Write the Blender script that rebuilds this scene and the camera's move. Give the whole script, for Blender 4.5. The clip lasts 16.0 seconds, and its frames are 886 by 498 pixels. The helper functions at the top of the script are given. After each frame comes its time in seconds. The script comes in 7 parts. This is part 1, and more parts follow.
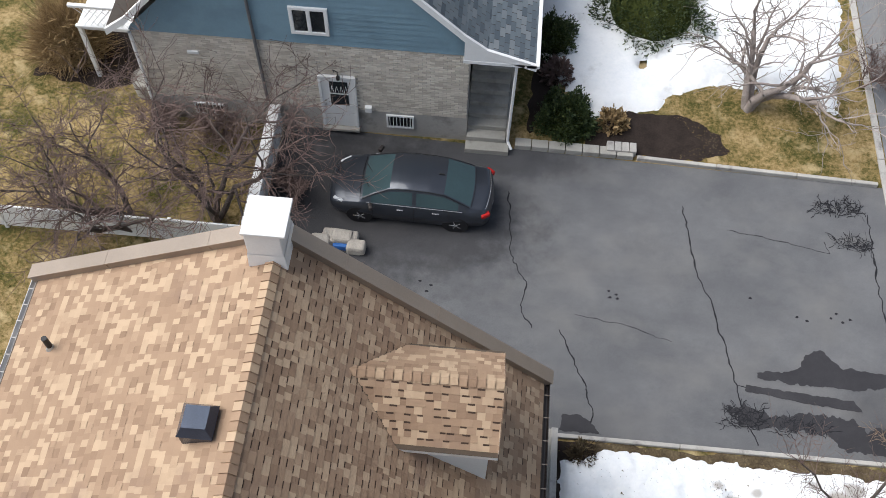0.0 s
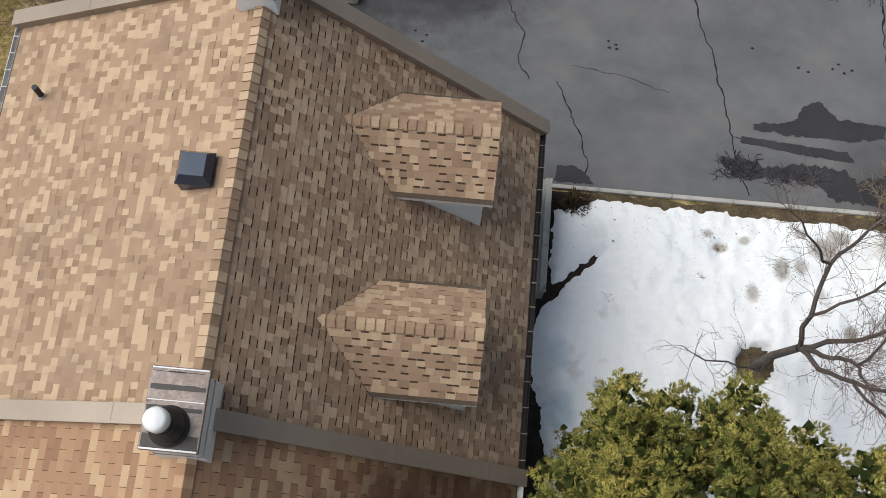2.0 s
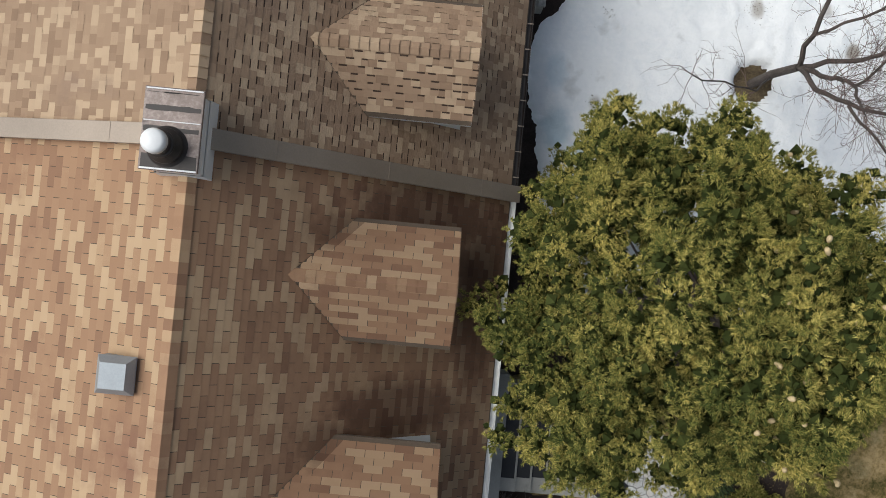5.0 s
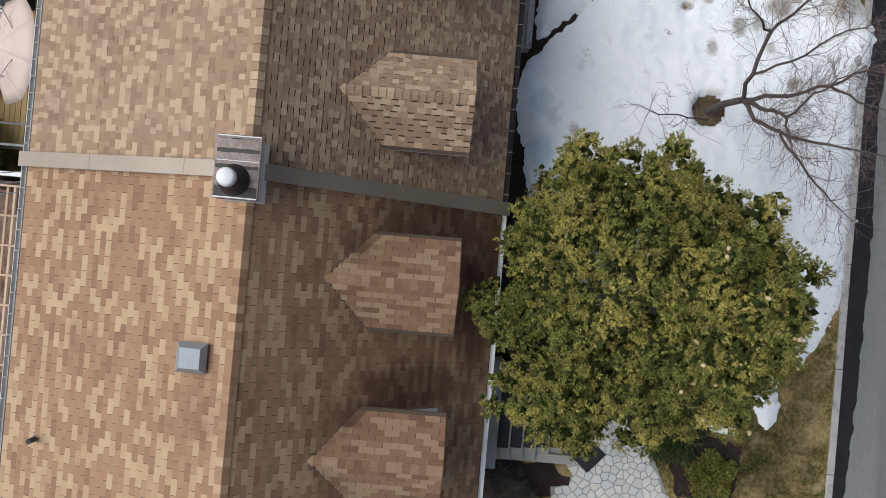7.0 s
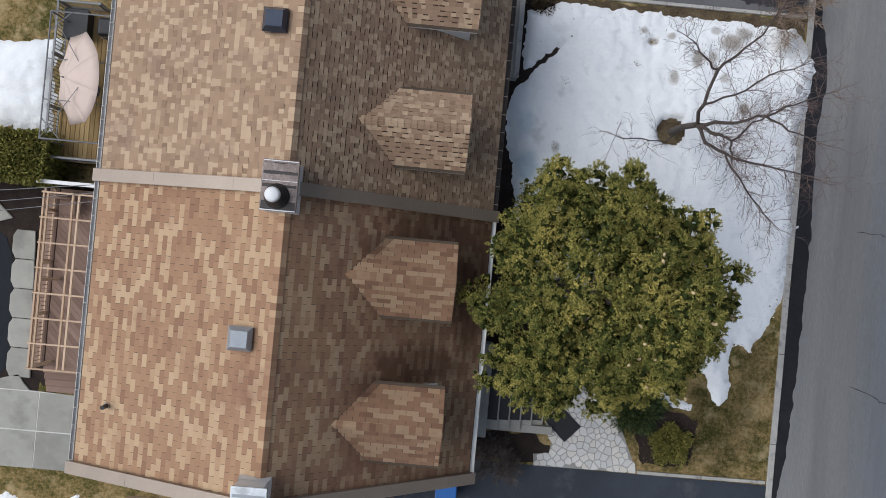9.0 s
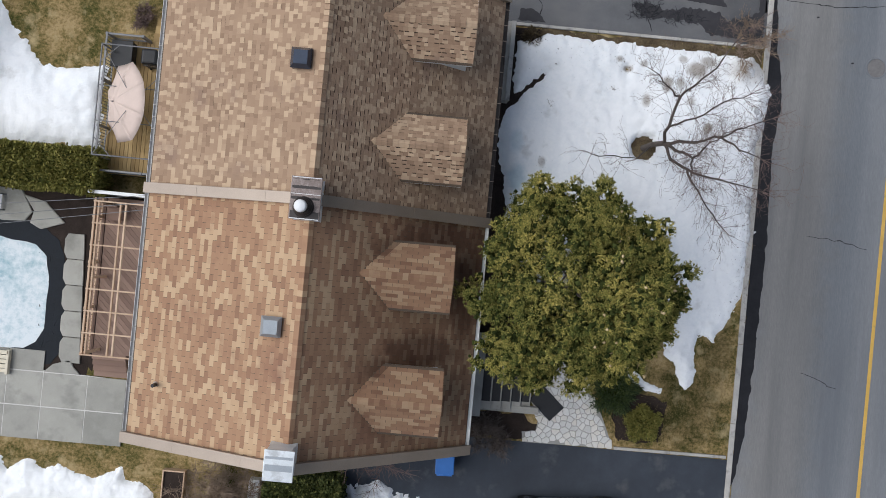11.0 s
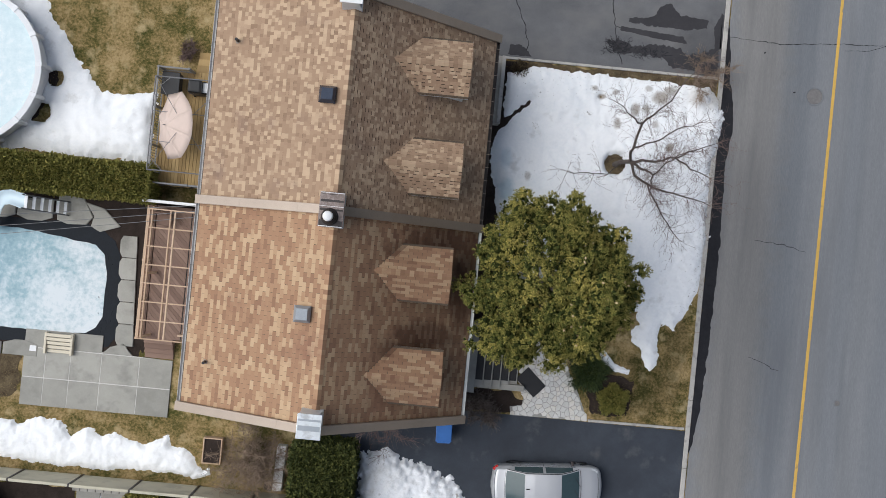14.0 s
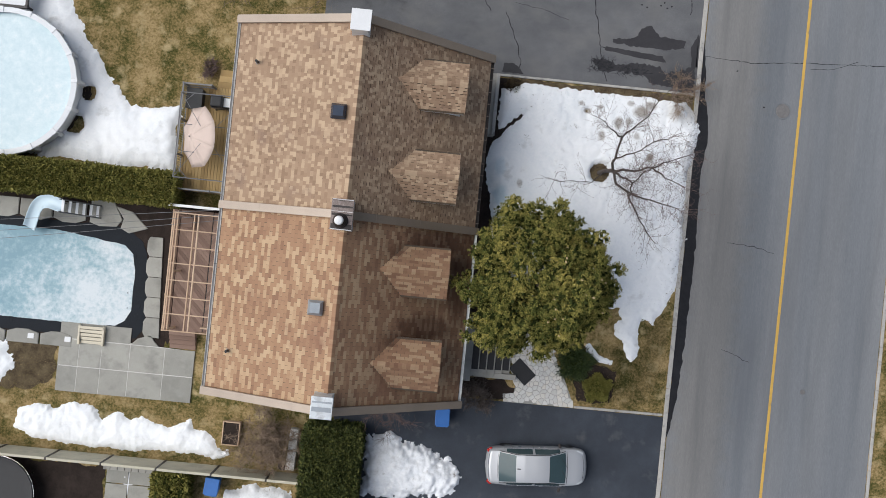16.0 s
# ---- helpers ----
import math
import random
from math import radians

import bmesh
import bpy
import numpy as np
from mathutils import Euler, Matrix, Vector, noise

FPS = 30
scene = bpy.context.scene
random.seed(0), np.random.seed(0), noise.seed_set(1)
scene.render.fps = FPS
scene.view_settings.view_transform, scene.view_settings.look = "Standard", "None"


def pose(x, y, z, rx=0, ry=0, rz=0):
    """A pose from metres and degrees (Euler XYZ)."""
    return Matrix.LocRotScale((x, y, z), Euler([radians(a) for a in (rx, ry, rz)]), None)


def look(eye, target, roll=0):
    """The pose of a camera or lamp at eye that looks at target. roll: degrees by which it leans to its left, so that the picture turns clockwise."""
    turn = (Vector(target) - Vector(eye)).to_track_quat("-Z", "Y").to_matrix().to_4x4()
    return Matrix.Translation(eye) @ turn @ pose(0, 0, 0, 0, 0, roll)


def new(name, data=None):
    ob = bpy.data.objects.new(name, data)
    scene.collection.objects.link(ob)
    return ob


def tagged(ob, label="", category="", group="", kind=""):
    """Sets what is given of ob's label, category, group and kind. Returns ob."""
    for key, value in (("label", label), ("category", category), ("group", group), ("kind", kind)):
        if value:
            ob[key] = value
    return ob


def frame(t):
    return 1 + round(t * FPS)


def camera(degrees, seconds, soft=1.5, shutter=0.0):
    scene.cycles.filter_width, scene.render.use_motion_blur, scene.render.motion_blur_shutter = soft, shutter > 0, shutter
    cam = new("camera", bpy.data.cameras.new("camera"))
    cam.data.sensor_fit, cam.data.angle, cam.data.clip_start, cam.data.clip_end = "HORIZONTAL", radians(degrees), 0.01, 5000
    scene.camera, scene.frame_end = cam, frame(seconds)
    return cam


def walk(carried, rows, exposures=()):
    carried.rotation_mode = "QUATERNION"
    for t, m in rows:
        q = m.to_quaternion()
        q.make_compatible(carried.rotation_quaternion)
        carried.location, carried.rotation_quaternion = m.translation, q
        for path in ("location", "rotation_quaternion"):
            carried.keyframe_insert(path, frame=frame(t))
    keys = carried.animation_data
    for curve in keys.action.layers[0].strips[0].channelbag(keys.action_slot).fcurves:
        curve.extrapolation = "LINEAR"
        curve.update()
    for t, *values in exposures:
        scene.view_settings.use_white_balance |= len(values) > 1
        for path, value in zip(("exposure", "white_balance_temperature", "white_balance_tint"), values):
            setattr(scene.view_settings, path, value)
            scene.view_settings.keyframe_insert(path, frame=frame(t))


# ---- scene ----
cam = camera(48.99, 16.0, soft=0.7)
PATH = [
    (0.0, pose(3.54, -1.87, 22.84, 31.85, -0.74, 5.31)),
    (0.5, pose(3.55, -1.89, 22.79, 28.33, -0.87, 5.30)),
    (1.0, pose(3.56, -1.91, 22.74, 24.81, -0.89, 5.30)),
    (1.5, pose(3.55, -1.93, 22.72, 21.30, -0.91, 5.25)),
    (2.0, pose(3.59, -2.02, 22.73, 17.72, -0.85, 5.20)),
    (2.5, pose(3.59, -1.96, 22.75, 14.18, -0.87, 5.24)),
    (3.0, pose(3.62, -1.90, 22.73, 10.67, -0.84, 5.33)),
    (3.5, pose(3.65, -1.92, 22.69, 7.26, -0.83, 5.38)),
    (4.0, pose(3.66, -1.91, 22.60, 3.78, -0.83, 5.46)),
    (4.5, pose(3.66, -1.85, 22.54, 1.16, -0.91, 5.53)),
    (4.8, pose(3.66, -1.85, 22.65, 0.72, -0.91, 5.53)),
    (5.5, pose(3.62, -1.83, 23.55, 0.70, -0.90, 5.40)),
    (7.0, pose(3.52, -1.77, 26.81, 0.73, -0.86, 4.99)),
    (7.5, pose(3.51, -1.70, 27.89, 0.64, -0.80, 5.04)),
    (8.0, pose(3.40, -1.62, 28.97, 0.49, -0.98, 5.20)),
    (8.5, pose(3.35, -1.62, 30.09, 0.42, -1.12, 5.24)),
    (9.0, pose(3.29, -1.63, 31.18, 0.35, -1.20, 5.27)),
    (11.5, pose(3.22, -1.63, 36.45, 0.43, -1.14, 5.39)),
    (12.0, pose(3.19, -1.66, 37.46, 0.42, -1.16, 5.43)),
    (12.5, pose(3.21, -1.62, 38.49, 0.37, -1.11, 5.45)),
    (13.0, pose(3.14, -1.56, 39.46, 0.29, -1.17, 5.48)),
    (13.5, pose(3.14, -1.51, 40.48, 0.24, -1.11, 5.53)),
    (14.0, pose(3.13, -1.51, 41.47, 0.24, -1.12, 5.56)),
    (14.5, pose(3.19, -1.54, 42.48, 0.29, -1.04, 5.60)),
    (15.0, pose(3.19, -1.58, 43.44, 0.35, -1.03, 5.63)),
    (15.5, pose(3.20, -1.50, 44.43, 0.25, -1.02, 5.68)),
    (16.0, pose(3.19, -1.51, 45.36, 0.27, -1.00, 5.71)),
]
walk(cam, PATH, exposures=(
    (0.0, 0.5, 6250, 10), (1.0, 0.36, 6350, 8), (2.0, 0.15, 6400, 8), (4.0, 0.0, 6400, 7), (4.7, 0.0, 6350, 7), (7.0, -0.08, 6100, 9), (9.0, -0.2, 5980, 10), (12.5, -0.06, 6080, 10), (16.0, -0.06, 6200, 10)))

# world, sun and exposure
SUN_EL, SUN_AZ = 53.0, 4.0
world = bpy.data.worlds.new("world")
scene.world = world
world.use_nodes = True
wn = world.node_tree.nodes
sky = wn.new("ShaderNodeTexSky")
sky.sky_type, sky.sun_disc = "NISHITA", False
sky.sun_elevation, sky.sun_rotation = radians(SUN_EL), radians(SUN_AZ - 90)
sky.air_density, sky.dust_density = 1.0, 2.0
haze = wn.new("ShaderNodeHueSaturation")
haze.inputs["Saturation"].default_value = 0.6
world.node_tree.links.new(sky.outputs[0], haze.inputs["Color"])
world.node_tree.links.new(haze.outputs[0], wn["Background"].inputs[0])
wn["Background"].inputs[1].default_value = 0.1
lamp = bpy.data.lights.new("sun", "SUN")
lamp.energy, lamp.angle, lamp.color = 3.0, radians(54.0), (1.0, 0.965, 0.9)
sun = new("sun", lamp)
to_sun = Vector((-math.cos(radians(SUN_EL)) * math.cos(radians(SUN_AZ)), math.cos(radians(SUN_EL)) * math.sin(radians(SUN_AZ)), math.sin(radians(SUN_EL))))
sun.matrix_world = look(to_sun * 60, (0, 0, 0))


# ---- mesh helpers ----
class Shape:
    """Vertices and faces gathered for one mesh."""

    def __init__(self):
        self.v, self.f = [], []

    def add(self, verts, faces):
        n = len(self.v)
        self.v += [tuple(p) for p in verts]
        self.f += [tuple(i + n for i in q) for q in faces]
        return self

    def box(self, x0, x1, y0, y1, z0, z1, m=None):
        p = [(x, y, z) for z in (z0, z1) for x, y in ((x0, y0), (x1, y0), (x1, y1), (x0, y1))]
        if m is not None:
            p = [m @ Vector(q) for q in p]
        return self.add(p, [(3, 2, 1, 0), (4, 5, 6, 7), (0, 1, 5, 4), (1, 2, 6, 5), (2, 3, 7, 6), (3, 0, 4, 7)])

    def rbox(self, x0, x1, y0, y1, z0, z1, r=0.02, m=None, segments=2):
        bm = bmesh.new()
        bmesh.ops.create_cube(bm, size=1.0)
        for q in bm.verts:
            q.co = ((x0 + x1) / 2 + q.co.x * (x1 - x0), (y0 + y1) / 2 + q.co.y * (y1 - y0), (z0 + z1) / 2 + q.co.z * (z1 - z0))
        bmesh.ops.bevel(bm, geom=bm.edges[:], offset=r, segments=segments, affect="EDGES", profile=0.5)
        bm.verts.index_update()
        p = [q.co.copy() if m is None else m @ q.co for q in bm.verts]
        self.add(p, [[q.index for q in face.verts] for face in bm.faces])
        bm.free()
        return self

    def tube(self, a, b, r0, r1=None, n=8, caps=True):
        a, b, r1 = Vector(a), Vector(b), r0 if r1 is None else r1
        d = (b - a).normalized()
        u = d.cross((0, 0, 1) if abs(d.z) < 0.9 else (1, 0, 0)).normalized()
        w = d.cross(u)
        ring = [(math.cos(2 * math.pi * k / n), math.sin(2 * math.pi * k / n)) for k in range(n)]
        p = [a + r0 * (c * u + s * w) for c, s in ring] + [b + r1 * (c * u + s * w) for c, s in ring]
        f = [((k + 1) % n, k, n + k, n + (k + 1) % n) for k in range(n)]
        if caps:
            f += [tuple(range(n)), tuple(reversed(range(n, 2 * n)))]
        return self.add(p, f)

    def path(self, pts, r, n=8):
        for a, b in zip(pts, pts[1:]):
            self.tube(a, b, r, r, n)
        return self

    def prism(self, pts, z0, z1):
        n = len(pts)
        p = [(x, y, z0) for x, y in pts] + [(x, y, z1) for x, y in pts]
        return self.add(p, [tuple(reversed(range(n))), tuple(range(n, 2 * n))] + [(k, (k + 1) % n, n + (k + 1) % n, n + k) for k in range(n)])

    def plate(self, pts, z0, z1, edge=0.012):
        """A flat stone or slab with a chamfered top edge."""
        n = len(pts)
        cx, cy = sum(p[0] for p in pts) / n, sum(p[1] for p in pts) / n
        s = 1 - edge / max(0.05, min(math.hypot(x - cx, y - cy) for x, y in pts))
        inner = [(cx + (x - cx) * s, cy + (y - cy) * s, z1) for x, y in pts]
        p = [(x, y, z0) for x, y in pts] + [(x, y, z1 - edge) for x, y in pts] + inner
        f = [(k, (k + 1) % n, n + (k + 1) % n, n + k) for k in range(n)]
        f += [(n + k, n + (k + 1) % n, 2 * n + (k + 1) % n, 2 * n + k) for k in range(n)]
        return self.add(p, f + [tuple(range(2 * n, 3 * n))])

    def lathe(self, profile, c, n=32):
        """Rings of (radius, z) about the upright through c."""
        m = len(profile)
        p = [(c[0] + r * math.cos(2 * math.pi * k / n), c[1] + r * math.sin(2 * math.pi * k / n), z) for k in range(n) for r, z in profile]
        f = [(k * m + j, ((k + 1) % n) * m + j, ((k + 1) % n) * m + j + 1, k * m + j + 1) for k in range(n) for j in range(m - 1)]
        return self.add(p, f)

    def mesh(self, name, smooth=False):
        me = bpy.data.meshes.new(name)
        me.from_pydata(self.v, [], self.f)
        if smooth:
            me.polygons.foreach_set("use_smooth", [True] * len(me.polygons))
        me.update()
        return me


def part(name, shape, material, parent=None, label="", smooth=False, kind="", category=""):
    ob = new(name, shape.mesh(name, smooth) if isinstance(shape, Shape) else shape)
    if material and not ob.data.materials:
        ob.data.materials.append(material)
    if parent:
        ob.parent = parent
    return tagged(ob, label, category, "", kind)


def thing(name, label, category, at=(0, 0, 0), group="", kind=""):
    ob = new(name)
    ob.location = at
    ob.empty_display_size = 0.2
    return tagged(ob, label, category, group, kind)


def scatter(name, tv, tf, mats, offs):
    """One mesh of many copies of a small template, turned by mats (n,3,3) and moved by offs (n,3)."""
    tv, tf, offs = np.array(tv, float), np.array(tf), np.array(offs, float)
    n, k = len(offs), len(tv)
    v = np.einsum("nij,kj->nki", mats, tv) + offs[:, None]
    f = (tf[None] + (np.arange(n) * k)[:, None, None]).reshape(-1, tf.shape[1])
    me = bpy.data.meshes.new(name)
    me.vertices.add(n * k)
    me.vertices.foreach_set("co", v.ravel())
    me.loops.add(f.size)
    me.loops.foreach_set("vertex_index", f.ravel())
    me.polygons.add(len(f))
    me.polygons.foreach_set("loop_start", np.arange(len(f)) * f.shape[1])
    me.polygons.foreach_set("use_smooth", np.zeros(len(f), bool))
    me.update(calc_edges=True)
    return me


def turns(dirs, sizes, rng, widths=None):
    """Frames whose z runs along dirs, with a random spin, scaled."""
    d = dirs / np.linalg.norm(dirs, axis=1, keepdims=True)
    h = rng.normal(size=d.shape)
    u = np.cross(d, h)
    u /= np.linalg.norm(u, axis=1, keepdims=True)
    w = np.cross(d, u)
    s = np.asarray(sizes)[:, None]
    q = s if widths is None else np.asarray(widths)[:, None]
    return np.stack([u * q, w * q, d * s], -1)


def inside(px, py, poly):
    """Which of the points lie inside a polygon."""
    px, py = np.asarray(px), np.asarray(py)
    res = np.zeros(px.shape, bool)
    for (x0, y0), (x1, y1) in zip(poly, poly[1:] + poly[:1]):
        cross = (y0 > py) != (y1 > py)
        with np.errstate(divide="ignore", invalid="ignore"):
            res ^= cross & (px < (x1 - x0) * (py - y0) / (y1 - y0 + 1e-12) + x0)
    return res


def edge_distance(px, py, poly):
    """Distance to the polygon's outline, positive inside."""
    best = np.full(np.shape(px), 1e9)
    for (x0, y0), (x1, y1) in zip(poly, poly[1:] + poly[:1]):
        dx, dy = x1 - x0, y1 - y0
        k = np.clip(((px - x0) * dx + (py - y0) * dy) / (dx * dx + dy * dy + 1e-12), 0, 1)
        best = np.minimum(best, np.hypot(px - x0 - k * dx, py - y0 - k * dy))
    return np.where(inside(px, py, poly), best, -best)


def bumps(px, py, scale, seed=0.0, octaves=4):
    """Smooth noise over a plan, about -1 to 1."""
    flat = [noise.fractal((x / scale + seed, y / scale - seed, seed), 1.0, 2.0, octaves) for x, y in zip(np.ravel(px), np.ravel(py))]
    return np.reshape(flat, np.shape(px))


# ---- materials ----
def ramp_of(nt, stops):
    r = nt.nodes.new("ShaderNodeValToRGB")
    e = r.color_ramp.elements
    while len(e) < len(stops):
        e.new(0.5)
    for el, (pos, col) in zip(e, stops):
        el.position, el.color = pos, (*col, 1)
    return r


def noise_of(nt, scale, detail=4.0, rough=0.6, vec=None):
    n = nt.nodes.new("ShaderNodeTexNoise")
    n.inputs["Scale"].default_value, n.inputs["Detail"].default_value, n.inputs["Roughness"].default_value = scale, detail, rough
    if vec is not None:
        nt.links.new(vec, n.inputs["Vector"])
    return n.outputs["Fac"]


def mix_of(nt, fac, a, b, mode="MIX"):
    m = nt.nodes.new("ShaderNodeMix")
    m.data_type, m.blend_type = "RGBA", mode
    for sock, val in ((m.inputs[0], fac), (m.inputs[6], a), (m.inputs[7], b)):
        if isinstance(val, bpy.types.NodeSocket):
            nt.links.new(val, sock)
        elif isinstance(val, (int, float)):
            sock.default_value = val
        else:
            sock.default_value = (*val, 1)
    return m.outputs[2]


def math_of(nt, op, a, b=0.0):
    m = nt.nodes.new("ShaderNodeMath")
    m.operation = op
    for sock, val in zip(m.inputs, (a, b)):
        if isinstance(val, bpy.types.NodeSocket):
            nt.links.new(val, sock)
        else:
            sock.default_value = val
    return m.outputs[0]


def surface(name, stops, coarse=0.8, fine=25.0, rough=0.85, metal=0.0, bump=0.3, bump_scale=60.0, stain=None, stain_scale=0.5,
            stain_edge=(0.5, 0.65), vary=0.0, stretch=None, spec=0.4, coat=0.0, rough_var=0.15, drift=None):
    """A procedural surface: colour stops over coarse and fine noise, stains, fine relief; vary: change from piece to piece."""
    mt = bpy.data.materials.new(name)
    mt.use_nodes = True
    nt = mt.node_tree
    b = nt.nodes["Principled BSDF"]
    pos = nt.nodes.new("ShaderNodeNewGeometry").outputs["Position"]
    if stretch:
        mp = nt.nodes.new("ShaderNodeMapping")
        mp.inputs["Scale"].default_value = stretch
        nt.links.new(pos, mp.inputs["Vector"])
        pos = mp.outputs[0]
    n1, n2 = noise_of(nt, coarse, 5, 0.65, pos), noise_of(nt, fine, 6, 0.7, pos)
    both = math_of(nt, "ADD", math_of(nt, "MULTIPLY", n1, 0.55), math_of(nt, "MULTIPLY", n2, 0.45))
    if vary:
        island = nt.nodes.new("ShaderNodeNewGeometry").outputs["Random Per Island"]
        single = nt.nodes.new("ShaderNodeObjectInfo").outputs["Random"]
        rnd = math_of(nt, "FRACT", math_of(nt, "ADD", island, single))
        both = math_of(nt, "ADD", math_of(nt, "MULTIPLY", both, 1 - vary), math_of(nt, "MULTIPLY", rnd, vary))
    if drift:
        dot = nt.nodes.new("ShaderNodeVectorMath")
        dot.operation = "DOT_PRODUCT"
        nt.links.new(pos, dot.inputs[0])
        dot.inputs[1].default_value = (drift[0], drift[1], 0)
        both = math_of(nt, "ADD", both, math_of(nt, "MAXIMUM", drift[3], math_of(nt, "MINIMUM", drift[4], math_of(nt, "ADD", dot.outputs["Value"], drift[2]))))
    r = ramp_of(nt, stops)
    nt.links.new(both, r.inputs[0])
    col = r.outputs[0]
    if stain:
        sr = ramp_of(nt, [(stain_edge[0], (0, 0, 0)), (stain_edge[1], (1, 1, 1))])
        nt.links.new(noise_of(nt, stain_scale, 6, 0.6, pos), sr.inputs[0])
        col = mix_of(nt, sr.outputs[0], col, stain)
    nt.links.new(col, b.inputs["Base Color"])
    b.inputs["Metallic"].default_value = metal
    b.inputs["Specular IOR Level"].default_value = spec
    b.inputs["Coat Weight"].default_value = coat
    nt.links.new(math_of(nt, "ADD", rough - rough_var / 2, math_of(nt, "MULTIPLY", n1, rough_var)), b.inputs["Roughness"])
    if bump:
        bp = nt.nodes.new("ShaderNodeBump")
        bp.inputs["Strength"].default_value, bp.inputs["Distance"].default_value = bump, 0.02
        nt.links.new(noise_of(nt, bump_scale, 5, 0.7, pos), bp.inputs["Height"])
        nt.links.new(bp.outputs[0], b.inputs["Normal"])
    return mt


def stain_or_shade(mt, spots, tint, plane=None):
    """Patches of wet, dirt and painted shade: (x, y, rx, ry, strength), with uneven soft edges; plane: (a, c) keeps to
    z = c - a x.
    """
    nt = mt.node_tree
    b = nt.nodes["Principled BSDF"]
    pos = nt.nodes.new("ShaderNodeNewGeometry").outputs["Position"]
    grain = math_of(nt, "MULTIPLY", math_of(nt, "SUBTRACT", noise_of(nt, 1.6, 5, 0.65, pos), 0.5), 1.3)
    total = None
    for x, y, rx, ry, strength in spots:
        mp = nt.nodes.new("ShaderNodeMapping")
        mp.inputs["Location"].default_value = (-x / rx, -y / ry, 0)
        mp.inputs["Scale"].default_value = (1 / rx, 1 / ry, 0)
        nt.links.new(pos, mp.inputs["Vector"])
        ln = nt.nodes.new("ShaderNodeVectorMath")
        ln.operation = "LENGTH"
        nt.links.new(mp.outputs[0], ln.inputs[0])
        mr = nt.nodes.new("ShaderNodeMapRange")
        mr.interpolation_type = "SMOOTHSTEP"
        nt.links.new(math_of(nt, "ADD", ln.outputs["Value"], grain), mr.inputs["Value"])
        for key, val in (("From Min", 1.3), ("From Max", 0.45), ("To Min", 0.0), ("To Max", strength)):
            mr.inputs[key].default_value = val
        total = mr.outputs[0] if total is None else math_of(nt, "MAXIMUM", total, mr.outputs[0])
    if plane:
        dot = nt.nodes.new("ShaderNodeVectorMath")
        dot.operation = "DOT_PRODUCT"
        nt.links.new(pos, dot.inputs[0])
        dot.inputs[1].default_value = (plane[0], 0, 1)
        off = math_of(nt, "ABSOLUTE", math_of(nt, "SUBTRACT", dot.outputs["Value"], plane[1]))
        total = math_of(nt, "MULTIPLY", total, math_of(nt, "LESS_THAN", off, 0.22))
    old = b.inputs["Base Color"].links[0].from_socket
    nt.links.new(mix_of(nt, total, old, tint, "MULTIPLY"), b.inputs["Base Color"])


def tone(c, k):
    return tuple(min(1.0, v * k) for v in c)


def around(c, spread=0.25, mid=0.5):
    return [(mid - 0.17, tone(c, 1 - spread)), (mid, c), (mid + 0.17, tone(c, 1 + spread))]


ASPHALT_OLD = surface("weathered_asphalt", [(0.36, (0.092, 0.093, 0.1)), (0.5, (0.124, 0.125, 0.131)), (0.64, (0.165, 0.165, 0.17))], 0.5, 55, 0.88, bump=0.5, bump_scale=130,
                      stain=(0.175, 0.17, 0.166), stain_scale=0.55, stain_edge=(0.48, 0.8), stretch=(0.8, 1.1, 1))
# first three patches paint shade round the parked car and wall; fourth is wet
stain_or_shade(ASPHALT_OLD, ((-.6, 13.6, 4.6, 3.4, .95), (1.6, 13.0, 3.6, 1.8, .9), (3.6, 15.6, 3.2, .8, .7), (14.3, 8.5, 1.2, 1.3, .5)), (.38, .37, .38))
ASPHALT_NEW = surface("fresh_asphalt", [(0.36, (0.025, 0.03, 0.04)), (0.5, (0.036, 0.043, 0.056)), (0.64, (0.055, 0.064, 0.08))], 0.5, 80, 0.8, bump=0.5, bump_scale=140,
                      stain=(0.085, 0.087, 0.092), stain_scale=0.9, stain_edge=(0.58, 0.74))
ROAD = surface("road_asphalt", [(0.36, (0.145, 0.152, 0.162)), (0.5, (0.19, 0.197, 0.207)), (0.64, (0.245, 0.25, 0.256))], 0.35, 60, 0.88, bump=0.4, bump_scale=120,
               stain=(0.14, 0.145, 0.155), stain_scale=1.1, stain_edge=(0.5, 0.78), stretch=(1, 0.07, 1))
stain_or_shade(ROAD, ((16.7, 0, 1.5, 70, .9),), (1, .94, .87))
stain_or_shade(ROAD, ((18.4, 0, .9, 70, .6), (21.2, 0, .5, 70, .4), (23.4, 0, .8, 70, .5)), (.82, .85, .89))
TAR = surface("dark_tar", [(0.35, (0.014, 0.014, 0.017)), (0.65, (0.03, 0.03, 0.034))], 1.5, 60, 0.8, bump=0.4, bump_scale=110, spec=0.15)
WET = surface("wet_asphalt", [(0.35, (0.026, 0.025, 0.028)), (0.65, (0.05, 0.048, 0.052))], 1.2, 70, 0.5, bump=0.3, bump_scale=120, spec=0.25)
CONCRETE = surface("concrete", around((0.36, 0.345, 0.31), 0.22), 0.9, 40, 0.88, bump=0.3, bump_scale=70, stain=(0.22, 0.21, 0.19), stain_scale=1.6, stain_edge=(0.55, 0.75))
KERB = surface("kerb_concrete", around((0.42, 0.40, 0.37), 0.22), 1.4, 40, 0.9, bump=0.4, bump_scale=70, stain=(0.2, 0.19, 0.18), stain_scale=2.2, stain_edge=(0.55, 0.7))
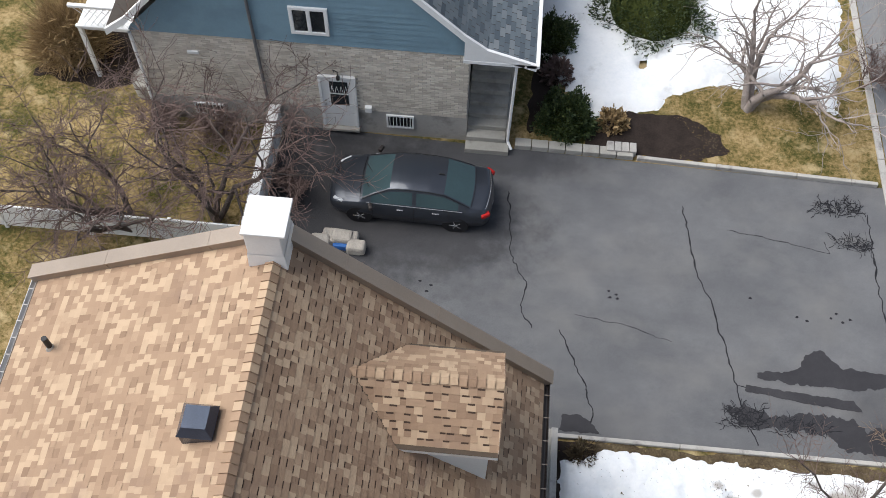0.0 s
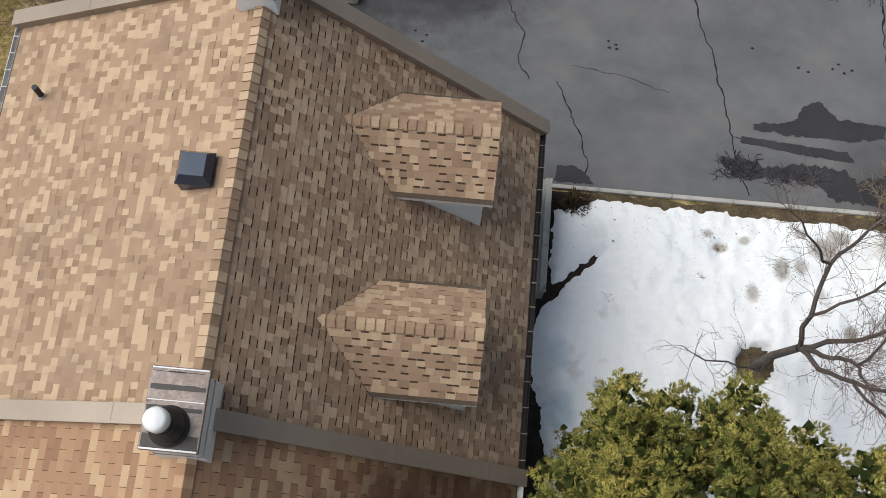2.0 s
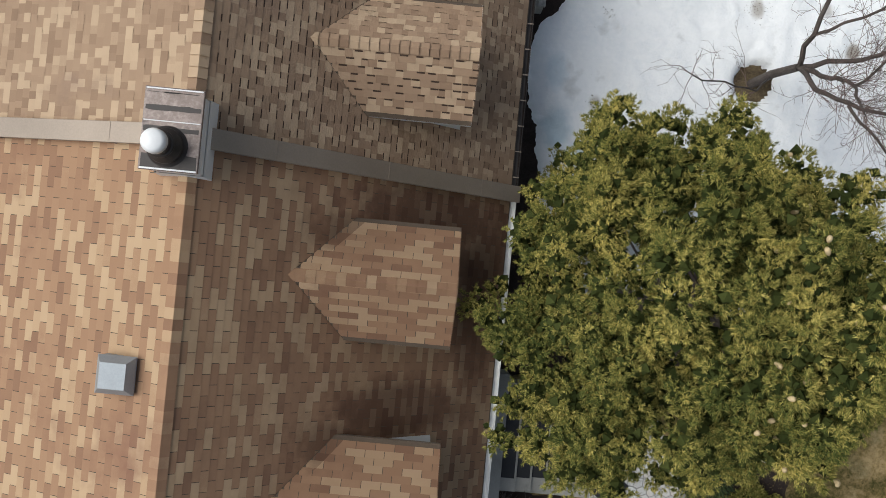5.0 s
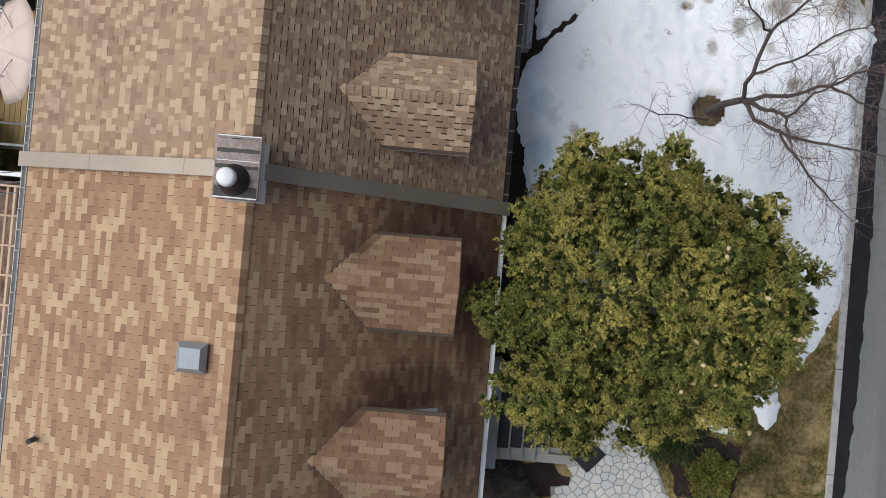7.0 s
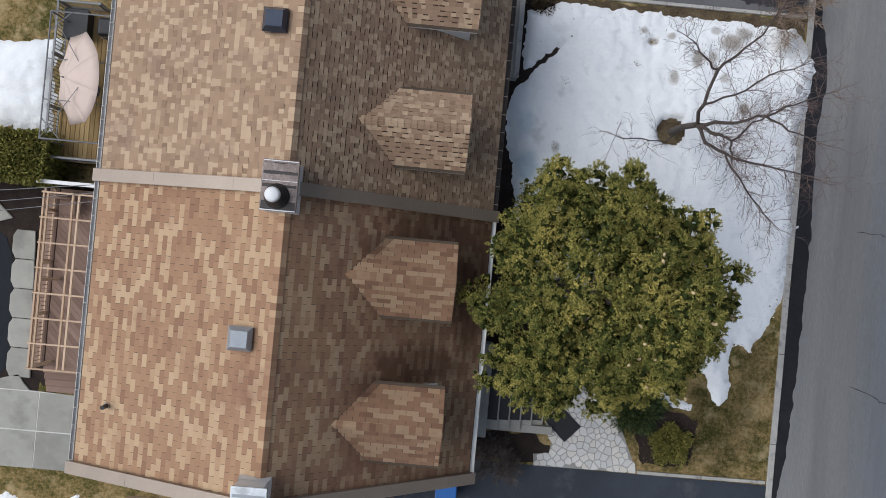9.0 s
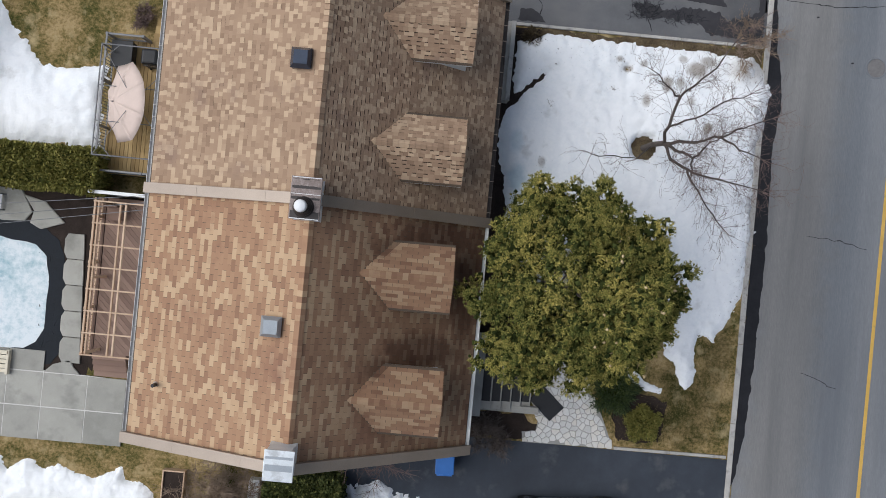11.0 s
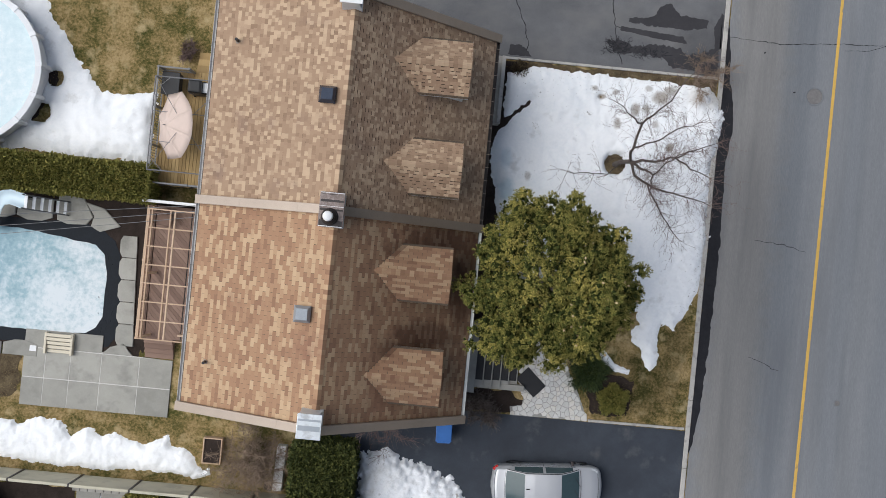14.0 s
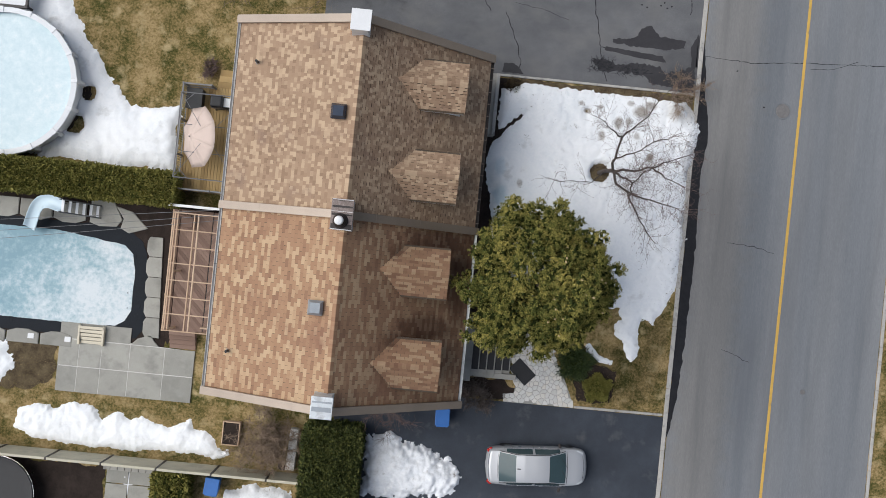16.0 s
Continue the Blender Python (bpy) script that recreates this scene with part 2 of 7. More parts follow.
SLAB = surface("patio_concrete", around((0.33, 0.32, 0.285), 0.2), 1.1, 45, 0.88, bump=0.25, bump_scale=80, stain=(0.23, 0.225, 0.2), stain_scale=1.2, stain_edge=(0.5, 0.72), vary=0.25)
FLAG = surface("flagstone", [(0.2, (0.5, 0.49, 0.47)), (0.5, (0.62, 0.61, 0.59)), (0.66, (0.6, 0.56, 0.5)), (0.85, (0.72, 0.715, 0.71))], 3.0, 30, 0.85, bump=0.4, bump_scale=40, vary=0.5)
MORTAR = surface("mortar", around((0.3, 0.29, 0.27), 0.2), 2, 50, 0.95)
MORTAR_PALE = surface("pale_mortar", around((0.58, 0.56, 0.53), 0.12), 2, 50, 0.9)
SNOW = surface("old_snow", [(0.3, (0.79, 0.82, 0.845)), (0.5, (0.89, 0.9, 0.91)), (0.66, (0.94, 0.945, 0.95))], 0.6, 9, 0.75, bump=1.0, bump_scale=16, stain=(0.6, 0.6, 0.59), stain_scale=1.3,
               stain_edge=(0.6, 0.8), spec=0.25)
stain_or_shade(SNOW, ((12.55, 6.05, .42, .3, .85), (12.95, 6.4, .3, .22, .75), (11.5, 5.45, .22, .3, .8), (11.95, 5.52, .17, .24, .7), (13.11, 3.97, .16, .2, .9), (10.03, 5.88, .18, .13, .85), (10.8, 4.8, .16, .24, .7), (9.7, 6.2, .16, .13, .7), (7.2, 2.2, .15, .2, .55), (12.4, 4.9, .18, .18, .6), (10.6, 6.1, .14, .12, .7), (12.0, 6.4, .2, .14, .6), (14.6, 6.3, .9, .5, .5)), (.36, .31, .26))
# bluish patches on the snow close to the front wall
stain_or_shade(SNOW, ((6.35, 1.5, .35, .6, .8), (6.9, .9, .4, .35, .6), (6.2, 2.9, .25, .5, .5)), (.6, .72, .78))
SNOW_GREY = surface("grey_icy_snow", [(0.34, (0.3, 0.3, 0.31)), (0.5, (0.55, 0.555, 0.57)), (0.64, (0.76, 0.77, 0.79))], 1.8, 12, 0.7, bump=0.9, bump_scale=18, stain=(0.3, 0.28, 0.26), stain_scale=2.5,
                    stain_edge=(0.58, 0.72), spec=0.25)
SNOW_DIRTY = surface("ploughed_snow", [(0.3, (0.560, 0.560, 0.560)), (0.5, (0.806, 0.818, 0.840)), (0.7, (0.918, 0.930, 0.950))], 1.4, 14, 0.8, bump=0.9, bump_scale=18, stain=(0.280, 0.258, 0.235), stain_scale=3.5,
                     stain_edge=(0.62, 0.75), spec=0.25)
ICE = surface("melting_ice", [(0.36, (0.194, 0.326, 0.387)), (0.46, (0.290, 0.422, 0.475)), (0.54, (0.458, 0.554, 0.590)), (0.63, (0.634, 0.682, 0.704))], 0.5, 4.5, 0.5, bump=0.6, bump_scale=7, spec=0.4, drift=(.0486, -.0368, .51, -.12, .1))
POOL_ICE = surface("pool_ice", [(0.38, (0.5, 0.63, 0.67)), (0.5, (0.6, 0.71, 0.74)), (0.62, (0.76, 0.81, 0.82))], 0.35, 3, 0.45, bump=0.1, bump_scale=8, spec=0.5)
GRASS_GROUND = surface("dry_lawn_soil", [(0.40, (0.056, 0.060, 0.015)), (0.465, (0.129, 0.106, 0.036)), (0.53, (0.258, 0.187, 0.082)), (0.61, (0.393, 0.289, 0.146))], 0.8, 9, 0.95, bump=0.8, bump_scale=30, spec=0.15, stain=(0.446, 0.348, 0.187), stain_scale=1.5, stain_edge=(0.54, 0.7))
GRASS = surface("dry_grass", [(0.3, (0.067, 0.072, 0.017)), (0.44, (0.179, 0.145, 0.045)), (0.58, (0.375, 0.264, 0.108)), (0.8, (0.536, 0.399, 0.198))], 0.8, 9, 0.9, bump=0, vary=0.22, spec=0.2, stain=(0.491, 0.383, 0.209), stain_scale=1.5, stain_edge=(0.54, 0.7))
# lawn still wet beside the melting snow
for turf in (GRASS_GROUND, GRASS):
    stain_or_shade(turf, ((13.2, -6.2, 1.7, 1.9, .8), (11.6, -6.6, 1.2, 1.2, .9), (14.3, -4.4, .7, 1.5, .7)), (.5, .52, .52))
MULCH = surface("brown_thatch", [(0.38, (0.05, 0.035, 0.022)), (0.5, (0.1, 0.075, 0.045)), (0.62, (0.17, 0.135, 0.08))], 2, 18, 0.95, bump=0.9, bump_scale=30, spec=0.15)
SOIL = surface("dark_soil", around((0.035, 0.026, 0.022), 0.5), 2, 30, 0.95, bump=0.9, bump_scale=35, spec=0.15)
SHINGLE_N = surface("laminated_shingle", [(0.17, (0.272, 0.18, 0.12)), (0.3, (0.338, 0.23, 0.154)), (0.58, (0.37, 0.254, 0.17)), (0.65, (0.462, 0.335, 0.226)), (0.84, (0.515, 0.378, 0.256))], 0.9, 120, 0.92, bump=0.5,
                    bump_scale=220, vary=0.66, spec=0.2, stain=(0.215, 0.145, 0.12), stain_scale=0.6, stain_edge=(0.58, 0.85))
# printed granule band that also paints the shade under shingle butts
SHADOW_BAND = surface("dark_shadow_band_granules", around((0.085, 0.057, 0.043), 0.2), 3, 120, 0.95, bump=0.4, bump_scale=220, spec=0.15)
SHINGLE_S = surface("three_tab_shingle", [(0.17, (0.275, 0.158, 0.1)), (0.3, (0.345, 0.205, 0.126)), (0.58, (0.385, 0.236, 0.144)), (0.65, (0.47, 0.32, 0.196)), (0.84, (0.515, 0.365, 0.23))], 0.9, 120, 0.92, bump=0.5,
                    bump_scale=220, vary=0.66, spec=0.2, stain=(0.24, 0.125, 0.085), stain_scale=0.5, stain_edge=(0.6, 0.8))
# east slope and its dormers darkened in colour to stand in for shade
stain_or_shade(SHINGLE_S, ((4.3, -4.2, 3.5, 6.5, .55),), (.5, .47, .48))
# painted shade: below the party wall, north of the dormers, along the eave
stain_or_shade(SHINGLE_S, ((3.8, -1.0, 1.7, .6, .85), (4.75, -2.4, .5, 2.2, .8), (3.5, -4.6, 1.3, .6, .85), (2.5, -1.5, .8, .5, .65), (2.3, -5.1, .7, .45, .65)), (.4, .36, .38), (.98, 8.4))
DECKING = surface("roof_underlay", around((0.1, 0.075, 0.055), 0.2), 1, 30, 0.95)
CAP_METAL = surface("brown_cap_flashing", around((0.3, 0.243, 0.195), 0.14), 0.8, 30, 0.42, metal=0.35, bump=0.08, bump_scale=14, spec=0.6)
DARK_METAL = surface("dark_brown_metal", around((0.035, 0.028, 0.026), 0.2), 1, 30, 0.45, bump=0.05)
GALV = surface("galvanised_steel", around((0.55, 0.58, 0.6), 0.12), 2, 30, 0.38, metal=0.75, bump=0.08, bump_scale=12, stain=(0.4, 0.41, 0.42), stain_scale=3)
RUST = surface("sooty_flashing", [(0.3, (0.1, 0.078, 0.072)), (0.5, (0.19, 0.15, 0.135)), (0.66, (0.34, 0.29, 0.27))], 1.6, 14, 0.4, metal=0.3, bump=0.1, bump_scale=12, stain=(0.05, 0.035, 0.033), stain_scale=1.6,
               stain_edge=(0.6, 0.68))
VENT_DARK = surface("blue_black_vent", around((0.04, 0.052, 0.08), 0.2), 2, 30, 0.24, metal=0.35, bump=0.04)
VENT_GREY = surface("grey_vent", around((0.3, 0.325, 0.35), 0.12), 2, 30, 0.4, metal=0.2, bump=0.04)
GUTTER = surface("weathered_trough", around((0.5, 0.49, 0.48), 0.12), 2, 30, 0.5, metal=0.2, bump=0.05)
CREAM = surface("cream_resin", around((0.6, 0.54, 0.42), 0.1), 2, 20, 0.55, bump=0.08)
BLACK = surface("black_plastic", around((0.014, 0.014, 0.016), 0.25), 3, 40, 0.5, bump=0.1)
WHITE = surface("white_paint", around((0.8, 0.8, 0.79), 0.05), 1.2, 20, 0.55, bump=0.08, stain=(0.66, 0.65, 0.63), stain_scale=2.0, stain_edge=(0.6, 0.8))
CAP_WHITE = surface("painted_chimney_cap", around((0.74, 0.74, 0.74), 0.06), 1.5, 20, 0.4, bump=0.05)
SIDING = surface("pale_siding", around((0.66, 0.7, 0.73), 0.07), 0.8, 20, 0.6, bump=0.05)
BLUE_SIDING = surface("blue_siding", around((0.20, 0.31, 0.38), 0.08), 0.5, 20, 0.6, bump=0.05, stain=(0.17, 0.26, 0.32), stain_scale=0.8)
BRICK = surface("buff_brick", [(0.2, (0.506, 0.451, 0.385)), (0.5, (0.638, 0.583, 0.506)), (0.8, (0.748, 0.693, 0.605))], 0.7, 30, 0.9, bump=0.3, bump_scale=60, vary=0.55)
BRICK_JOINT = surface("brick_mortar", around((0.4, 0.37, 0.33), 0.15), 1, 40, 0.95)
PARGING = surface("parged_foundation", around((0.42, 0.4, 0.37), 0.14), 0.8, 25, 0.9, bump=0.25, stain=(0.22, 0.21, 0.19), stain_scale=1.1)
BLUE_SHINGLE = surface("slate_blue_shingle", [(0.2, (0.075, 0.095, 0.115)), (0.5, (0.125, 0.15, 0.17)), (0.8, (0.18, 0.2, 0.215))], 0.8, 80, 0.9, bump=0.4, bump_scale=160, vary=0.6)
GLASS = surface("dark_glass", around((0.02, 0.026, 0.03), 0.2), 1, 10, 0.06, bump=0, spec=0.7, rough_var=0.02)
WOOD = surface("tan_deck_wood", [(0.2, (0.24, 0.155, 0.06)), (0.5, (0.34, 0.225, 0.09)), (0.8, (0.43, 0.30, 0.135))], 1.2, 30, 0.7, bump=0.25, vary=0.5, stretch=(6, 0.7, 1))
WOOD_RED = surface("redbrown_deck_wood", [(0.2, (0.17, 0.105, 0.078)), (0.5, (0.22, 0.14, 0.105)), (0.8, (0.28, 0.185, 0.14))], 1.2, 30, 0.72, bump=0.25, vary=0.5)
WOOD_PALE = surface("pale_pergola_wood", [(0.2, (0.43, 0.29, 0.19)), (0.8, (0.6, 0.44, 0.31))], 2, 30, 0.7, bump=0.2, vary=0.4)
RAIL = surface("grey_metal_rail", around((0.17, 0.17, 0.175), 0.15), 2, 30, 0.5, metal=0.2, bump=0.05)
CANVAS = surface("pink_beige_canvas", around((0.6, 0.48, 0.42), 0.08), 1.2, 60, 0.85, bump=0.2, bump_scale=160)
FENCE = surface("beige_fence_panel", around((0.504, 0.468, 0.360), 0.12), 0.7, 30, 0.75, bump=0.15, stain=(0.408, 0.384, 0.300), stain_scale=1.5)
BLUE = surface("blue_plastic", around((0.035, 0.14, 0.42), 0.12), 2, 40, 0.45, bump=0.1)
YELLOW = surface("road_paint", around((0.58, 0.365, 0.08), 0.15), 1.5, 45, 0.8, bump=0.3, bump_scale=120, stain=(0.28, 0.2, 0.1), stain_scale=2.5, stain_edge=(0.6, 0.72))
IRON = surface("cast_iron", around((0.2, 0.19, 0.185), 0.25), 8, 60, 0.65, metal=0.4, bump=0.5, bump_scale=60)
BARK = surface("grey_brown_bark", [(0.3, (0.045, 0.036, 0.032)), (0.5, (0.085, 0.068, 0.06)), (0.7, (0.16, 0.135, 0.12))], 3, 30, 0.92, bump=0.8, bump_scale=45, stretch=(1, 1, 0.35))
PALE_BARK = surface("pale_grey_bark", [(0.3, (0.2, 0.165, 0.145)), (0.5, (0.3, 0.255, 0.23)), (0.7, (0.42, 0.37, 0.34))], 3, 30, 0.9, bump=0.5, bump_scale=45)
BROWN_TWIG = surface("brown_twig", [(0.3, (0.15, 0.105, 0.075)), (0.7, (0.33, 0.245, 0.175))], 3, 30, 0.9, bump=0.2)
TWIG = surface("reddish_twig", [(0.3, (0.09, 0.058, 0.05)), (0.7, (0.21, 0.148, 0.13))], 3, 30, 0.9, bump=0.2)
SPRUCE = surface("spruce_needles", [(0.34, (0.044, 0.07, 0.021)), (0.45, (0.13, 0.143, 0.037)), (0.54, (0.32, 0.29, 0.079)), (0.65, (0.7, 0.575, 0.18))], 0.9, 7, 0.9, bump=0, vary=0.2, spec=0.08)
CEDAR_DARK = surface("dark_cedar_foliage", [(0.2, (0.025, 0.035, 0.012)), (0.5, (0.07, 0.085, 0.025)), (0.8, (0.17, 0.17, 0.05))], 0.9, 6, 0.8, bump=0, vary=0.5, spec=0.2)
# crown-gap shade painted as near-black green on filler inside the foliage
INNER = surface("painted_shade_foliage", [(0.2, (0.018, 0.026, 0.008)), (0.8, (0.06, 0.07, 0.02))], 2, 20, 0.9, bump=0.4, bump_scale=60, vary=0.4, spec=0.05)
CEDAR = surface("cedar_foliage", [(0.2, (0.085, 0.09, 0.02)), (0.5, (0.2, 0.19, 0.045)), (0.75, (0.32, 0.28, 0.08)), (0.9, (0.4, 0.31, 0.11))], 0.9, 6, 0.8, bump=0, vary=0.5, spec=0.2)
SHRUB = surface("broad_leaf", [(0.2, (0.015, 0.03, 0.01)), (0.55, (0.045, 0.07, 0.02)), (0.9, (0.11, 0.13, 0.04))], 1.5, 6, 0.6, bump=0, vary=0.6, spec=0.4)
STRAW = surface("dead_ornamental_grass", [(0.2, (0.2, 0.13, 0.06)), (0.8, (0.42, 0.3, 0.15))], 2, 10, 0.9, bump=0, vary=0.6)
CONE = surface("pale_cone", around((0.55, 0.42, 0.24), 0.2), 5, 40, 0.8, bump=0.3)
SILVER = surface("silver_car_paint", around((0.5, 0.505, 0.52), 0.03), 0.5, 300, 0.42, metal=0.4, bump=0, coat=0.2, rough_var=0.05)
GREY_CAR = surface("graphite_car_paint", around((0.05, 0.056, 0.07), 0.06), 0.5, 300, 0.32, metal=0.55, bump=0, coat=0.5, rough_var=0.05)
CAR_GLASS = surface("tinted_car_glass", around((0.045, 0.075, 0.082), 0.1), 1, 10, 0.16, bump=0, spec=0.35, rough_var=0.02)
RUBBER = surface("tyre_rubber", around((0.02, 0.02, 0.02), 0.2), 3, 60, 0.85)
CHROME = surface("alloy", around((0.55, 0.55, 0.56), 0.05), 2, 20, 0.25, metal=0.9, bump=0, rough_var=0.05)
RED_LAMP = surface("red_lens", around((0.45, 0.015, 0.012), 0.1), 2, 20, 0.15, bump=0, rough_var=0.02)
CLEAR_LAMP = surface("clear_lens", around((0.6, 0.62, 0.64), 0.08), 2, 20, 0.12, bump=0, rough_var=0.02)
LINER = surface("dark_pool_cover", around((0.012, 0.015, 0.02), 0.3), 1.2, 20, 0.7, bump=0.6, bump_scale=6, spec=0.2)
SLIDE = surface("pale_blue_slide", around((0.55, 0.66, 0.72), 0.05), 1.5, 20, 0.3, bump=0.03)
POOL_WALL = surface("pool_wall_resin", around((0.74, 0.75, 0.76), 0.06), 1, 20, 0.5, bump=0.06)
RUBBLE = surface("tarp_and_stone", around((0.42, 0.38, 0.33), 0.25), 2.5, 20, 0.9, bump=0.6, bump_scale=12)


# ---- the setting ----
ground = Shape()
ground.add([(-400, -400, 0), (400, -400, 0), (400, 400, 0), (-400, 400, 0)], [(0, 1, 2, 3)])
part("ground", ground, GRASS_GROUND, None, "dormant lawn of brown and olive grass after winter", kind="structure", category="ground")

SHEET = 0.012


def sheet(name, pts, z, mat, label, parent=None, category="", kind="structure"):
    s = Shape()
    n = len(pts)
    s.add([(x, y, z) for x, y in pts] + [(x, y, z - 0.03) for x, y in pts], [tuple(range(n))] + [(k, n + k, n + (k + 1) % n, (k + 1) % n) for k in range(n)])
    return part(name, s, mat, parent, label, kind=kind, category=category)


def ragged(pts, amp, step=0.12, seed=1.0, freq=2.3):
    """A closed outline drawn finer, with uneven edges."""
    out = []
    for (x0, y0), (x1, y1) in zip(pts, pts[1:] + pts[:1]):
        n = max(1, int(math.hypot(x1 - x0, y1 - y0) / step))
        nx, ny = -(y1 - y0), x1 - x0
        ln = math.hypot(nx, ny) + 1e-9
        for k in range(n):
            x, y = x0 + (x1 - x0) * k / n, y0 + (y1 - y0) * k / n
            o = amp * noise.fractal((x * freq + seed, y * freq, seed), 1.0, 2.0, 4)
            out.append((x + nx / ln * o, y + ny / ln * o))
    return out


road = sheet("road", [(15.25, -90), (24.8, -90), (24.8, 90), (15.25, 90)], SHEET, ROAD, "two-lane grey asphalt street with faint wheel tracks", category="road")
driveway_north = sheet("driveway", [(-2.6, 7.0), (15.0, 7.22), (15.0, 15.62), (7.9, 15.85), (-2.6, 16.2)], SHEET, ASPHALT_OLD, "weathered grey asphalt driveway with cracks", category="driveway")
driveway_south = sheet("driveway", [(-0.3, -20), (15.0, -20), (15.0, -8.02), (5.3, -8.02), (5.3, -7.6), (-0.3, -7.6)], SHEET, ASPHALT_NEW, "dark fresh asphalt driveway", category="driveway")
sheet("road_edge_patch", ragged([(15.2, 9.6), (15.38, 8.6), (15.5, 7.0), (15.72, 6.2), (15.8, 5.0), (15.62, 3.4), (15.72, 0), (15.66, -4.3), (15.55, -7.0), (15.38, -8.3), (15.2, -9.0)], 0.06, 0.1), SHEET + 0.006, TAR,
      "dark ragged tar strip along the kerb", category="road patch")
sheet("verge", [(24.95, -90), (60, -90), (60, 90), (24.95, 90)], 0.03, GRASS_GROUND, "brown grass verge across the street", category="verge")

line = Shape()
for k in range(120):
    y = -60 + k
    x = 19.96 + 0.004 * y
    line.add([(x - 0.065, y, SHEET + 0.005), (x + 0.065, y, SHEET + 0.005), (x + 0.069, y + 1, SHEET + 0.005), (x - 0.061, y + 1, SHEET + 0.005)], [(0, 1, 2, 3)])
part("centre_line", line, YELLOW, None, "worn solid yellow line painted on the road", kind="structure", category="road marking")


def crack(name, pts, w, z, mat, seed, parent=None):
    """A meandering crack: a narrow dark ribbon along a line."""
    line2 = []
    for (x0, y0), (x1, y1) in zip(pts, pts[1:]):
        n = max(2, int(math.hypot(x1 - x0, y1 - y0) / 0.07))
        for k in range(n):
            x, y = x0 + (x1 - x0) * k / n, y0 + (y1 - y0) * k / n
            o = 0.07 * noise.fractal((x * 3 + seed, y * 3, seed), 1.0, 2.0, 5)
            line2.append((x + o, y + o * 0.6))
    s = Shape()
    for k, ((x0, y0), (x1, y1)) in enumerate(zip(line2, line2[1:])):
        d = math.hypot(x1 - x0, y1 - y0) + 1e-9
        h = w * (0.35 + 0.9 * abs(noise.noise((k * 0.21, seed, 0))))
        nx, ny = -(y1 - y0) / d * h, (x1 - x0) / d * h
        s.add([(x0 - nx, y0 - ny, z), (x1 - nx, y1 - ny, z), (x1 + nx, y1 + ny, z), (x0 + nx, y0 + ny, z)], [(0, 1, 2, 3)])
    return part(name, s, mat, parent)


Z1 = SHEET + 0.004
crack("crack", [(4.2, 14.4), (4.45, 12.1), (4.85, 11.4), (4.75, 10.6), (5.1, 10.0)], 0.03, Z1, TAR, 1.0, driveway_north)
crack("crack", [(5.8, 10.1), (6.3, 9.0), (6.55, 8.4), (6.68, 7.9), (6.7, 7.3)], 0.03, Z1, TAR, 2.0, driveway_north)
crack("crack", [(9.2, 14.4), (9.45, 12.4), (9.9, 11.0), (10.1, 10.1), (10.3, 9.35), (10.4, 8.5), (10.8, 7.3)], 0.036, Z1, TAR, 3.0, driveway_north)
crack("crack", [(6.2, 10.6), (7.6, 10.4), (8.8, 10.0)], 0.016, Z1, TAR, 4.0, driveway_north)
crack("crack", [(10.4, 13.7), (11.8, 13.5), (13.2, 13.2), (13.0, 13.6)], 0.018, Z1, TAR, 5.0, driveway_north)
crack("crack", [(14.4, 14.6), (14.4, 12.6), (14.45, 10.8)], 0.035, Z1, TAR, 6.0, driveway_north)
crack("crack", [(15.3, 9.0), (17.5, 8.9), (20, 9.15), (24, 9.4)], 0.022, Z1, TAR, 7.0, road)
crack("crack", [(17.2, 0.4), (18.4, 0.35), (19.5, 0.1)], 0.02, Z1, TAR, 8.0, road)
crack("crack", [(17.4, -4.6), (18.2, -4.9), (18.8, -5.1)], 0.022, Z1, TAR, 9.0, road)
crack("crack", [(20.3, 8.9), (21.4, 9.0), (22.6, 9.5)], 0.02, Z1, TAR, 10.0, road)
crack("crack", [(10.4, 8.95), (11.5, 8.75), (12.9, 8.65)], 0.03, Z1, TAR, 11.0, driveway_north)


def stain(pts, amp, seed, parent, mat=WET, name="wet_patch", z=Z1 + 0.002):
    s = Shape()
    o = ragged(pts, amp, 0.03, seed, 5.5)
    s.add([(x, y, z + 0.0007 * seed) for x, y in o], [tuple(range(len(o)))])
    return part(name, s, mat, parent, "dark wet patch")


stain([(10.9, 9.36), (11.5, 9.42), (12.0, 9.55), (12.2, 10.0), (12.6, 10.15), (13.1, 9.7), (14.3, 9.6), (14.3, 9.25), (13.4, 9.1), (11.8, 9.12), (10.9, 9.2)], 0.07, 1.0, driveway_north)
stain([(10.6, 8.98), (12.4, 8.86), (13.3, 8.8), (13.5, 8.5), (12.2, 8.6), (10.6, 8.82)], 0.04, 2.0, driveway_north)
stain([(10.0, 8.35), (10.5, 8.45), (11.2, 8.2), (12.3, 8.35), (13.3, 8.25), (13.5, 8.0), (14.2, 8.2), (14.9, 8.6), (14.9, 7.3), (13.0, 7.4), (12.6, 7.75), (11.8, 7.85), (10.4, 7.9)], 0.12, 3.0, driveway_north)
stain([(14.6, 9.3), (14.85, 10.0), (14.95, 9.9), (14.95, 8.4), (14.7, 8.5)], 0.06, 4.0, driveway_north)
stain([(5.85, 7.3), (5.95, 7.75), (6.4, 7.75), (6.75, 7.5), (6.9, 7.28)], 0.06, 5.0, driveway_north)
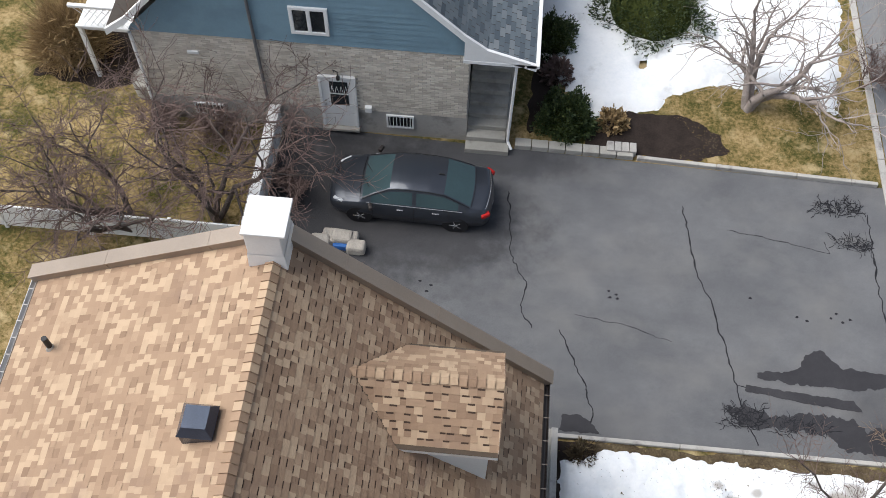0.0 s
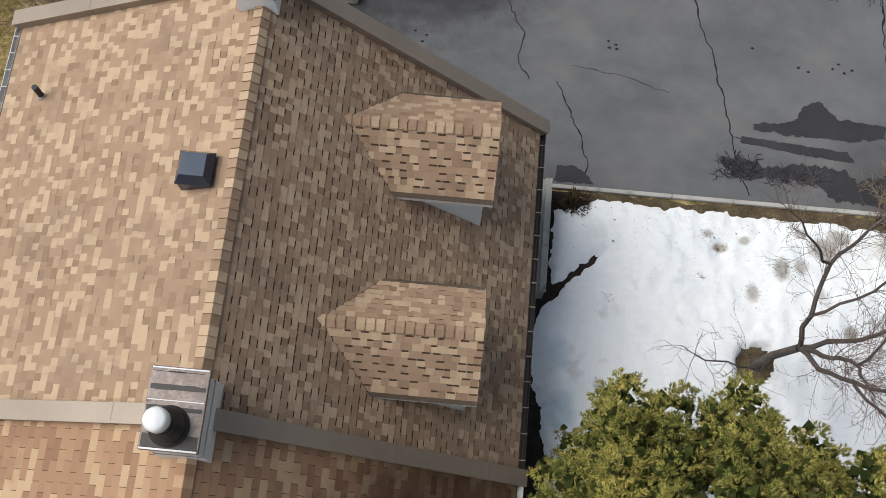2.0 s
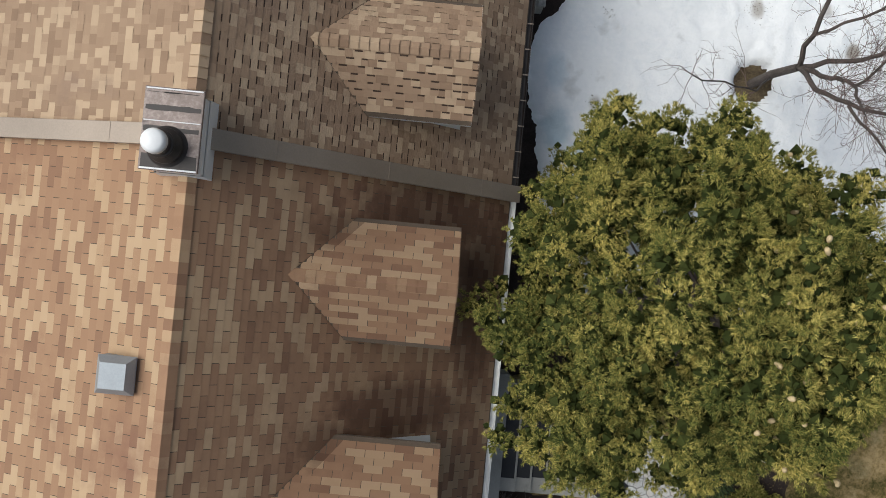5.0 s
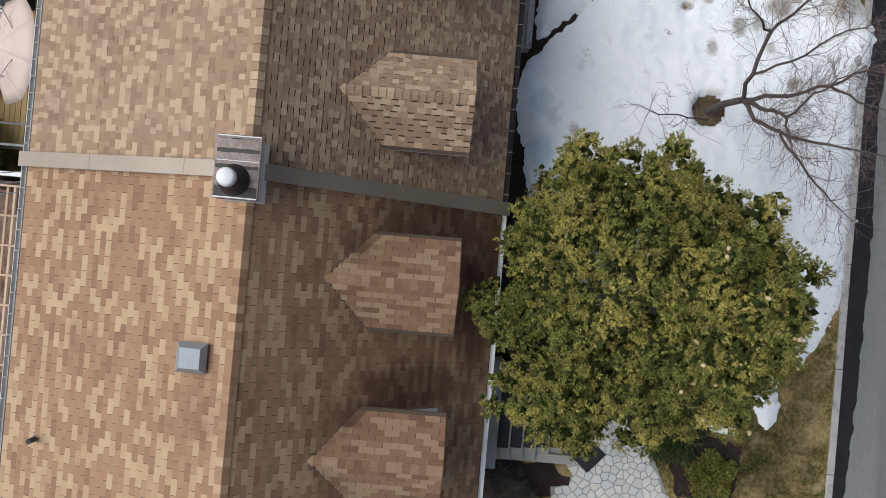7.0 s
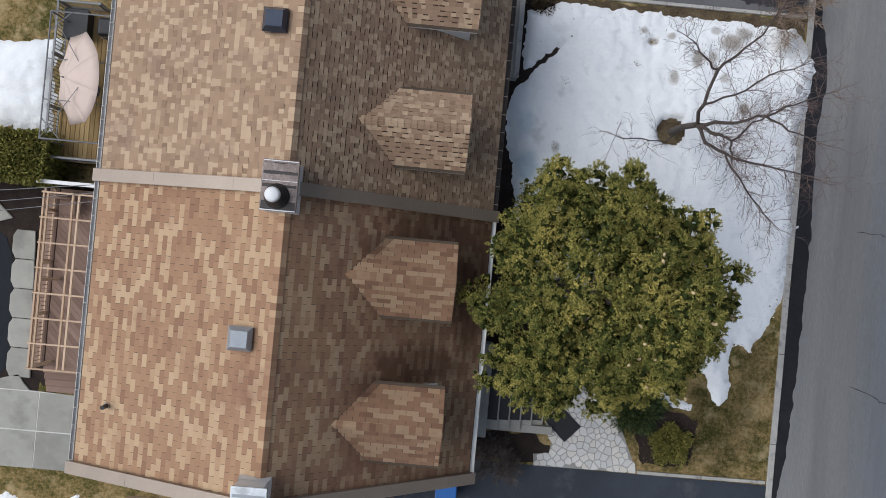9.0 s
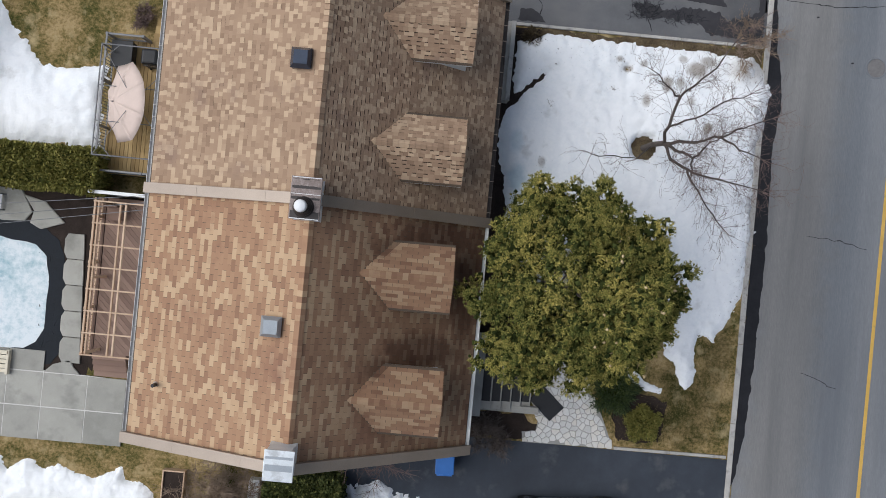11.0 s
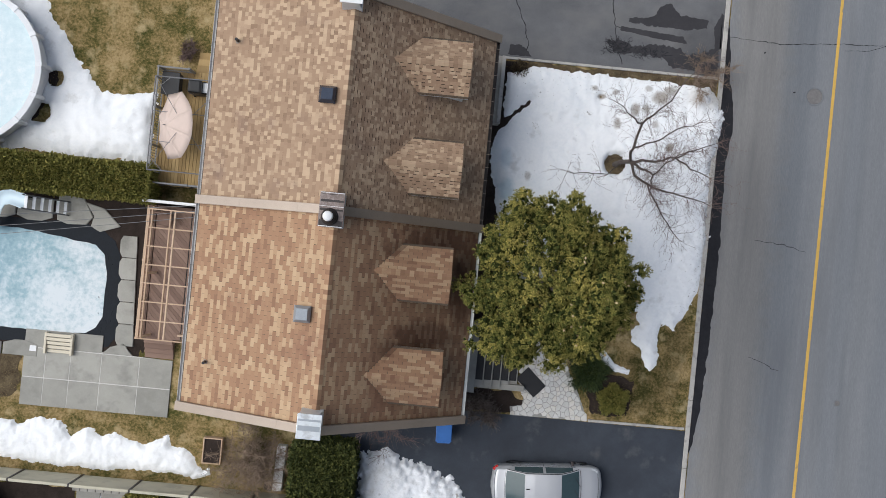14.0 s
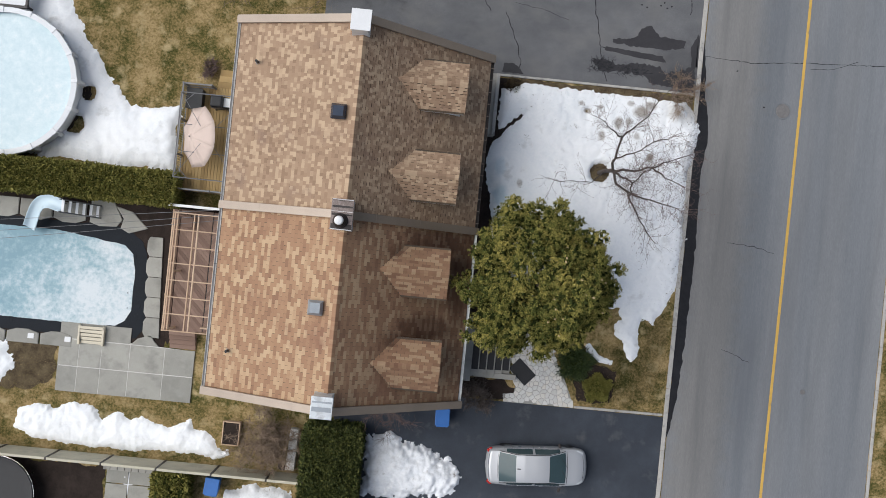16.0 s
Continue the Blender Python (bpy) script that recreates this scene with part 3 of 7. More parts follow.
# alligator cracking: many short crossing cracks
rnd = random.Random(5)
for cx, cy, sx, sy, n in ((10.5, 8.05, 0.5, 0.3, 110), (12.0, 7.9, 0.7, 0.25, 60), (13.6, 14.75, 0.65, 0.25, 110), (13.9, 13.55, 0.5, 0.2, 80)):
    s = Shape()
    for k in range(n):
        x, y, a = cx + rnd.uniform(-sx, sx), cy + rnd.uniform(-sy, sy), rnd.uniform(0, 3.14)
        for j in range(3):
            a += rnd.uniform(-1, 1)
            ln, h = rnd.uniform(0.05, 0.13), rnd.uniform(0.003, 0.012)
            x1, y1 = x + ln * math.cos(a), y + ln * math.sin(a)
            nx, ny = -math.sin(a) * h, math.cos(a) * h
            zz = Z1 + 0.004 + 0.0004 * (k * 3 + j) / 10
            s.add([(x - nx, y - ny, zz), (x1 - nx, y1 - ny, zz), (x1 + nx, y1 + ny, zz), (x + nx, y + ny, zz)], [(0, 1, 2, 3)])
            x, y = x1, y1
    part("crazed_cracks", s, TAR, driveway_north)
# footprints and oil marks
s = Shape()
for x, y in ((7.1, 11.4), (7.12, 11.2), (7.3, 11.3), (7.33, 11.18), (10.9, 11.55), (12.1, 11.1), (12.35, 11.0), (13.0, 11.15), (13.15, 11.3), (13.3, 11.05), (13.5, 11.15), (2.0, 11.2), (2.3, 11.1), (2.2, 10.9), (16.87, 8.47), (18.3, 6.9)):
    o = [(x + 0.05 * math.cos(a) * rnd.uniform(0.6, 1.3), y + 0.035 * math.sin(a) * rnd.uniform(0.6, 1.3), Z1 + 0.002) for a in np.linspace(0, 6.28, 9)[:-1]]
    s.add(o, [tuple(range(8))])
part("oil_spots", s, TAR, driveway_north)


def kerb(name, a, b, w, h, piece, label, mat=KERB):
    """A row of kerb stones with joints, from a to b."""
    a, b = Vector(a), Vector(b)
    d = b - a
    n = max(1, round(d.length / piece))
    t = thing(name, label, "kerb", kind="structure")
    ang = math.atan2(d.y, d.x)
    base = Shape().rbox(0, d.length / n - 0.012, -w / 2, w / 2, -0.05, h, 0.02).mesh("kerb_stone")
    base.materials.append(mat)
    for k in range(n):
        ob = part("kerb_stone", base, None, t)
        ob.matrix_local = Matrix.Translation((*(a + d * k / n), 0.004 * math.sin(k * 7))) @ pose(0, 0, 0, 0, 0, math.degrees(ang) + 0.15 * math.sin(k * 3))
    return t


kerb("kerb", (15.1, -30), (15.1, 40), 0.2, 0.06, 2.9, "weathered concrete kerb stones along the street")
kerb("kerb", (5.8, 7.14), (14.95, 7.16), 0.11, 0.1, 3.0, "narrow concrete edging between driveway and front lawn")
kerb("kerb", (7.9, 15.95), (14.85, 15.68), 0.12, 0.14, 2.3, "narrow concrete edging beside the weathered driveway")
kerb("kerb", (10.8, -7.95), (14.95, -7.92), 0.11, 0.07, 2.1, "narrow concrete edging beside the dark driveway")
kerb("kerb", (24.9, -30), (24.9, 40), 0.14, 0.08, 2.9, "pale concrete kerb on the far side of the street")

man = thing("manhole_cover", "round brown cast-iron manhole cover set in the road", "manhole cover", (19.19, 6.81, SHEET))
part("cover", Shape().lathe([(0.0, 0.022), (0.30, 0.022), (0.31, 0.012), (0.33, 0.012)], (0, 0), 40), IRON, man)
part("ring", Shape().lathe([(0.335, 0.006), (0.345, 0.024), (0.38, 0.024), (0.40, 0.003)], (0, 0), 40), ROAD, man, "worn asphalt collar")
val = thing("valve_cover", "small round iron valve cover in the road", "valve cover", (21.41, -6.22, SHEET))
part("cover", Shape().lathe([(0, 0.02), (0.10, 0.02), (0.11, 0.01)], (0, 0), 24), IRON, val)
part("collar", Shape().lathe([(0.115, 0.004), (0.12, 0.015), (0.15, 0.015), (0.16, 0.003)], (0, 0), 24), ROAD, val)


def snow(name, poly, h, label, mat=SNOW, cell=0.11, slope=0.35, wobble=0.22, seed=1.0, holes=(), lumps=0.04):
    """A sheet of old snow: a height field that thins out to an uneven edge; holes are (x, y, radius)."""
    xs = [p[0] for p in poly]
    ys = [p[1] for p in poly]
    gx, gy = np.meshgrid(np.arange(min(xs) - 0.4, max(xs) + 0.4, cell), np.arange(min(ys) - 0.4, max(ys) + 0.4, cell))
    d = edge_distance(gx, gy, poly) + wobble * (bumps(gx, gy, 0.9, seed) + 0.95 * bumps(gx, gy, 0.22, seed + 2))
    for x, y, r in holes:
        d = np.minimum(d, 3.5 * (np.hypot(gx - x, gy - y) - r + 0.05 * bumps(gx, gy, 0.18, seed + 3)))
    z = h * (1 - np.exp(-np.maximum(d, -0.06) / slope)) * (1 + 0.35 * bumps(gx, gy, 1.6, seed + 7)) + lumps * (bumps(gx, gy, 0.35, seed + 5) + 0.4 * bumps(gx, gy, 0.16, seed + 9, 2)) * np.clip(d * 3, 0, 1)
    z = np.where(d > 0.05, np.maximum(z, 0.018), d * 0.36)
    keep = d > -cell * 1.6
    idx = -np.ones(d.shape, int)
    idx[keep] = np.arange(keep.sum())
    v = np.stack([gx[keep], gy[keep], z[keep]], 1)
    a, b, c, e = idx[:-1, :-1], idx[:-1, 1:], idx[1:, 1:], idx[1:, :-1]
    ok = (a >= 0) & (b >= 0) & (c >= 0) & (e >= 0) & (np.maximum.reduce([d[:-1, :-1], d[:-1, 1:], d[1:, 1:], d[1:, :-1]]) > 0)
    s = Shape()
    s.v, s.f = [tuple(p) for p in v], [tuple(q) for q in np.stack([a[ok], b[ok], c[ok], e[ok]], 1)]
    return part(name, s, mat, None, label, smooth=True, kind="stuff", category="snow")


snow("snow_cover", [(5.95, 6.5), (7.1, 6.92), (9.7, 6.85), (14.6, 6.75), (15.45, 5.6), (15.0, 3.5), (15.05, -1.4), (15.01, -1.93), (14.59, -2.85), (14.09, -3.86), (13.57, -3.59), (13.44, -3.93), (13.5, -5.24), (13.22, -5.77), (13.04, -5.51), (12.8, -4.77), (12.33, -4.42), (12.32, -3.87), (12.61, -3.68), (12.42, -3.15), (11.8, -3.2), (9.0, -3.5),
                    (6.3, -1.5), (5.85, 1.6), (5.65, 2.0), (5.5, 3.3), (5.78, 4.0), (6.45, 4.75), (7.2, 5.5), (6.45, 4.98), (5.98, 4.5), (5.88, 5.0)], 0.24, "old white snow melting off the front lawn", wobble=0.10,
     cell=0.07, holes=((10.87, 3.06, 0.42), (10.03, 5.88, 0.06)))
snow("snow_patch", [(11.01, -5.03), (11.22, -4.91), (11.66, -5.41), (12.38, -5.62), (12.35, -5.84), (11.79, -5.79), (11.44, -5.59), (11.14, -5.35)], 0.1, "small leftover snow patch on the lawn", wobble=0.05, slope=0.12, cell=0.06)
snow("snow_ridge", [(13.9, 6.45), (14.7, 6.6), (15.4, 5.6), (15.05, 3.5), (15.1, 0.5), (15.05, -1.3), (14.85, -1.2), (14.8, 0.8), (14.65, 3.0), (14.4, 4.4), (14.5, 5.6)], 0.36, "grey icy snow ridge ploughed up beside the kerb", SNOW_GREY, wobble=0.16, seed=15.0, slope=0.4, lumps=0.09, cell=0.08)
snow("snow_patch", [(5.3, 2.6), (5.45, 2.6), (5.42, 2.0), (5.5, 1.5), (5.3, 1.5)], 0.1, "thin strip of snow against the house wall", wobble=0.06, slope=0.15)
snow("snow_cover", [(4.8, 24), (4.85, 20.15), (5.35, 18.95), (6.1, 18.15), (6.6, 17.2), (7.8, 17.7), (8.55, 17.9), (8.95, 18.5), (10.2, 19.05), (11.0, 19.05), (11.8, 18.9), (12.8, 19.05), (14.0, 18.3), (14.25, 19.75), (14.8, 24)], 0.22,
     "old white snow on the neighbouring front lawn", wobble=0.15, seed=4.0, holes=((8.1, 19.6, 0.12), (11.4, 18.5, 0.5)))
snow("snow_cover", [(-20, 9.5), (-14.6, 9.0), (-13.5, 7.0), (-12.3, 5.3), (-11.1, 3.95), (-8.85, 4.1), (-8.8, 1.15), (-11, 1.1), (-14.5, 1.3), (-20, 1.2)], 0.26, "white snow around the above-ground pool", wobble=0.14, seed=6.0, holes=((-16.6, 4.35, 3.06), (-13.1, 4.35, .34), (-13.6, 2.85, .42)))
snow("snow_bank", [(-15.1, -11.4), (-14.8, -10.55), (-14.15, -10.2), (-13.45, -10.2), (-13.25, -10.4), (-12.57, -10.0), (-11.44, -10.05), (-10.96, -10.6), (-10.31, -10.15), (-9.68, -10.55), (-9.22, -10.36), (-8.23, -10.65), (-7.75, -10.62), (-6.93, -10.25), (-6.67, -10.7), (-6.19, -10.68),
                   (-5.83, -11.08), (-5.34, -11.6), (-5.0, -11.3), (-4.85, -11.8), (-5.53, -11.9), (-7.9, -11.8), (-9.59, -11.95), (-12.9, -11.9), (-14.09, -11.75)], 0.2, "white snow bank along the garden fence", wobble=0.1, slope=0.16, seed=8.0, cell=0.07)
snow("snow_patch", [(-17.0, -7.2), (-15.6, -7.4), (-15.3, -8.6), (-15.8, -9.4), (-17, -9.4)], 0.2, "grey-white leftover snow beside the patio", wobble=0.25, seed=9.0)
snow("snow_pile", [(1.15, -10.2), (2.3, -9.95), (3.9, -10.35), (5.3, -11.0), (5.95, -11.9), (5.5, -12.6), (3.3, -12.9), (1.2, -13.0), (1.25, -11.6)], 0.55, "grainy ploughed snow pile on the driveway", SNOW_DIRTY, wobble=0.2,
     slope=0.55, seed=11.0, lumps=0.075, cell=0.06)
snow("snow_pile", [(-5.0, -13.4), (-3.6, -13.0), (-2.0, -13.2), (-1.6, -15), (-5, -15)], 0.5, "grey-white snow pile beyond the fence", SNOW_DIRTY, wobble=0.2, seed=12.0)
snow("snow_patch", [(-9.9, -13.0), (-9.5, -12.9), (-9.2, -13.7), (-9.6, -14.0)], 0.1, "small dirty snow scrap", SNOW_DIRTY, wobble=0.12, seed=13.0)

# bare soil where snow and grass are missing
for k, (pts, lab) in enumerate((([(5.3, 6.9), (6.3, 7.05), (6.9, 6.3), (7.1, 5.5), (6.2, 4.6), (5.3, 4.2)], "dark wet soil beside the porch"), ([(5.25, 7.0), (7.4, 7.0), (7.9, 5.5), (7.4, 3.0), (7.2, 1.0), (7.8, -1.5), (9, -4), (5.25, -4.4)], "dark melted strip of soil along the front wall"),
                                ([(6.8, 6.3), (15.02, 6.3), (15.02, 7.08), (6.8, 7.08)], "brown matted soil beside the driveway edging"), ([(5.3, -7.0), (7.4, -7.0), (7.9, -7.35), (7.9, -8.0), (5.3, -8.0)], "dark planting bed beside the front steps"), ([(6.6, 17.7), (9.3, 17.7), (10.3, 17.2), (10.7, 16.5), (9.6, 16.05), (8.6, 16.0), (6.4, 16.3)], "dark mulch bed beside the neighbouring shrub"),
                                ([(4.7, 16.6), (5.6, 18.2), (5.4, 20), (4.7, 20)], "dark planting bed at the neighbouring wall"), ([(-11.6, -0.45), (-6.2, -0.5), (-8.3, -6.9), (-9.0, -6.6), (-9.3, -2.0), (-10.6, -1.2)], "dark soil between pool and deck"),
                                ([(-15.9, -7.5), (-13.4, -7.4), (-13.4, -9.0), (-14.5, -9.6), (-15.9, -9.6)], "bare brown soil beside the patio"), ([(-10.5, 19.5), (-7.5, 19.5), (-6.8, 17.6), (-8.2, 17.0), (-10.6, 17.3)], "dark planting bed"),
                                ([(-16.5, -12.8), (-10.6, -12.8), (-10.6, -16), (-16.5, -16)], "dark ground beyond the fence"), ([(-20.6, -.4), (-8.5, -.45), (-8.5, -7.1), (-20.6, -7.1)], "dark soil round the sunken pool"), ([(10.4, -5.6), (12.6, -6.1), (12.4, -7.6), (10.9, -7.7)], "dark soil round the low shrubs"), ([(-20.2, 4.3), (-18.8, 1.6), (-16.5, .75), (-14.1, 1.8), (-12.95, 4.3), (-14, 6.9), (-16.5, 7.9), (-19, 6.9)], "dark wet soil round the pool wall"), ([(10.2, 3.05), (10.45, 2.55), (10.9, 2.4), (11.4, 2.6), (11.55, 3.1), (11.35, 3.55), (10.87, 3.75), (10.4, 3.5)], "bare brown soil round the tree foot"))):
    sheet("soil_bed", ragged(pts, 0.16, 0.15, 3.0 + k), 0.008 + 0.0006 * k, MULCH if "brown" in lab else SOIL, lab, category="soil")

# flagstone walk: uneven stones cut from a plan of random cells
WALK = [(7.45, -8.03), (10.78, -7.98), (10.3, -6.9), (9.75, -5.9), (9.2, -4.6), (8.0, -4.4), (7.7, -5.6), (7.75, -6.6), (7.95, -7.25), (7.9, -7.6), (7.4, -7.65)]


def clip(poly, nx, ny, c):
    out = []
    for (x0, y0), (x1, y1) in zip(poly, poly[1:] + poly[:1]):
        a, b = nx * x0 + ny * y0 - c, nx * x1 + ny * y1 - c
        if a <= 0:
            out.append((x0, y0))
        if a * b < 0:
            out.append((x0 + (x1 - x0) * a / (a - b), y0 + (y1 - y0) * a / (a - b)))
    return out


walkway = sheet("flagstone_walk", WALK, 0.02, MORTAR, "walk of irregular pale flagstones set in mortar", category="walkway")
seeds = []
while len(seeds) < 300:
    x, y = rnd.uniform(7.2, 10.9), rnd.uniform(-8.2, -4.3)
    if all(math.hypot(x - a, y - b) > 0.15 for a, b in seeds):
        seeds.append((x, y))
    elif rnd.random() < 0.0002:
        break
stones = []
for x, y in seeds:
    if not inside([x], [y], WALK)[0]:
        continue
    poly = [(x - 0.7, y - 0.7), (x + 0.7, y - 0.7), (x + 0.7, y + 0.7), (x - 0.7, y + 0.7)]
    for a, b in seeds:
        if (a, b) != (x, y) and math.hypot(a - x, b - y) < 1.4:
            dx, dy = a - x, b - y
            ln = math.hypot(dx, dy)
            poly = clip(poly, dx / ln, dy / ln, (dx / ln) * (x + a) / 2 + (dy / ln) * (y + b) / 2 - 0.009)
    poly = [p for p in poly]
    edge = edge_distance(np.array([p[0] for p in poly]), np.array([p[1] for p in poly]), WALK)
    if len(poly) > 2 and edge.min() > -0.25:
        poly = clip(poly, 0, -1, 8.0) if y < -7 else poly
        if len(poly) > 2:
            stones.append(poly)


# ---- the semi-detached pair ----
RIDGE_Z, WEST, EAST = 8.4, (-5.17, 6.0), (5.2, 3.3)
MID_Y, NORTH_Y, SOUTH_Y = -0.35, 7.3, -8.0
LAMINATED, THREE_TAB = "laminated", "three_tab"


def slope_frame(x0, z0, x1, z1):
    """Down-slope direction, normal and length of a roof plane that falls along x."""
    d = Vector((x1 - x0, 0, z1 - z0))
    ln = d.length
    d.normalize()
    n = Vector((-d.z, 0, d.x)) if d.x > 0 else Vector((d.z, 0, -d.x))
    return d, n, ln


def tab_mesh(name, mat, w, h, t):
    """One shingle tab: x along the course, y down the slope, z out of the roof."""
    s = Shape()
    s.add([(-w / 2, -0.01, 0.0008), (w / 2, -0.01, 0.0008), (w / 2, h, 0.004 + t), (-w / 2, h, 0.004 + t), (w / 2, h, 0), (-w / 2, h, 0), (w / 2, -0.01, 0), (-w / 2, -0.01, 0)],
          [(0, 1, 2, 3), (3, 2, 4, 5), (1, 6, 4, 2), (0, 3, 5, 7)])
    me = s.mesh(name)
    me.materials.append(mat)
    return me


def shingle_field(roof, origin, along, down, normal, length, width, mat, style, skip, seed, single, e=0.145, left=None):
    """Courses of tabs over one roof plane; single(u, s) picks those that are objects of their own."""
    r = random.Random(seed)
    frame3 = Matrix((along, down, normal)).transposed().to_4x4()
    mats, singles = [], []
    rows = int(length / e)
    for i in range(rows):
        s0 = i * e
        u = -r.uniform(0, 0.3) if style == LAMINATED else (-0.165 if i % 2 else 0)
        tooth = False
        while u < width:
            w = r.choice((0.11, 0.13, 0.15, 0.17, 0.2)) if style == LAMINATED else 0.33
            a, b = max(u, 0 if left is None else left(s0 + e / 2)), min(u + w, width)
            u += w
            if b - a < 0.03 or skip((a + b) / 2, s0 + e / 2):
                continue
            tooth = r.random() < (0.15 if tooth else 0.85)
            t = (r.uniform(0.006, 0.008) if tooth else r.uniform(0, 0.001)) * (0.4 if down.x < 0 else 1.0) if style == LAMINATED else 0.0005
            gap = 0.011 if style == THREE_TAB else 0.0
            row = ((a + b) / 2, s0, b - a - gap, t + r.uniform(0, 0.0015))
            (singles if single(*row[:2]) and len(singles) < 300 else mats).append(row)
    if style == LAMINATED:
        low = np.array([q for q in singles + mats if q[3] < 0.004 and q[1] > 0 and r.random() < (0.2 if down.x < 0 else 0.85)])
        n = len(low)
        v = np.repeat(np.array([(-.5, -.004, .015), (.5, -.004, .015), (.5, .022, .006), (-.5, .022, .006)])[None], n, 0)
        # width by slope: widest facing south, thin on the west, as painted shade
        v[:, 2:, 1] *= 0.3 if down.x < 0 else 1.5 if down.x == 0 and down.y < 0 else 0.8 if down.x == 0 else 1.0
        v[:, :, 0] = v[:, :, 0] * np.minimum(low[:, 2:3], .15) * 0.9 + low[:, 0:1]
        v[:, :, 1] += low[:, 1:2]
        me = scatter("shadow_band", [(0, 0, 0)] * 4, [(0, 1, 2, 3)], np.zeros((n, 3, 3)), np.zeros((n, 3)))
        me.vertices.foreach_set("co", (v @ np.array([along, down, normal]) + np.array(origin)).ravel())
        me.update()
        part("shadow_band", me, SHADOW_BAND, roof, "dark granule bands of the laminated shingles, sized to paint butt shade", kind="stuff")
    unit = tab_mesh("shingle", mat, 1.0, e, 0.002)
    thick = tab_mesh("shingle", mat, 1.0, e, 0.0075)
    o = Vector(origin)
    for uu, s0, w, t in singles:
        ob = part("shingle", thick if t > 0.003 else unit, None, roof)
        ob.matrix_local = Matrix.Translation(o + along * uu + down * s0) @ frame3 @ Matrix.Diagonal((w, 1, 1, 1))
    if mats:
        arr = np.array(mats)
        tv = np.array([(-.5, -.01, .0008), (.5, -.01, .0008), (.5, e, .004), (-.5, e, .004), (.5, e, 0), (-.5, e, 0), (.5, -.01, 0), (-.5, -.01, 0)])
        n = len(arr)
        v = np.repeat(tv[None], n, 0)
        v[:, :, 0] *= arr[:, 2:3]
        v[:, 2:4, 2] += arr[:, 3:4]
        v[:, :, 0] += arr[:, 0:1]
        v[:, :, 1] += arr[:, 1:2]
        ax = np.array([along, down, normal])
        v = v @ ax + np.array(origin)
        tf = np.array([(0, 1, 2, 3), (3, 2, 4, 5), (1, 6, 4, 2), (0, 3, 5, 7)])
        me = scatter("shingle_field", [(0, 0, 0)] * 8, tf, np.zeros((n, 3, 3)), np.zeros((n, 3)))
        me.vertices.foreach_set("co", v.ravel())
        me.update()
        part("shingle_field", me, mat, roof, kind="stuff")


def ridge_caps(roof, a, b, da, db, mat, seed, step=0.17, half=0.17, lift=0.02, butt=0.034):
    """Folded cap shingles laid along a ridge from a to b; da, db run down the two slopes."""
    r = random.Random(seed)
    a, b = Vector(a), Vector(b)
    d = (b - a).normalized()
    up = (-(da + db)).normalized()
    n = int((b - a).length / step)
    s = Shape()
    p = [(q * d + k * h * half + up * (lift + t)) for q, t in ((-0.02, 0.0), (step - 0.004, butt)) for k, h in ((da, 1), (da, 0), (db, 1))]
    s.add(p, [(0, 1, 4, 3), (1, 2, 5, 4)])
    base = [q + up * -butt for q in p[3:6]]
    s.add(p[3:6] + base, [(0, 1, 4, 3), (1, 2, 5, 4)])
    me = s.mesh("ridge_cap")
    me.materials.append(mat)
    for k in range(n):
        ob = part("ridge_cap", me, None, roof)
        ob.matrix_local = Matrix.Translation(a + d * (k * step) + up * r.uniform(0, 0.003))


def gutter(house, x, z, y0, y1, side, mat, label, strap, straps=0.42):
    """An open trough along an eave with straps over it; side: +1 east, -1 west."""
    s = Shape()
    prof = [(0.0, 0.0), (0.0, -0.09), (0.02, -0.105), (0.085, -0.105), (0.115, -0.06), (0.12, 0.0), (0.108, 0.0), (0.103, -0.055), (0.08, -0.095), (0.025, -0.095), (0.012, -0.085), (0.012, 0.0)]
    n = len(prof)
    p = [(x + side * a, y, z + b) for y in (y0, y1) for a, b in prof]
    s.add(p, [(k, (k + 1) % n, n + (k + 1) % n, n + k) for k in range(n)])
    s.box(min(x, x + side * .12), max(x, x + side * .12), y0 - 0.004, y0, z - 0.1, z)
    s.box(min(x, x + side * .12), max(x, x + side * .12), y1, y1 + 0.004, z - 0.1, z)
    g = part("gutter", s, mat, house, label)
    k = y0 + 0.2
    me = Shape().box(-0.03, 0.125, -0.011, 0.011, 0.0, 0.006).mesh("strap")
    me.materials.append(strap)
    while k < y1:
        ob = part("strap", me, None, g)
        ob.matrix_local = pose(x, k, z, 0, 0, 0 if side > 0 else 180)
        k += straps
    return g


def parapet(house, y, label, w=0.3, h=0.17):
    """A metal-capped fire wall that stands above both slopes."""
    for (x1, z1), name in ((WEST, "west"), (EAST, "east")):
        d, n, ln = slope_frame(0, RIDGE_Z, x1, z1)
        o = Vector((0, y, RIDGE_Z))
        m = Matrix((d, Vector((0, 1, 0)), n)).transposed().to_4x4()
        m.translation = o
        s = Shape()
        s.rbox(-0.02, ln + 0.06, -w / 2, w / 2, -0.3, h, 0.012, m)
        s.rbox(-0.02, ln + 0.07, -w / 2 - 0.012, w / 2 + 0.012, h - 0.02, h + 0.012, 0.006, m)
        cap = part("parapet_cap", s, CAP_METAL, house, label)
        k = 1.4
        while k < ln:
            part("seam", Shape().box(k, k + 0.02, -w / 2 - 0.015, w / 2 + 0.015, -0.05, h + 0.017, m), CAP_METAL, cap)
            k += 2.4


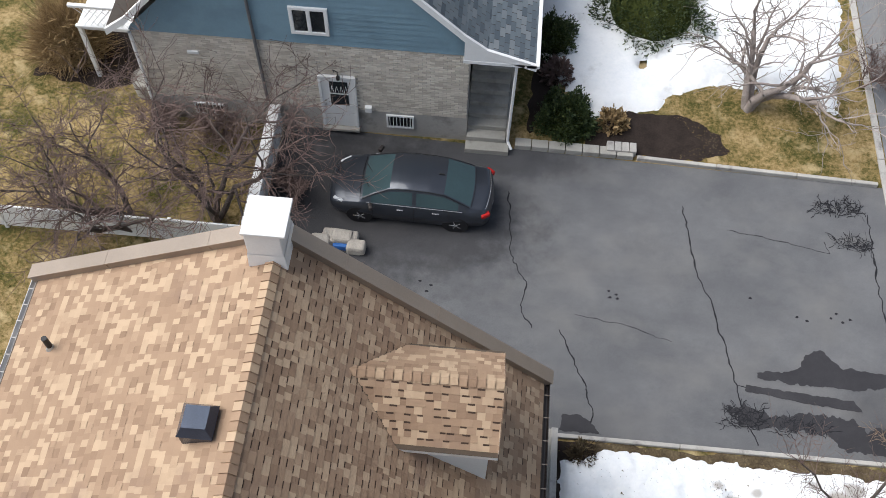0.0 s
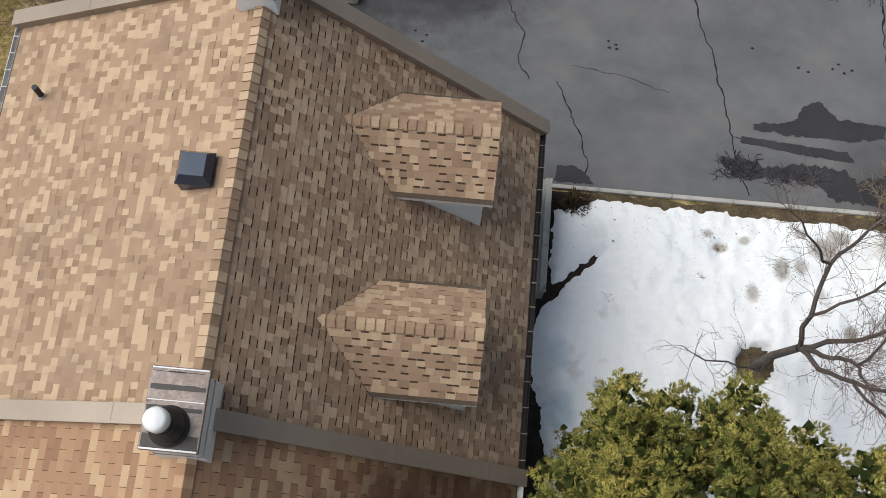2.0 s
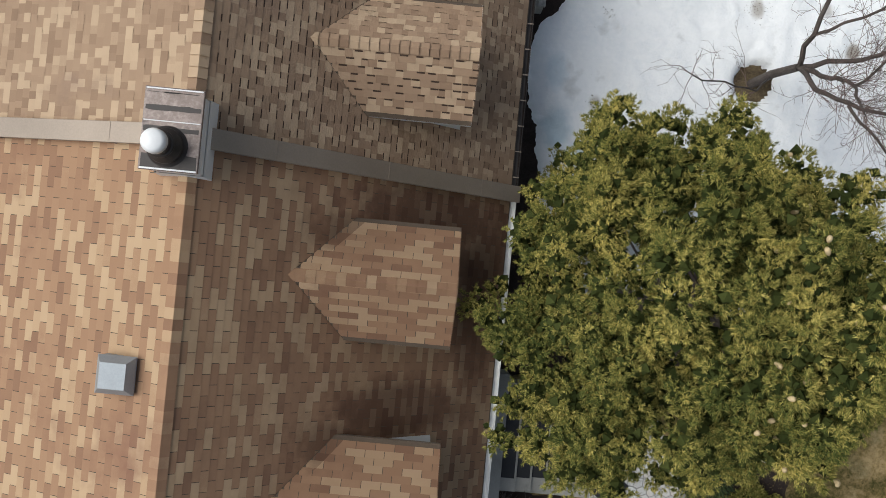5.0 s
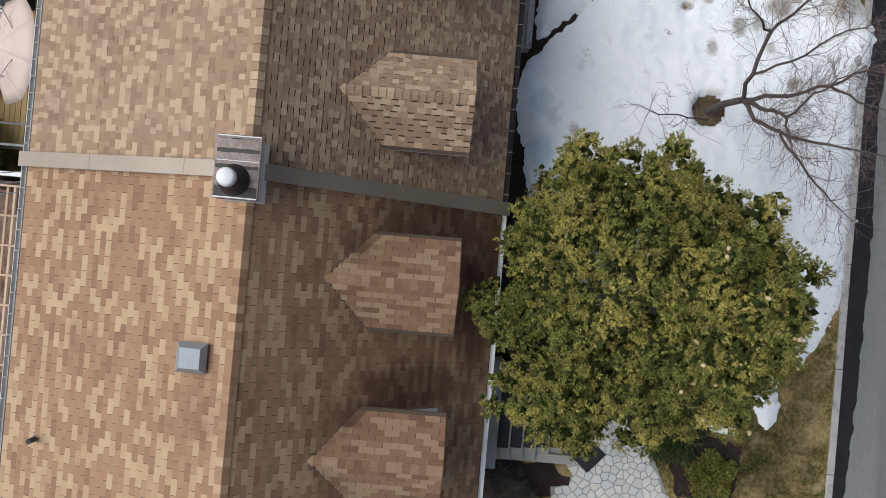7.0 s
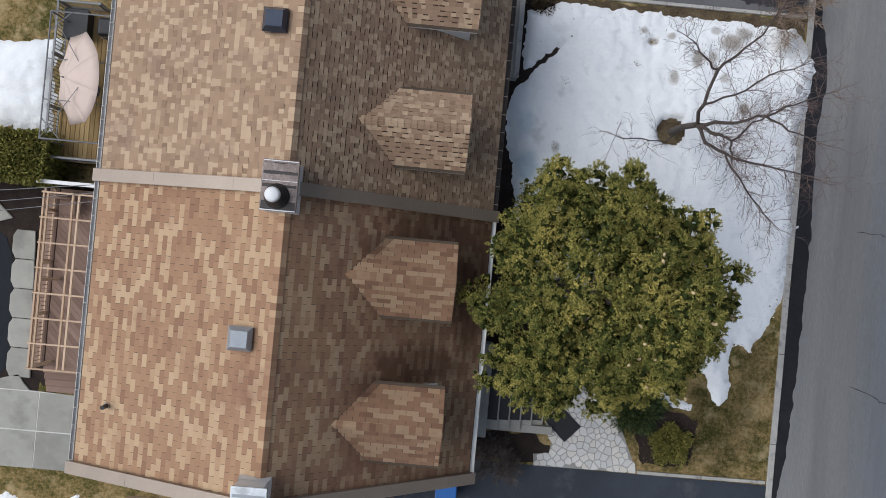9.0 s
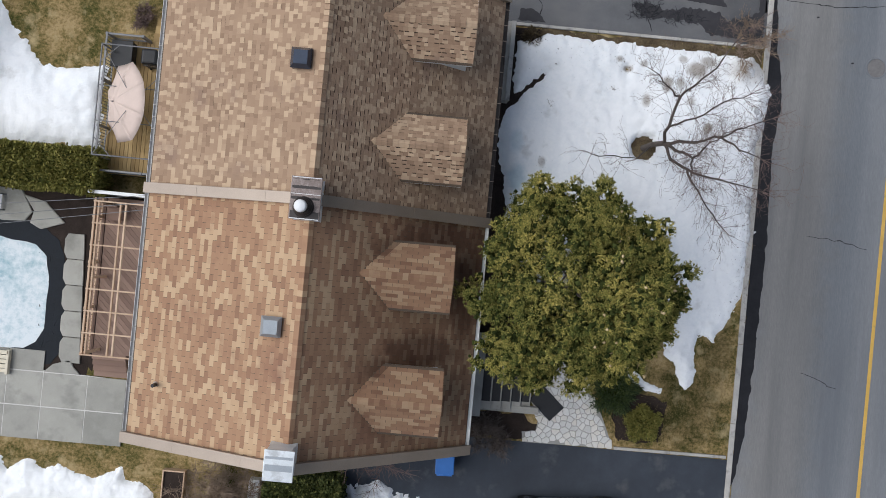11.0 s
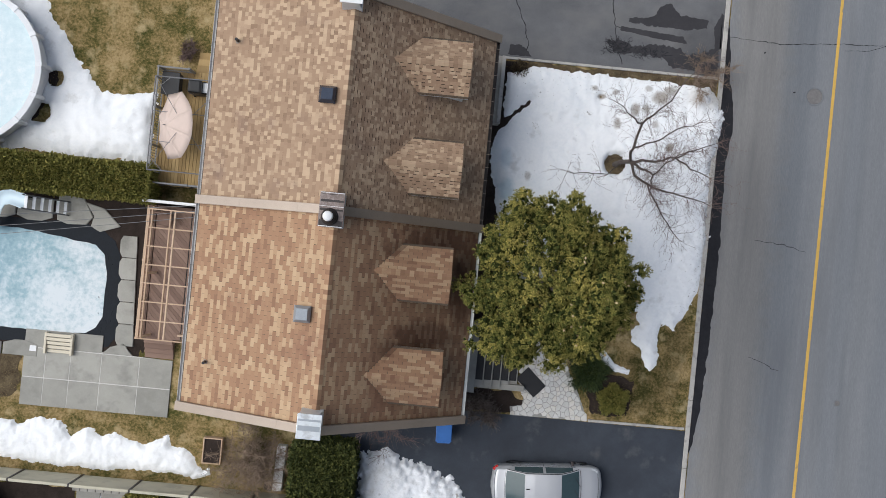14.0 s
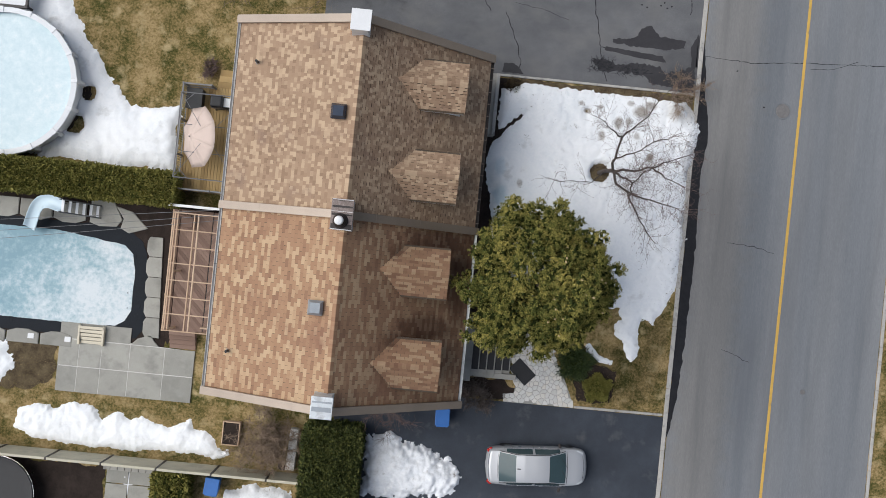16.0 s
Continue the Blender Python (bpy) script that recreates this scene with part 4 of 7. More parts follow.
def dormer(house, yc, style, mat, seed, ridge=7.0, eave=6.08, half=1.06, front=4.18):
    """A gabled roof dormer: cheeks, face with window, two shingled slopes and its ridge caps."""
    k = (RIDGE_Z - EAST[1]) / EAST[0]
    on_roof = lambda z: (RIDGE_Z - z) / k
    xa, xe = on_roof(ridge), on_roof(eave)
    s = Shape()
    w = half - 0.14
    xf = front - 0.16
    for sd in (-1, 1):
        y = yc + sd * w
        p = [(on_roof(eave + .1), y, eave + .1), (xf, y, eave + .1), (xf, y, RIDGE_Z - k * xf - 0.05), (on_roof(eave + .1), y - sd * 0.06, eave + .1), (xf, y - sd * 0.06, eave + .1), (xf, y - sd * 0.06, RIDGE_Z - k * xf - 0.05)]
        s.add(p, [(0, 1, 2), (5, 4, 3), (0, 3, 4, 1), (1, 4, 5, 2)])
    zb = RIDGE_Z - k * xf - 0.05
    s.add([(xf, yc - w, zb), (xf, yc + w, zb), (xf, yc + w, eave + .08), (xf, yc, ridge - 0.06), (xf, yc - w, eave + .08)], [(0, 1, 2, 3, 4)])
    dm = part("dormer", s, SIDING, house, "pale sided roof dormer")
    win = Shape()
    for y0, y1, z0, z1 in ((-.5, -.44, .1, 1.15), (.44, .5, .1, 1.15), (-.5, .5, .1, .16), (-.5, .5, 1.09, 1.15), (-.03, .03, .1, 1.15)):
        win.box(xf, xf + 0.04, yc + y0, yc + y1, zb + z0, zb + z1)
    part("window_frame", win, WHITE, dm)
    part("pane", Shape().box(xf + 0.005, xf + 0.02, yc - .44, yc + .44, zb + .16, zb + 1.09), GLASS, dm)
    board = Shape()
    for sd in (-1, 1):
        board.add([(xe, yc + sd * half, eave - 0.12), (front, yc + sd * half, eave - 0.12), (front, yc + sd * half, eave - 0.012), (xe, yc + sd * half, eave - 0.012),
                   (xe, yc + sd * (w - .02), eave - 0.12), (front, yc + sd * (w - .02), eave - 0.12)], [(0, 1, 2, 3), (0, 4, 5, 1)])
        board.add([(front, yc, ridge - 0.1), (front, yc + sd * half, eave - 0.03), (front, yc + sd * half, eave + 0.05), (front, yc, ridge + 0.01)], [(0, 1, 2, 3)])
    part("fascia", board, CAP_METAL if style == THREE_TAB else WHITE, dm)
    sl = Shape()
    sl.add([(xa, yc, ridge), (front, yc, ridge), (front, yc + half, eave), (xe, yc + half, eave), (front, yc - half, eave), (xe, yc - half, eave)], [(0, 1, 2, 3), (0, 5, 4, 1)])
    deck = part("dormer_roof", sl, DECKING, dm)
    ln = math.hypot(half, ridge - eave)
    for sd in (-1, 1):
        down = Vector((0, sd * half, eave - ridge)).normalized()
        along = Vector((1, 0, 0))
        nrm = Vector((0, sd * (ridge - eave), half)).normalized()
        shingle_field(deck, (xa, yc, ridge), along, down, nrm, ln + 0.02, front - xa + 0.02, mat, style, lambda u, q: False, seed + sd, lambda u, q: False, left=lambda q: (xe - xa) * q / ln)
    dn = lambda sd: Vector((0, sd * half, eave - ridge)).normalized()
    ridge_caps(deck, (xa - 0.05, yc, ridge), (front + 0.02, yc, ridge), dn(-1), dn(1), mat, seed, 0.165, 0.14, *((0.012, 0.01) if style == THREE_TAB else (0.02, 0.03)))
    fl = Shape()
    for sd in (-1, 1):
        fl.tube((xa, yc, ridge + 0.012), (xe, yc + sd * half, eave + 0.012), 0.003, 0.003, 5)
    part("valley", fl, DECKING, dm)
    return dm


def half_house(name, label, y0, y1, mat, style, seed, dormers, walls):
    h = thing(name, label, "house", (0, 0, 0), "semi-detached pair")
    d_w, n_w, l_w = slope_frame(0, RIDGE_Z, *WEST)
    d_e, n_e, l_e = slope_frame(0, RIDGE_Z, *EAST)
    for nm, (x1, z1), d, n, ln in (("roof_slope", WEST, d_w, n_w, l_w), ("roof_slope", EAST, d_e, n_e, l_e)):
        s = Shape()
        t = n * -0.16
        q = [Vector((0, y, RIDGE_Z)) + d * k * ln for k in (0, 1) for y in (y0, y1)]
        s.add([*q, *[p + t for p in q]], [(0, 1, 3, 2), (4, 6, 7, 5), (0, 2, 6, 4), (1, 5, 7, 3), (2, 3, 7, 6), (0, 4, 5, 1)])
        roof = part(nm, s, DECKING, h)
        east = x1 > 0
        k = (RIDGE_Z - EAST[1]) / EAST[0]
        sl = ln / abs(x1)

        def skip(u, q, east=east, sl=sl):
            x, y = q / sl, y0 + u
            return east and 1.9 < x < 3.85 and any(abs(y - c) < min(0.75, (x - 1.8) * 1.1) for c in dormers)

        lo = 1.9 if style == LAMINATED else 4.6
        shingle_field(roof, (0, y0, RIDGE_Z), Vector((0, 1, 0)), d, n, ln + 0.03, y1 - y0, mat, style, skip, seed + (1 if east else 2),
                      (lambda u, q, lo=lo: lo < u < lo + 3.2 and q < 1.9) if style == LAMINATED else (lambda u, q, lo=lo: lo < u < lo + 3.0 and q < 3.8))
        if not east:
            ridge_caps(roof, (0, y1, RIDGE_Z), (0, y0, RIDGE_Z), d_e, d_w, mat, seed + 9, butt=0.034 if style == LAMINATED else 0.015)
    for c in dormers:
        dormer(h, c, style, mat, seed + int(c * 10))
    s = Shape()
    s.box(-4.75, -4.55, y0 + .2, y1 - .2, 0, 5.95)
    part("wall", s, walls, h)
    s = Shape()
    s.box(4.55, 4.75, y0 + .2, y1 - .2, 0, 3.4)
    part("wall", s, walls, h)
    yo = y1 - .25 if y1 > 0 else y0 + .25
    s = Shape()
    s.add([(x, y, z) for y in (yo - .1, yo + .1) for x, z in ((-4.75, 0), (4.75, 0), (4.75, 3.55), (0, 8.15), (-4.75, 6.0))],
          [(0, 1, 2, 3, 4), (9, 8, 7, 6, 5)] + [(k, k + 5, (k + 1) % 5 + 5, (k + 1) % 5) for k in range(5)])
    part("gable_wall", s, walls, h)
    return h


def chimney(house, x0, x1, y0, y1, top, body, cap, lab, flare=0.0):
    s = Shape()
    s.rbox(x0 + .03, x1 - .1, y0 + .03, y1 - .03, 7.2, top - 0.06, 0.02)
    c = part("chimney", s, body, house, lab)
    part("cap", Shape().rbox(x0, x1, y0, y1, top - 0.06, top, 0.012), cap, c)
    f = Shape()
    k = 0.47
    p = []
    for x, y in ((x0 + .02, y0 + .02), (x1 - .09, y0 + .02), (x1 - .09, y1 - .02), (x0 + .02, y1 - .02)):
        p.append((x, y, 8.6))
    for x, y in ((x0, y0), (x1 - .07, y0), (x1 - .07, y1), (x0, y1)):
        p.append((x, y, RIDGE_Z + 0.03 - (abs(x) * (0.98 if x > 0 else 0.464))))
    f.add(p, [(0, 4, 5, 1), (1, 5, 6, 2), (2, 6, 7, 3), (3, 7, 4, 0)])
    part("flashing", f, CAP_WHITE, c, "pale folded flashing skirt")
    return c


house_n = half_house("house", "semi-detached house half with tan laminated shingle roof", MID_Y, NORTH_Y - .15, SHINGLE_N, LAMINATED, 11, (5.28, 1.6), SIDING)
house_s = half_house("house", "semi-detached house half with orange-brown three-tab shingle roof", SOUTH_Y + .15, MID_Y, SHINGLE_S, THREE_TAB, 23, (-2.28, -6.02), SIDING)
parapet(house_n, NORTH_Y - .15, "brown metal-capped gable parapet")
parapet(house_n, MID_Y, "brown metal-capped party wall between the two roofs")
parapet(house_s, SOUTH_Y + .15, "brown metal-capped gable parapet")
gutter(house_n, WEST[0], WEST[1] - .02, MID_Y + .15, NORTH_Y - .1, -1, GUTTER, "grey eave trough with pale straps", KERB, 0.36)
gutter(house_n, EAST[0], EAST[1] - .02, MID_Y + .15, NORTH_Y - .1, 1, DARK_METAL, "dark brown eave trough with straps", CAP_METAL, 0.52)
gutter(house_s, WEST[0], WEST[1] - .02, SOUTH_Y + .1, MID_Y - .15, -1, GUTTER, "grey eave trough with pale straps", KERB, 0.45)
gutter(house_s, EAST[0], EAST[1] - .02, SOUTH_Y + .1, MID_Y - .15, 1, WHITE, "white eave trough", WHITE, 1.6)

chimney(house_n, -0.45, 0.31, 6.5, 7.3, 9.27, CAP_WHITE, CAP_WHITE, "white sheet-metal chimney box with flat cap")
mid = chimney(house_n, -0.46, 0.37, -0.96, 0.2, 9.35, CAP_WHITE, RUST, "shared chimney with sooty metal top")
pipe = part("flue", Shape().tube((-0.08, -0.62, 9.3), (-0.08, -0.62, 9.95), 0.155, 0.155, 28), DARK_METAL, mid, "dark flue pipe with white cowl", smooth=False)
part("cowl", Shape().lathe([(0.0, 10.12), (0.12, 10.115), (0.155, 10.09), (0.17, 10.04), (0.17, 9.93), (0.155, 9.93)], (-0.08, -0.62), 32), CAP_WHITE, pipe, "white round cowl", smooth=True)
part("collar", Shape().lathe([(0.157, 9.72), (0.19, 9.7), (0.19, 9.67), (0.16, 9.64), (0.165, 9.56), (0.245, 9.5), (0.25, 9.47), (0.2, 9.44), (0.29, 9.36)], (-0.08, -0.62), 32), DARK_METAL, pipe, "sooty storm collar", smooth=True)
for k, (y0, y1) in enumerate(((.165, .185), (-.95, -.925), (-.28, -.265))):
    part("seam", Shape().rbox(-.44, .35, y0, y1, 9.345, 9.362, .004), CAP_WHITE, mid, "bare bright metal seam")
for y0, w5, sd5 in ((-.12, .06, 1.0), (-.42, .07, 2.0), (-.93, .2, 4.0), (.12, .012, 3.0)):
    o = ragged([(-.43, y0), (.34, y0), (.34, y0 + w5), (-.43, y0 + w5)], .025, .05, sd5)
    part("soot_streak", Shape().add([(x, y, 9.355) for x, y in o], [tuple(range(len(o)))]), DARK_METAL, mid, "dark soot streak")
south_ch = chimney(house_s, -0.5, 0.32, -8.0, -7.15, 9.35, CAP_WHITE, GALV, "white chimney box with streaked metal top")
s = Shape()
s.rbox(-0.46, 0.28, -7.72, -7.55, 9.35, 9.356, 0.002)
s.rbox(-0.46, 0.28, -7.4, -7.33, 9.35, 9.356, 0.002)
part("soot_streak", s, VENT_GREY, south_ch, "grey soot streaks")


def roof_vent(house, x, y, mat, lab, w=0.27, h=0.42):
    z = RIDGE_Z + x * 0.464
    b = Shape()
    b.rbox(x - w, x + w, y - w, y + w, z - 0.12, z + h * 0.55, 0.012)
    v = part("roof_vent", b, mat, house, lab)
    c = Shape()
    lo = [(x + a * w * 1.08, y + b2 * w * 1.08, z + h * 0.55) for a, b2 in ((-1, -1), (1, -1), (1, 1), (-1, 1))]
    hi = [(x + a * w * 0.72, y + b2 * w * 0.72, z + h) for a, b2 in ((-1, -1), (1, -1), (1, 1), (-1, 1))]
    c.add(lo + hi, [(0, 1, 5, 4), (1, 2, 6, 5), (2, 3, 7, 6), (3, 0, 4, 7), (4, 5, 6, 7), (3, 2, 1, 0)])
    part("hood", c, mat, v)


roof_vent(house_n, -0.66, 3.55, VENT_DARK, "square blue-black roof ventilator")
roof_vent(house_s, -0.80, -3.98, VENT_GREY, "square pale grey roof ventilator")


def vent_pipe(house, x, y, lab):
    z = RIDGE_Z + x * 0.464
    p = part("vent_pipe", Shape().tube((x, y, z - .1), (x, y, z + .38), 0.055, 0.055, 16), BLACK, house, lab)
    part("opening", Shape().tube((x, y, z + .381), (x, y, z + .384), 0.045, 0.045, 16), BLACK, p)
    part("boot", Shape().lathe([(0.058, z + .08), (0.065, z + .05), (0.08, z + .02), (0.1, z - 0.03)], (x, y), 20), GALV, p, "bright metal pipe boot")


vent_pipe(house_n, -4.25, 5.42, "black plumbing vent pipe")
vent_pipe(house_s, -4.3, -6.15, "black plumbing vent pipe")

# front porches
porch = thing("porch", "long narrow grey concrete porch ledge beside the front wall", "porch", (0, 0, 0))
part("ledge", Shape().rbox(5.22, 5.75, 4.2, 7.08, 0, 0.62, 0.02), CONCRETE, porch)
part("rail", Shape().rbox(5.62, 5.78, 4.2, 7.08, 0.62, 0.72, 0.015), KERB, porch)

steps = thing("front_steps", "concrete front steps with dark rubber treads", "steps", (0, 0, 0))
part("landing", Shape().rbox(4.75, 5.75, -7.1, -4.2, 0, 1.0, 0.015), CONCRETE, steps)
for k in range(5):
    x = 5.75 + 0.37 * k
    st = part("step", Shape().rbox(x, x + 0.37, -6.85, -4.4, 0, 0.83 - 0.165 * k, 0.012), CONCRETE, steps)
    part("tread", Shape().rbox(x + 0.02, x + 0.32, -6.55, -4.5, 0.832 - 0.165 * k, 0.845 - 0.165 * k, 0.005), BLACK, st, "dark rubber tread")
for y in (-6.95,):
    part("side_wall", Shape().rbox(5.75, 7.9, -6.95, -6.7, 0, 0.35, 0.02), CONCRETE, steps)
mat_ob = thing("door_mat", "black rubber mat lying on the flagstone walk", "mat", (8.2, -6.55, 0.07))
mm = Shape().rbox(-0.55, 0.55, -0.36, 0.36, 0, 0.012, 0.004, pose(0, 0, 0, 0, 0, -42))
part("mat", mm, BLACK, mat_ob)


# ---- the neighbouring house with the blue gable ----
NY = 16.15
nb = thing("house", "buff brick house with blue sided gable and slate-blue shingle roof", "house", (0, 0, 0))
part("foundation", Shape().box(-6.4, 2.85, NY, NY + 10, -0.1, 1.0), PARGING, nb, "grey parged foundation wall")
part("brick_wall", Shape().box(-6.36, 2.81, NY + 0.02, NY + 9.9, 1.0, 3.62), BRICK_JOINT, nb, "buff brick ground-floor wall")
wall = nb.children[-1]
bricks = []
bl, bh, gap = 0.215, 0.068, 0.012
for i in range(33):
    z = 1.0 + i * (bh + gap)
    x = -6.38 - (0.11 if i % 2 else 0)
    while x < 2.83:
        a, b = max(x, -6.38), min(x + bl, 2.83)
        cx = (a + b) / 2
        door = -1.36 < cx < -0.33 and z < 2.4
        if b - a > 0.03 and not door:
            bricks.append((cx, z, b - a))
        x += bl + gap
near = [b for b in bricks if -.3 < b[0] < 2.8 and b[2] > .2 and b[1] < 3.0][:300]
picked = set(near)
arr = np.array([b for b in bricks if b not in picked])
n = len(arr)
tv = np.array([(-.5, 0, 0), (.5, 0, 0), (.5, 0, bh), (-.5, 0, bh), (-.5, .03, 0), (.5, .03, 0), (.5, .03, bh), (-.5, .03, bh)])
v = np.repeat(tv[None], n, 0)
v[:, :, 0] = v[:, :, 0] * arr[:, 2:3] + arr[:, 0:1]
rs = np.random.RandomState(3)
v[:, :, 1] += NY - 0.004 + rs.uniform(-0.004, 0.004, (n, 1))
v[:, :, 2] += arr[:, 1:2]
me = scatter("bricks", [(0, 0, 0)] * 8, np.array([(0, 1, 2, 3), (3, 2, 6, 7), (1, 5, 6, 2), (4, 0, 3, 7), (0, 4, 5, 1)]), np.zeros((n, 3, 3)), np.zeros((n, 3)))
me.vertices.foreach_set("co", v.ravel())
me.update()
part("bricks", me, BRICK, wall, kind="stuff")
one = Shape().box(-bl / 2, bl / 2, -.004, .03, 0, bh).mesh("brick")
one.materials.append(BRICK)
for x, z, _ in near:
    ob = part("brick", one, None, wall)
    ob.matrix_local = pose(x, NY + rs.uniform(-.004, .004), z)
# gable with lapped blue boards
s = Shape()
z = 3.62
while z < 9.0:
    xl, xr = -6.4 + max(0, z - 3.7) * 0.97, 2.84 - max(0, z - 4.4) * 0.97
    zt = z + 0.2
    xl2, xr2 = -6.4 + max(0, zt - 3.7) * 0.97, 2.84 - max(0, zt - 4.4) * 0.97
    if xr2 - xl2 < 0.1:
        break
    s.add([(xl, NY - 0.03, z), (xr, NY - 0.03, z), (xr2, NY - 0.015, zt), (xl2, NY - 0.015, zt), (xl, NY + .02, z), (xr, NY + .02, z)], [(0, 1, 2, 3), (4, 5, 1, 0)])
    z = zt
part("gable_siding", s, BLUE_SIDING, nb, "blue lapped gable siding")
RX, RZ = -1.8, 9.0
s = Shape()
east = [(RX, RZ), (2.7, 4.62), (3.3, 4.15), (4.62, 3.72)]
west = [(RX, RZ), (-6.3, 4.3), (-6.9, 3.85)]
for line3 in (east, west):
    for (xa, za), (xb, zb) in zip(line3, line3[1:]):
        p = [(xa, NY - .3, za), (xb, NY - .3, zb), (xb, NY + 10, zb), (xa, NY + 10, za)]
        s.add(p + [(x, y, zz - 0.12) for x, y, zz in p], [(0, 1, 2, 3) if line3 is east else (3, 2, 1, 0), (4, 7, 6, 5), (0, 4, 5, 1), (3, 2, 6, 7)])
nroof = part("roof", s, DARK_METAL, nb, "slate-blue shingle roof with flared eave")
r = random.Random(8)
rows, sing = [], Shape()
for (xa, za), (xb, zb) in zip(east, east[1:]):
    d = Vector((xb - xa, 0, zb - za))
    ln = d.length
    d.normalize()
    nn = Vector((-d.z, 0, d.x))
    for i in range(int(ln / 0.145) + 1):
        u = NY - .3 - (0.165 if i % 2 else 0)
        while u < NY + 6:
            a, b = max(u, NY - .3), u + 0.31
            o = Vector((xa, 0, za)) + d * min(i * 0.145, ln - 0.1)
            q = [o + nn * .004, o + nn * .004, o + d * .145 + nn * .012, o + d * .145 + nn * .012]
            ys = (a, b, b, a)
            sing.add([Vector((p.x, y, p.z)) for p, y in zip(q, ys)] + [Vector((q[2].x, b, q[2].z)) - nn * .012, Vector((q[2].x, a, q[2].z)) - nn * .012], [(0, 3, 2, 1), (3, 5, 4, 2)])
            u += 0.33
part("shingle_field", sing, BLUE_SHINGLE, nroof, kind="stuff")
s = Shape()
for line3 in (east, west):
    for (xa, za), (xb, zb) in zip(line3, line3[1:]):
        s.add([(xa, NY - .32, za - .2), (xb, NY - .32, zb - .2), (xb, NY - .32, zb + .02), (xa, NY - .32, za + .02)], [(0, 1, 2, 3)])
        s.add([(xa, NY - .32, za + .02), (xb, NY - .32, zb + .02), (xb, NY - .24, zb + .025), (xa, NY - .24, za + .025)], [(0, 1, 2, 3)])
part("bargeboard", s, WHITE, nb, "white bargeboard")
s = Shape()
s.add([(2.7, NY - .31, 4.55), (2.7, NY - .31, 3.72), (4.55, NY - .31, 3.68), (3.3, NY - .31, 4.1)], [(0, 1, 2, 3)])
s.box(2.68, 4.62, NY - .32, NY - .2, 3.64, 3.74)
part("eave_return", s, WHITE, nb, "white boxed eave return")
s = Shape()
s.rbox(4.58, 4.7, NY - .32, NY + 9, 3.62, 3.74, 0.02)
s.path([(4.62, NY - .25, 3.66), (4.1, NY - .12, 3.5), (4.07, NY - .1, 0.25), (4.2, NY - .3, 0.1)], 0.045, 10)
s.box(4.3, 4.35, NY - .34, NY + 9, 3.66, 3.7)
part("downspout", s, WHITE, nb, "white downspout at the porch corner")
# side door
d = part("door", Shape().rbox(-1.3, -0.4, NY - .05, NY + .05, 0.28, 2.33, 0.01), WHITE, nb, "white side door with glazed upper half")
fr = Shape()
for x0, x1, z0, z1 in ((-1.38, -1.3, .26, 2.32), (-.4, -.32, .26, 2.32), (-1.38, -.32, 2.33, 2.41)):
    fr.rbox(x0, x1, NY - .08, NY + .05, z0, z1, 0.008)
part("frame", fr, WHITE, d)
part("sill", Shape().rbox(-1.4, -.3, NY - .18, NY, .16, .26, 0.01), CONCRETE, d)
part("pane", Shape().box(-1.07, -.55, NY - .056, NY - .05, 1.22, 2.2), GLASS, d)
gr = Shape().box(-1.07, -.55, NY - .062, NY - .052, 1.68, 1.73)
for k in range(4):
    gr.path([(-1.05 + .13 * k, NY - .06, 1.74), (-1.0 + .13 * k, NY - .06, 2.02), (-.95 + .13 * k, NY - .06, 1.74)], 0.007, 5)
part("grille", gr, WHITE, d)
part("handle", Shape().tube((-1.22, NY - .06, 1.25), (-1.22, NY - .12, 1.25), 0.03, 0.025, 12), CHROME, d)
part("lock", Shape().tube((-1.22, NY - .06, 1.4), (-1.22, NY - .09, 1.4), 0.025, 0.025, 12), CHROME, d)
part("wall_lamp", Shape().path([(-.9, NY - .02, 2.55), (-.9, NY - .12, 2.75), (-.78, NY - .14, 2.7), (-.78, NY - .14, 2.5)], 0.015, 6).lathe([(.02, 2.55), (.06, 2.5), (.05, 2.4)], (-.78, NY - .14), 12), DARK_METAL, nb, "small black wall lamp")
part("meter_box", Shape().rbox(-.1, .1, NY - .14, NY, 1.06, 1.26, 0.02), WHITE, nb, "small white box on the wall")


def barred_window(x0, x1, z0, z1):
    w = Shape()
    for a, b, c, e in ((x0, x1, z0, z0 + .06), (x0, x1, z1 - .06, z1), (x0, x0 + .05, z0 + .06, z1 - .06), (x1 - .05, x1, z0 + .06, z1 - .06)):
        w.rbox(a, b, NY - .05, NY + .02, c, e, 0.008)
    wd = part("window", w, WHITE, nb, "basement window with white scrolled bars")
    part("pane", Shape().box(x0 + .05, x1 - .05, NY - .012, NY - .005, z0 + .06, z1 - .06), GLASS, wd)
    for k in range(1, 8):
        x = x0 + (x1 - x0) * k / 8
        part("bar", Shape().tube((x, NY - .045, z0 + .03), (x, NY - .045, z1 - .03), 0.011, 0.011, 6), WHITE, wd)


barred_window(0.5, 1.3, 0.36, 0.92)
barred_window(-5.2, -4.3, 0.28, 0.8)
w = Shape()
for a, b, c, e in ((-1.9, -.88, 4.0, 4.1), (-1.9, -.88, 4.86, 4.95), (-1.9, -1.8, 4.1, 4.86), (-.98, -.88, 4.1, 4.86), (-1.44, -1.34, 4.1, 4.86)):
    w.rbox(a, b, NY - .09, NY, c, e, 0.01)
wd = part("window", w, WHITE, nb, "white two-light gable window")
part("pane", Shape().box(-1.8, -.98, NY - .05, NY - .04, 4.1, 4.86), GLASS, wd)
part("wall_vent", Shape().rbox(-4.93, -4.6, NY - .06, NY, 2.88, 2.98, 0.01), WHITE, nb, "small white wall vent")
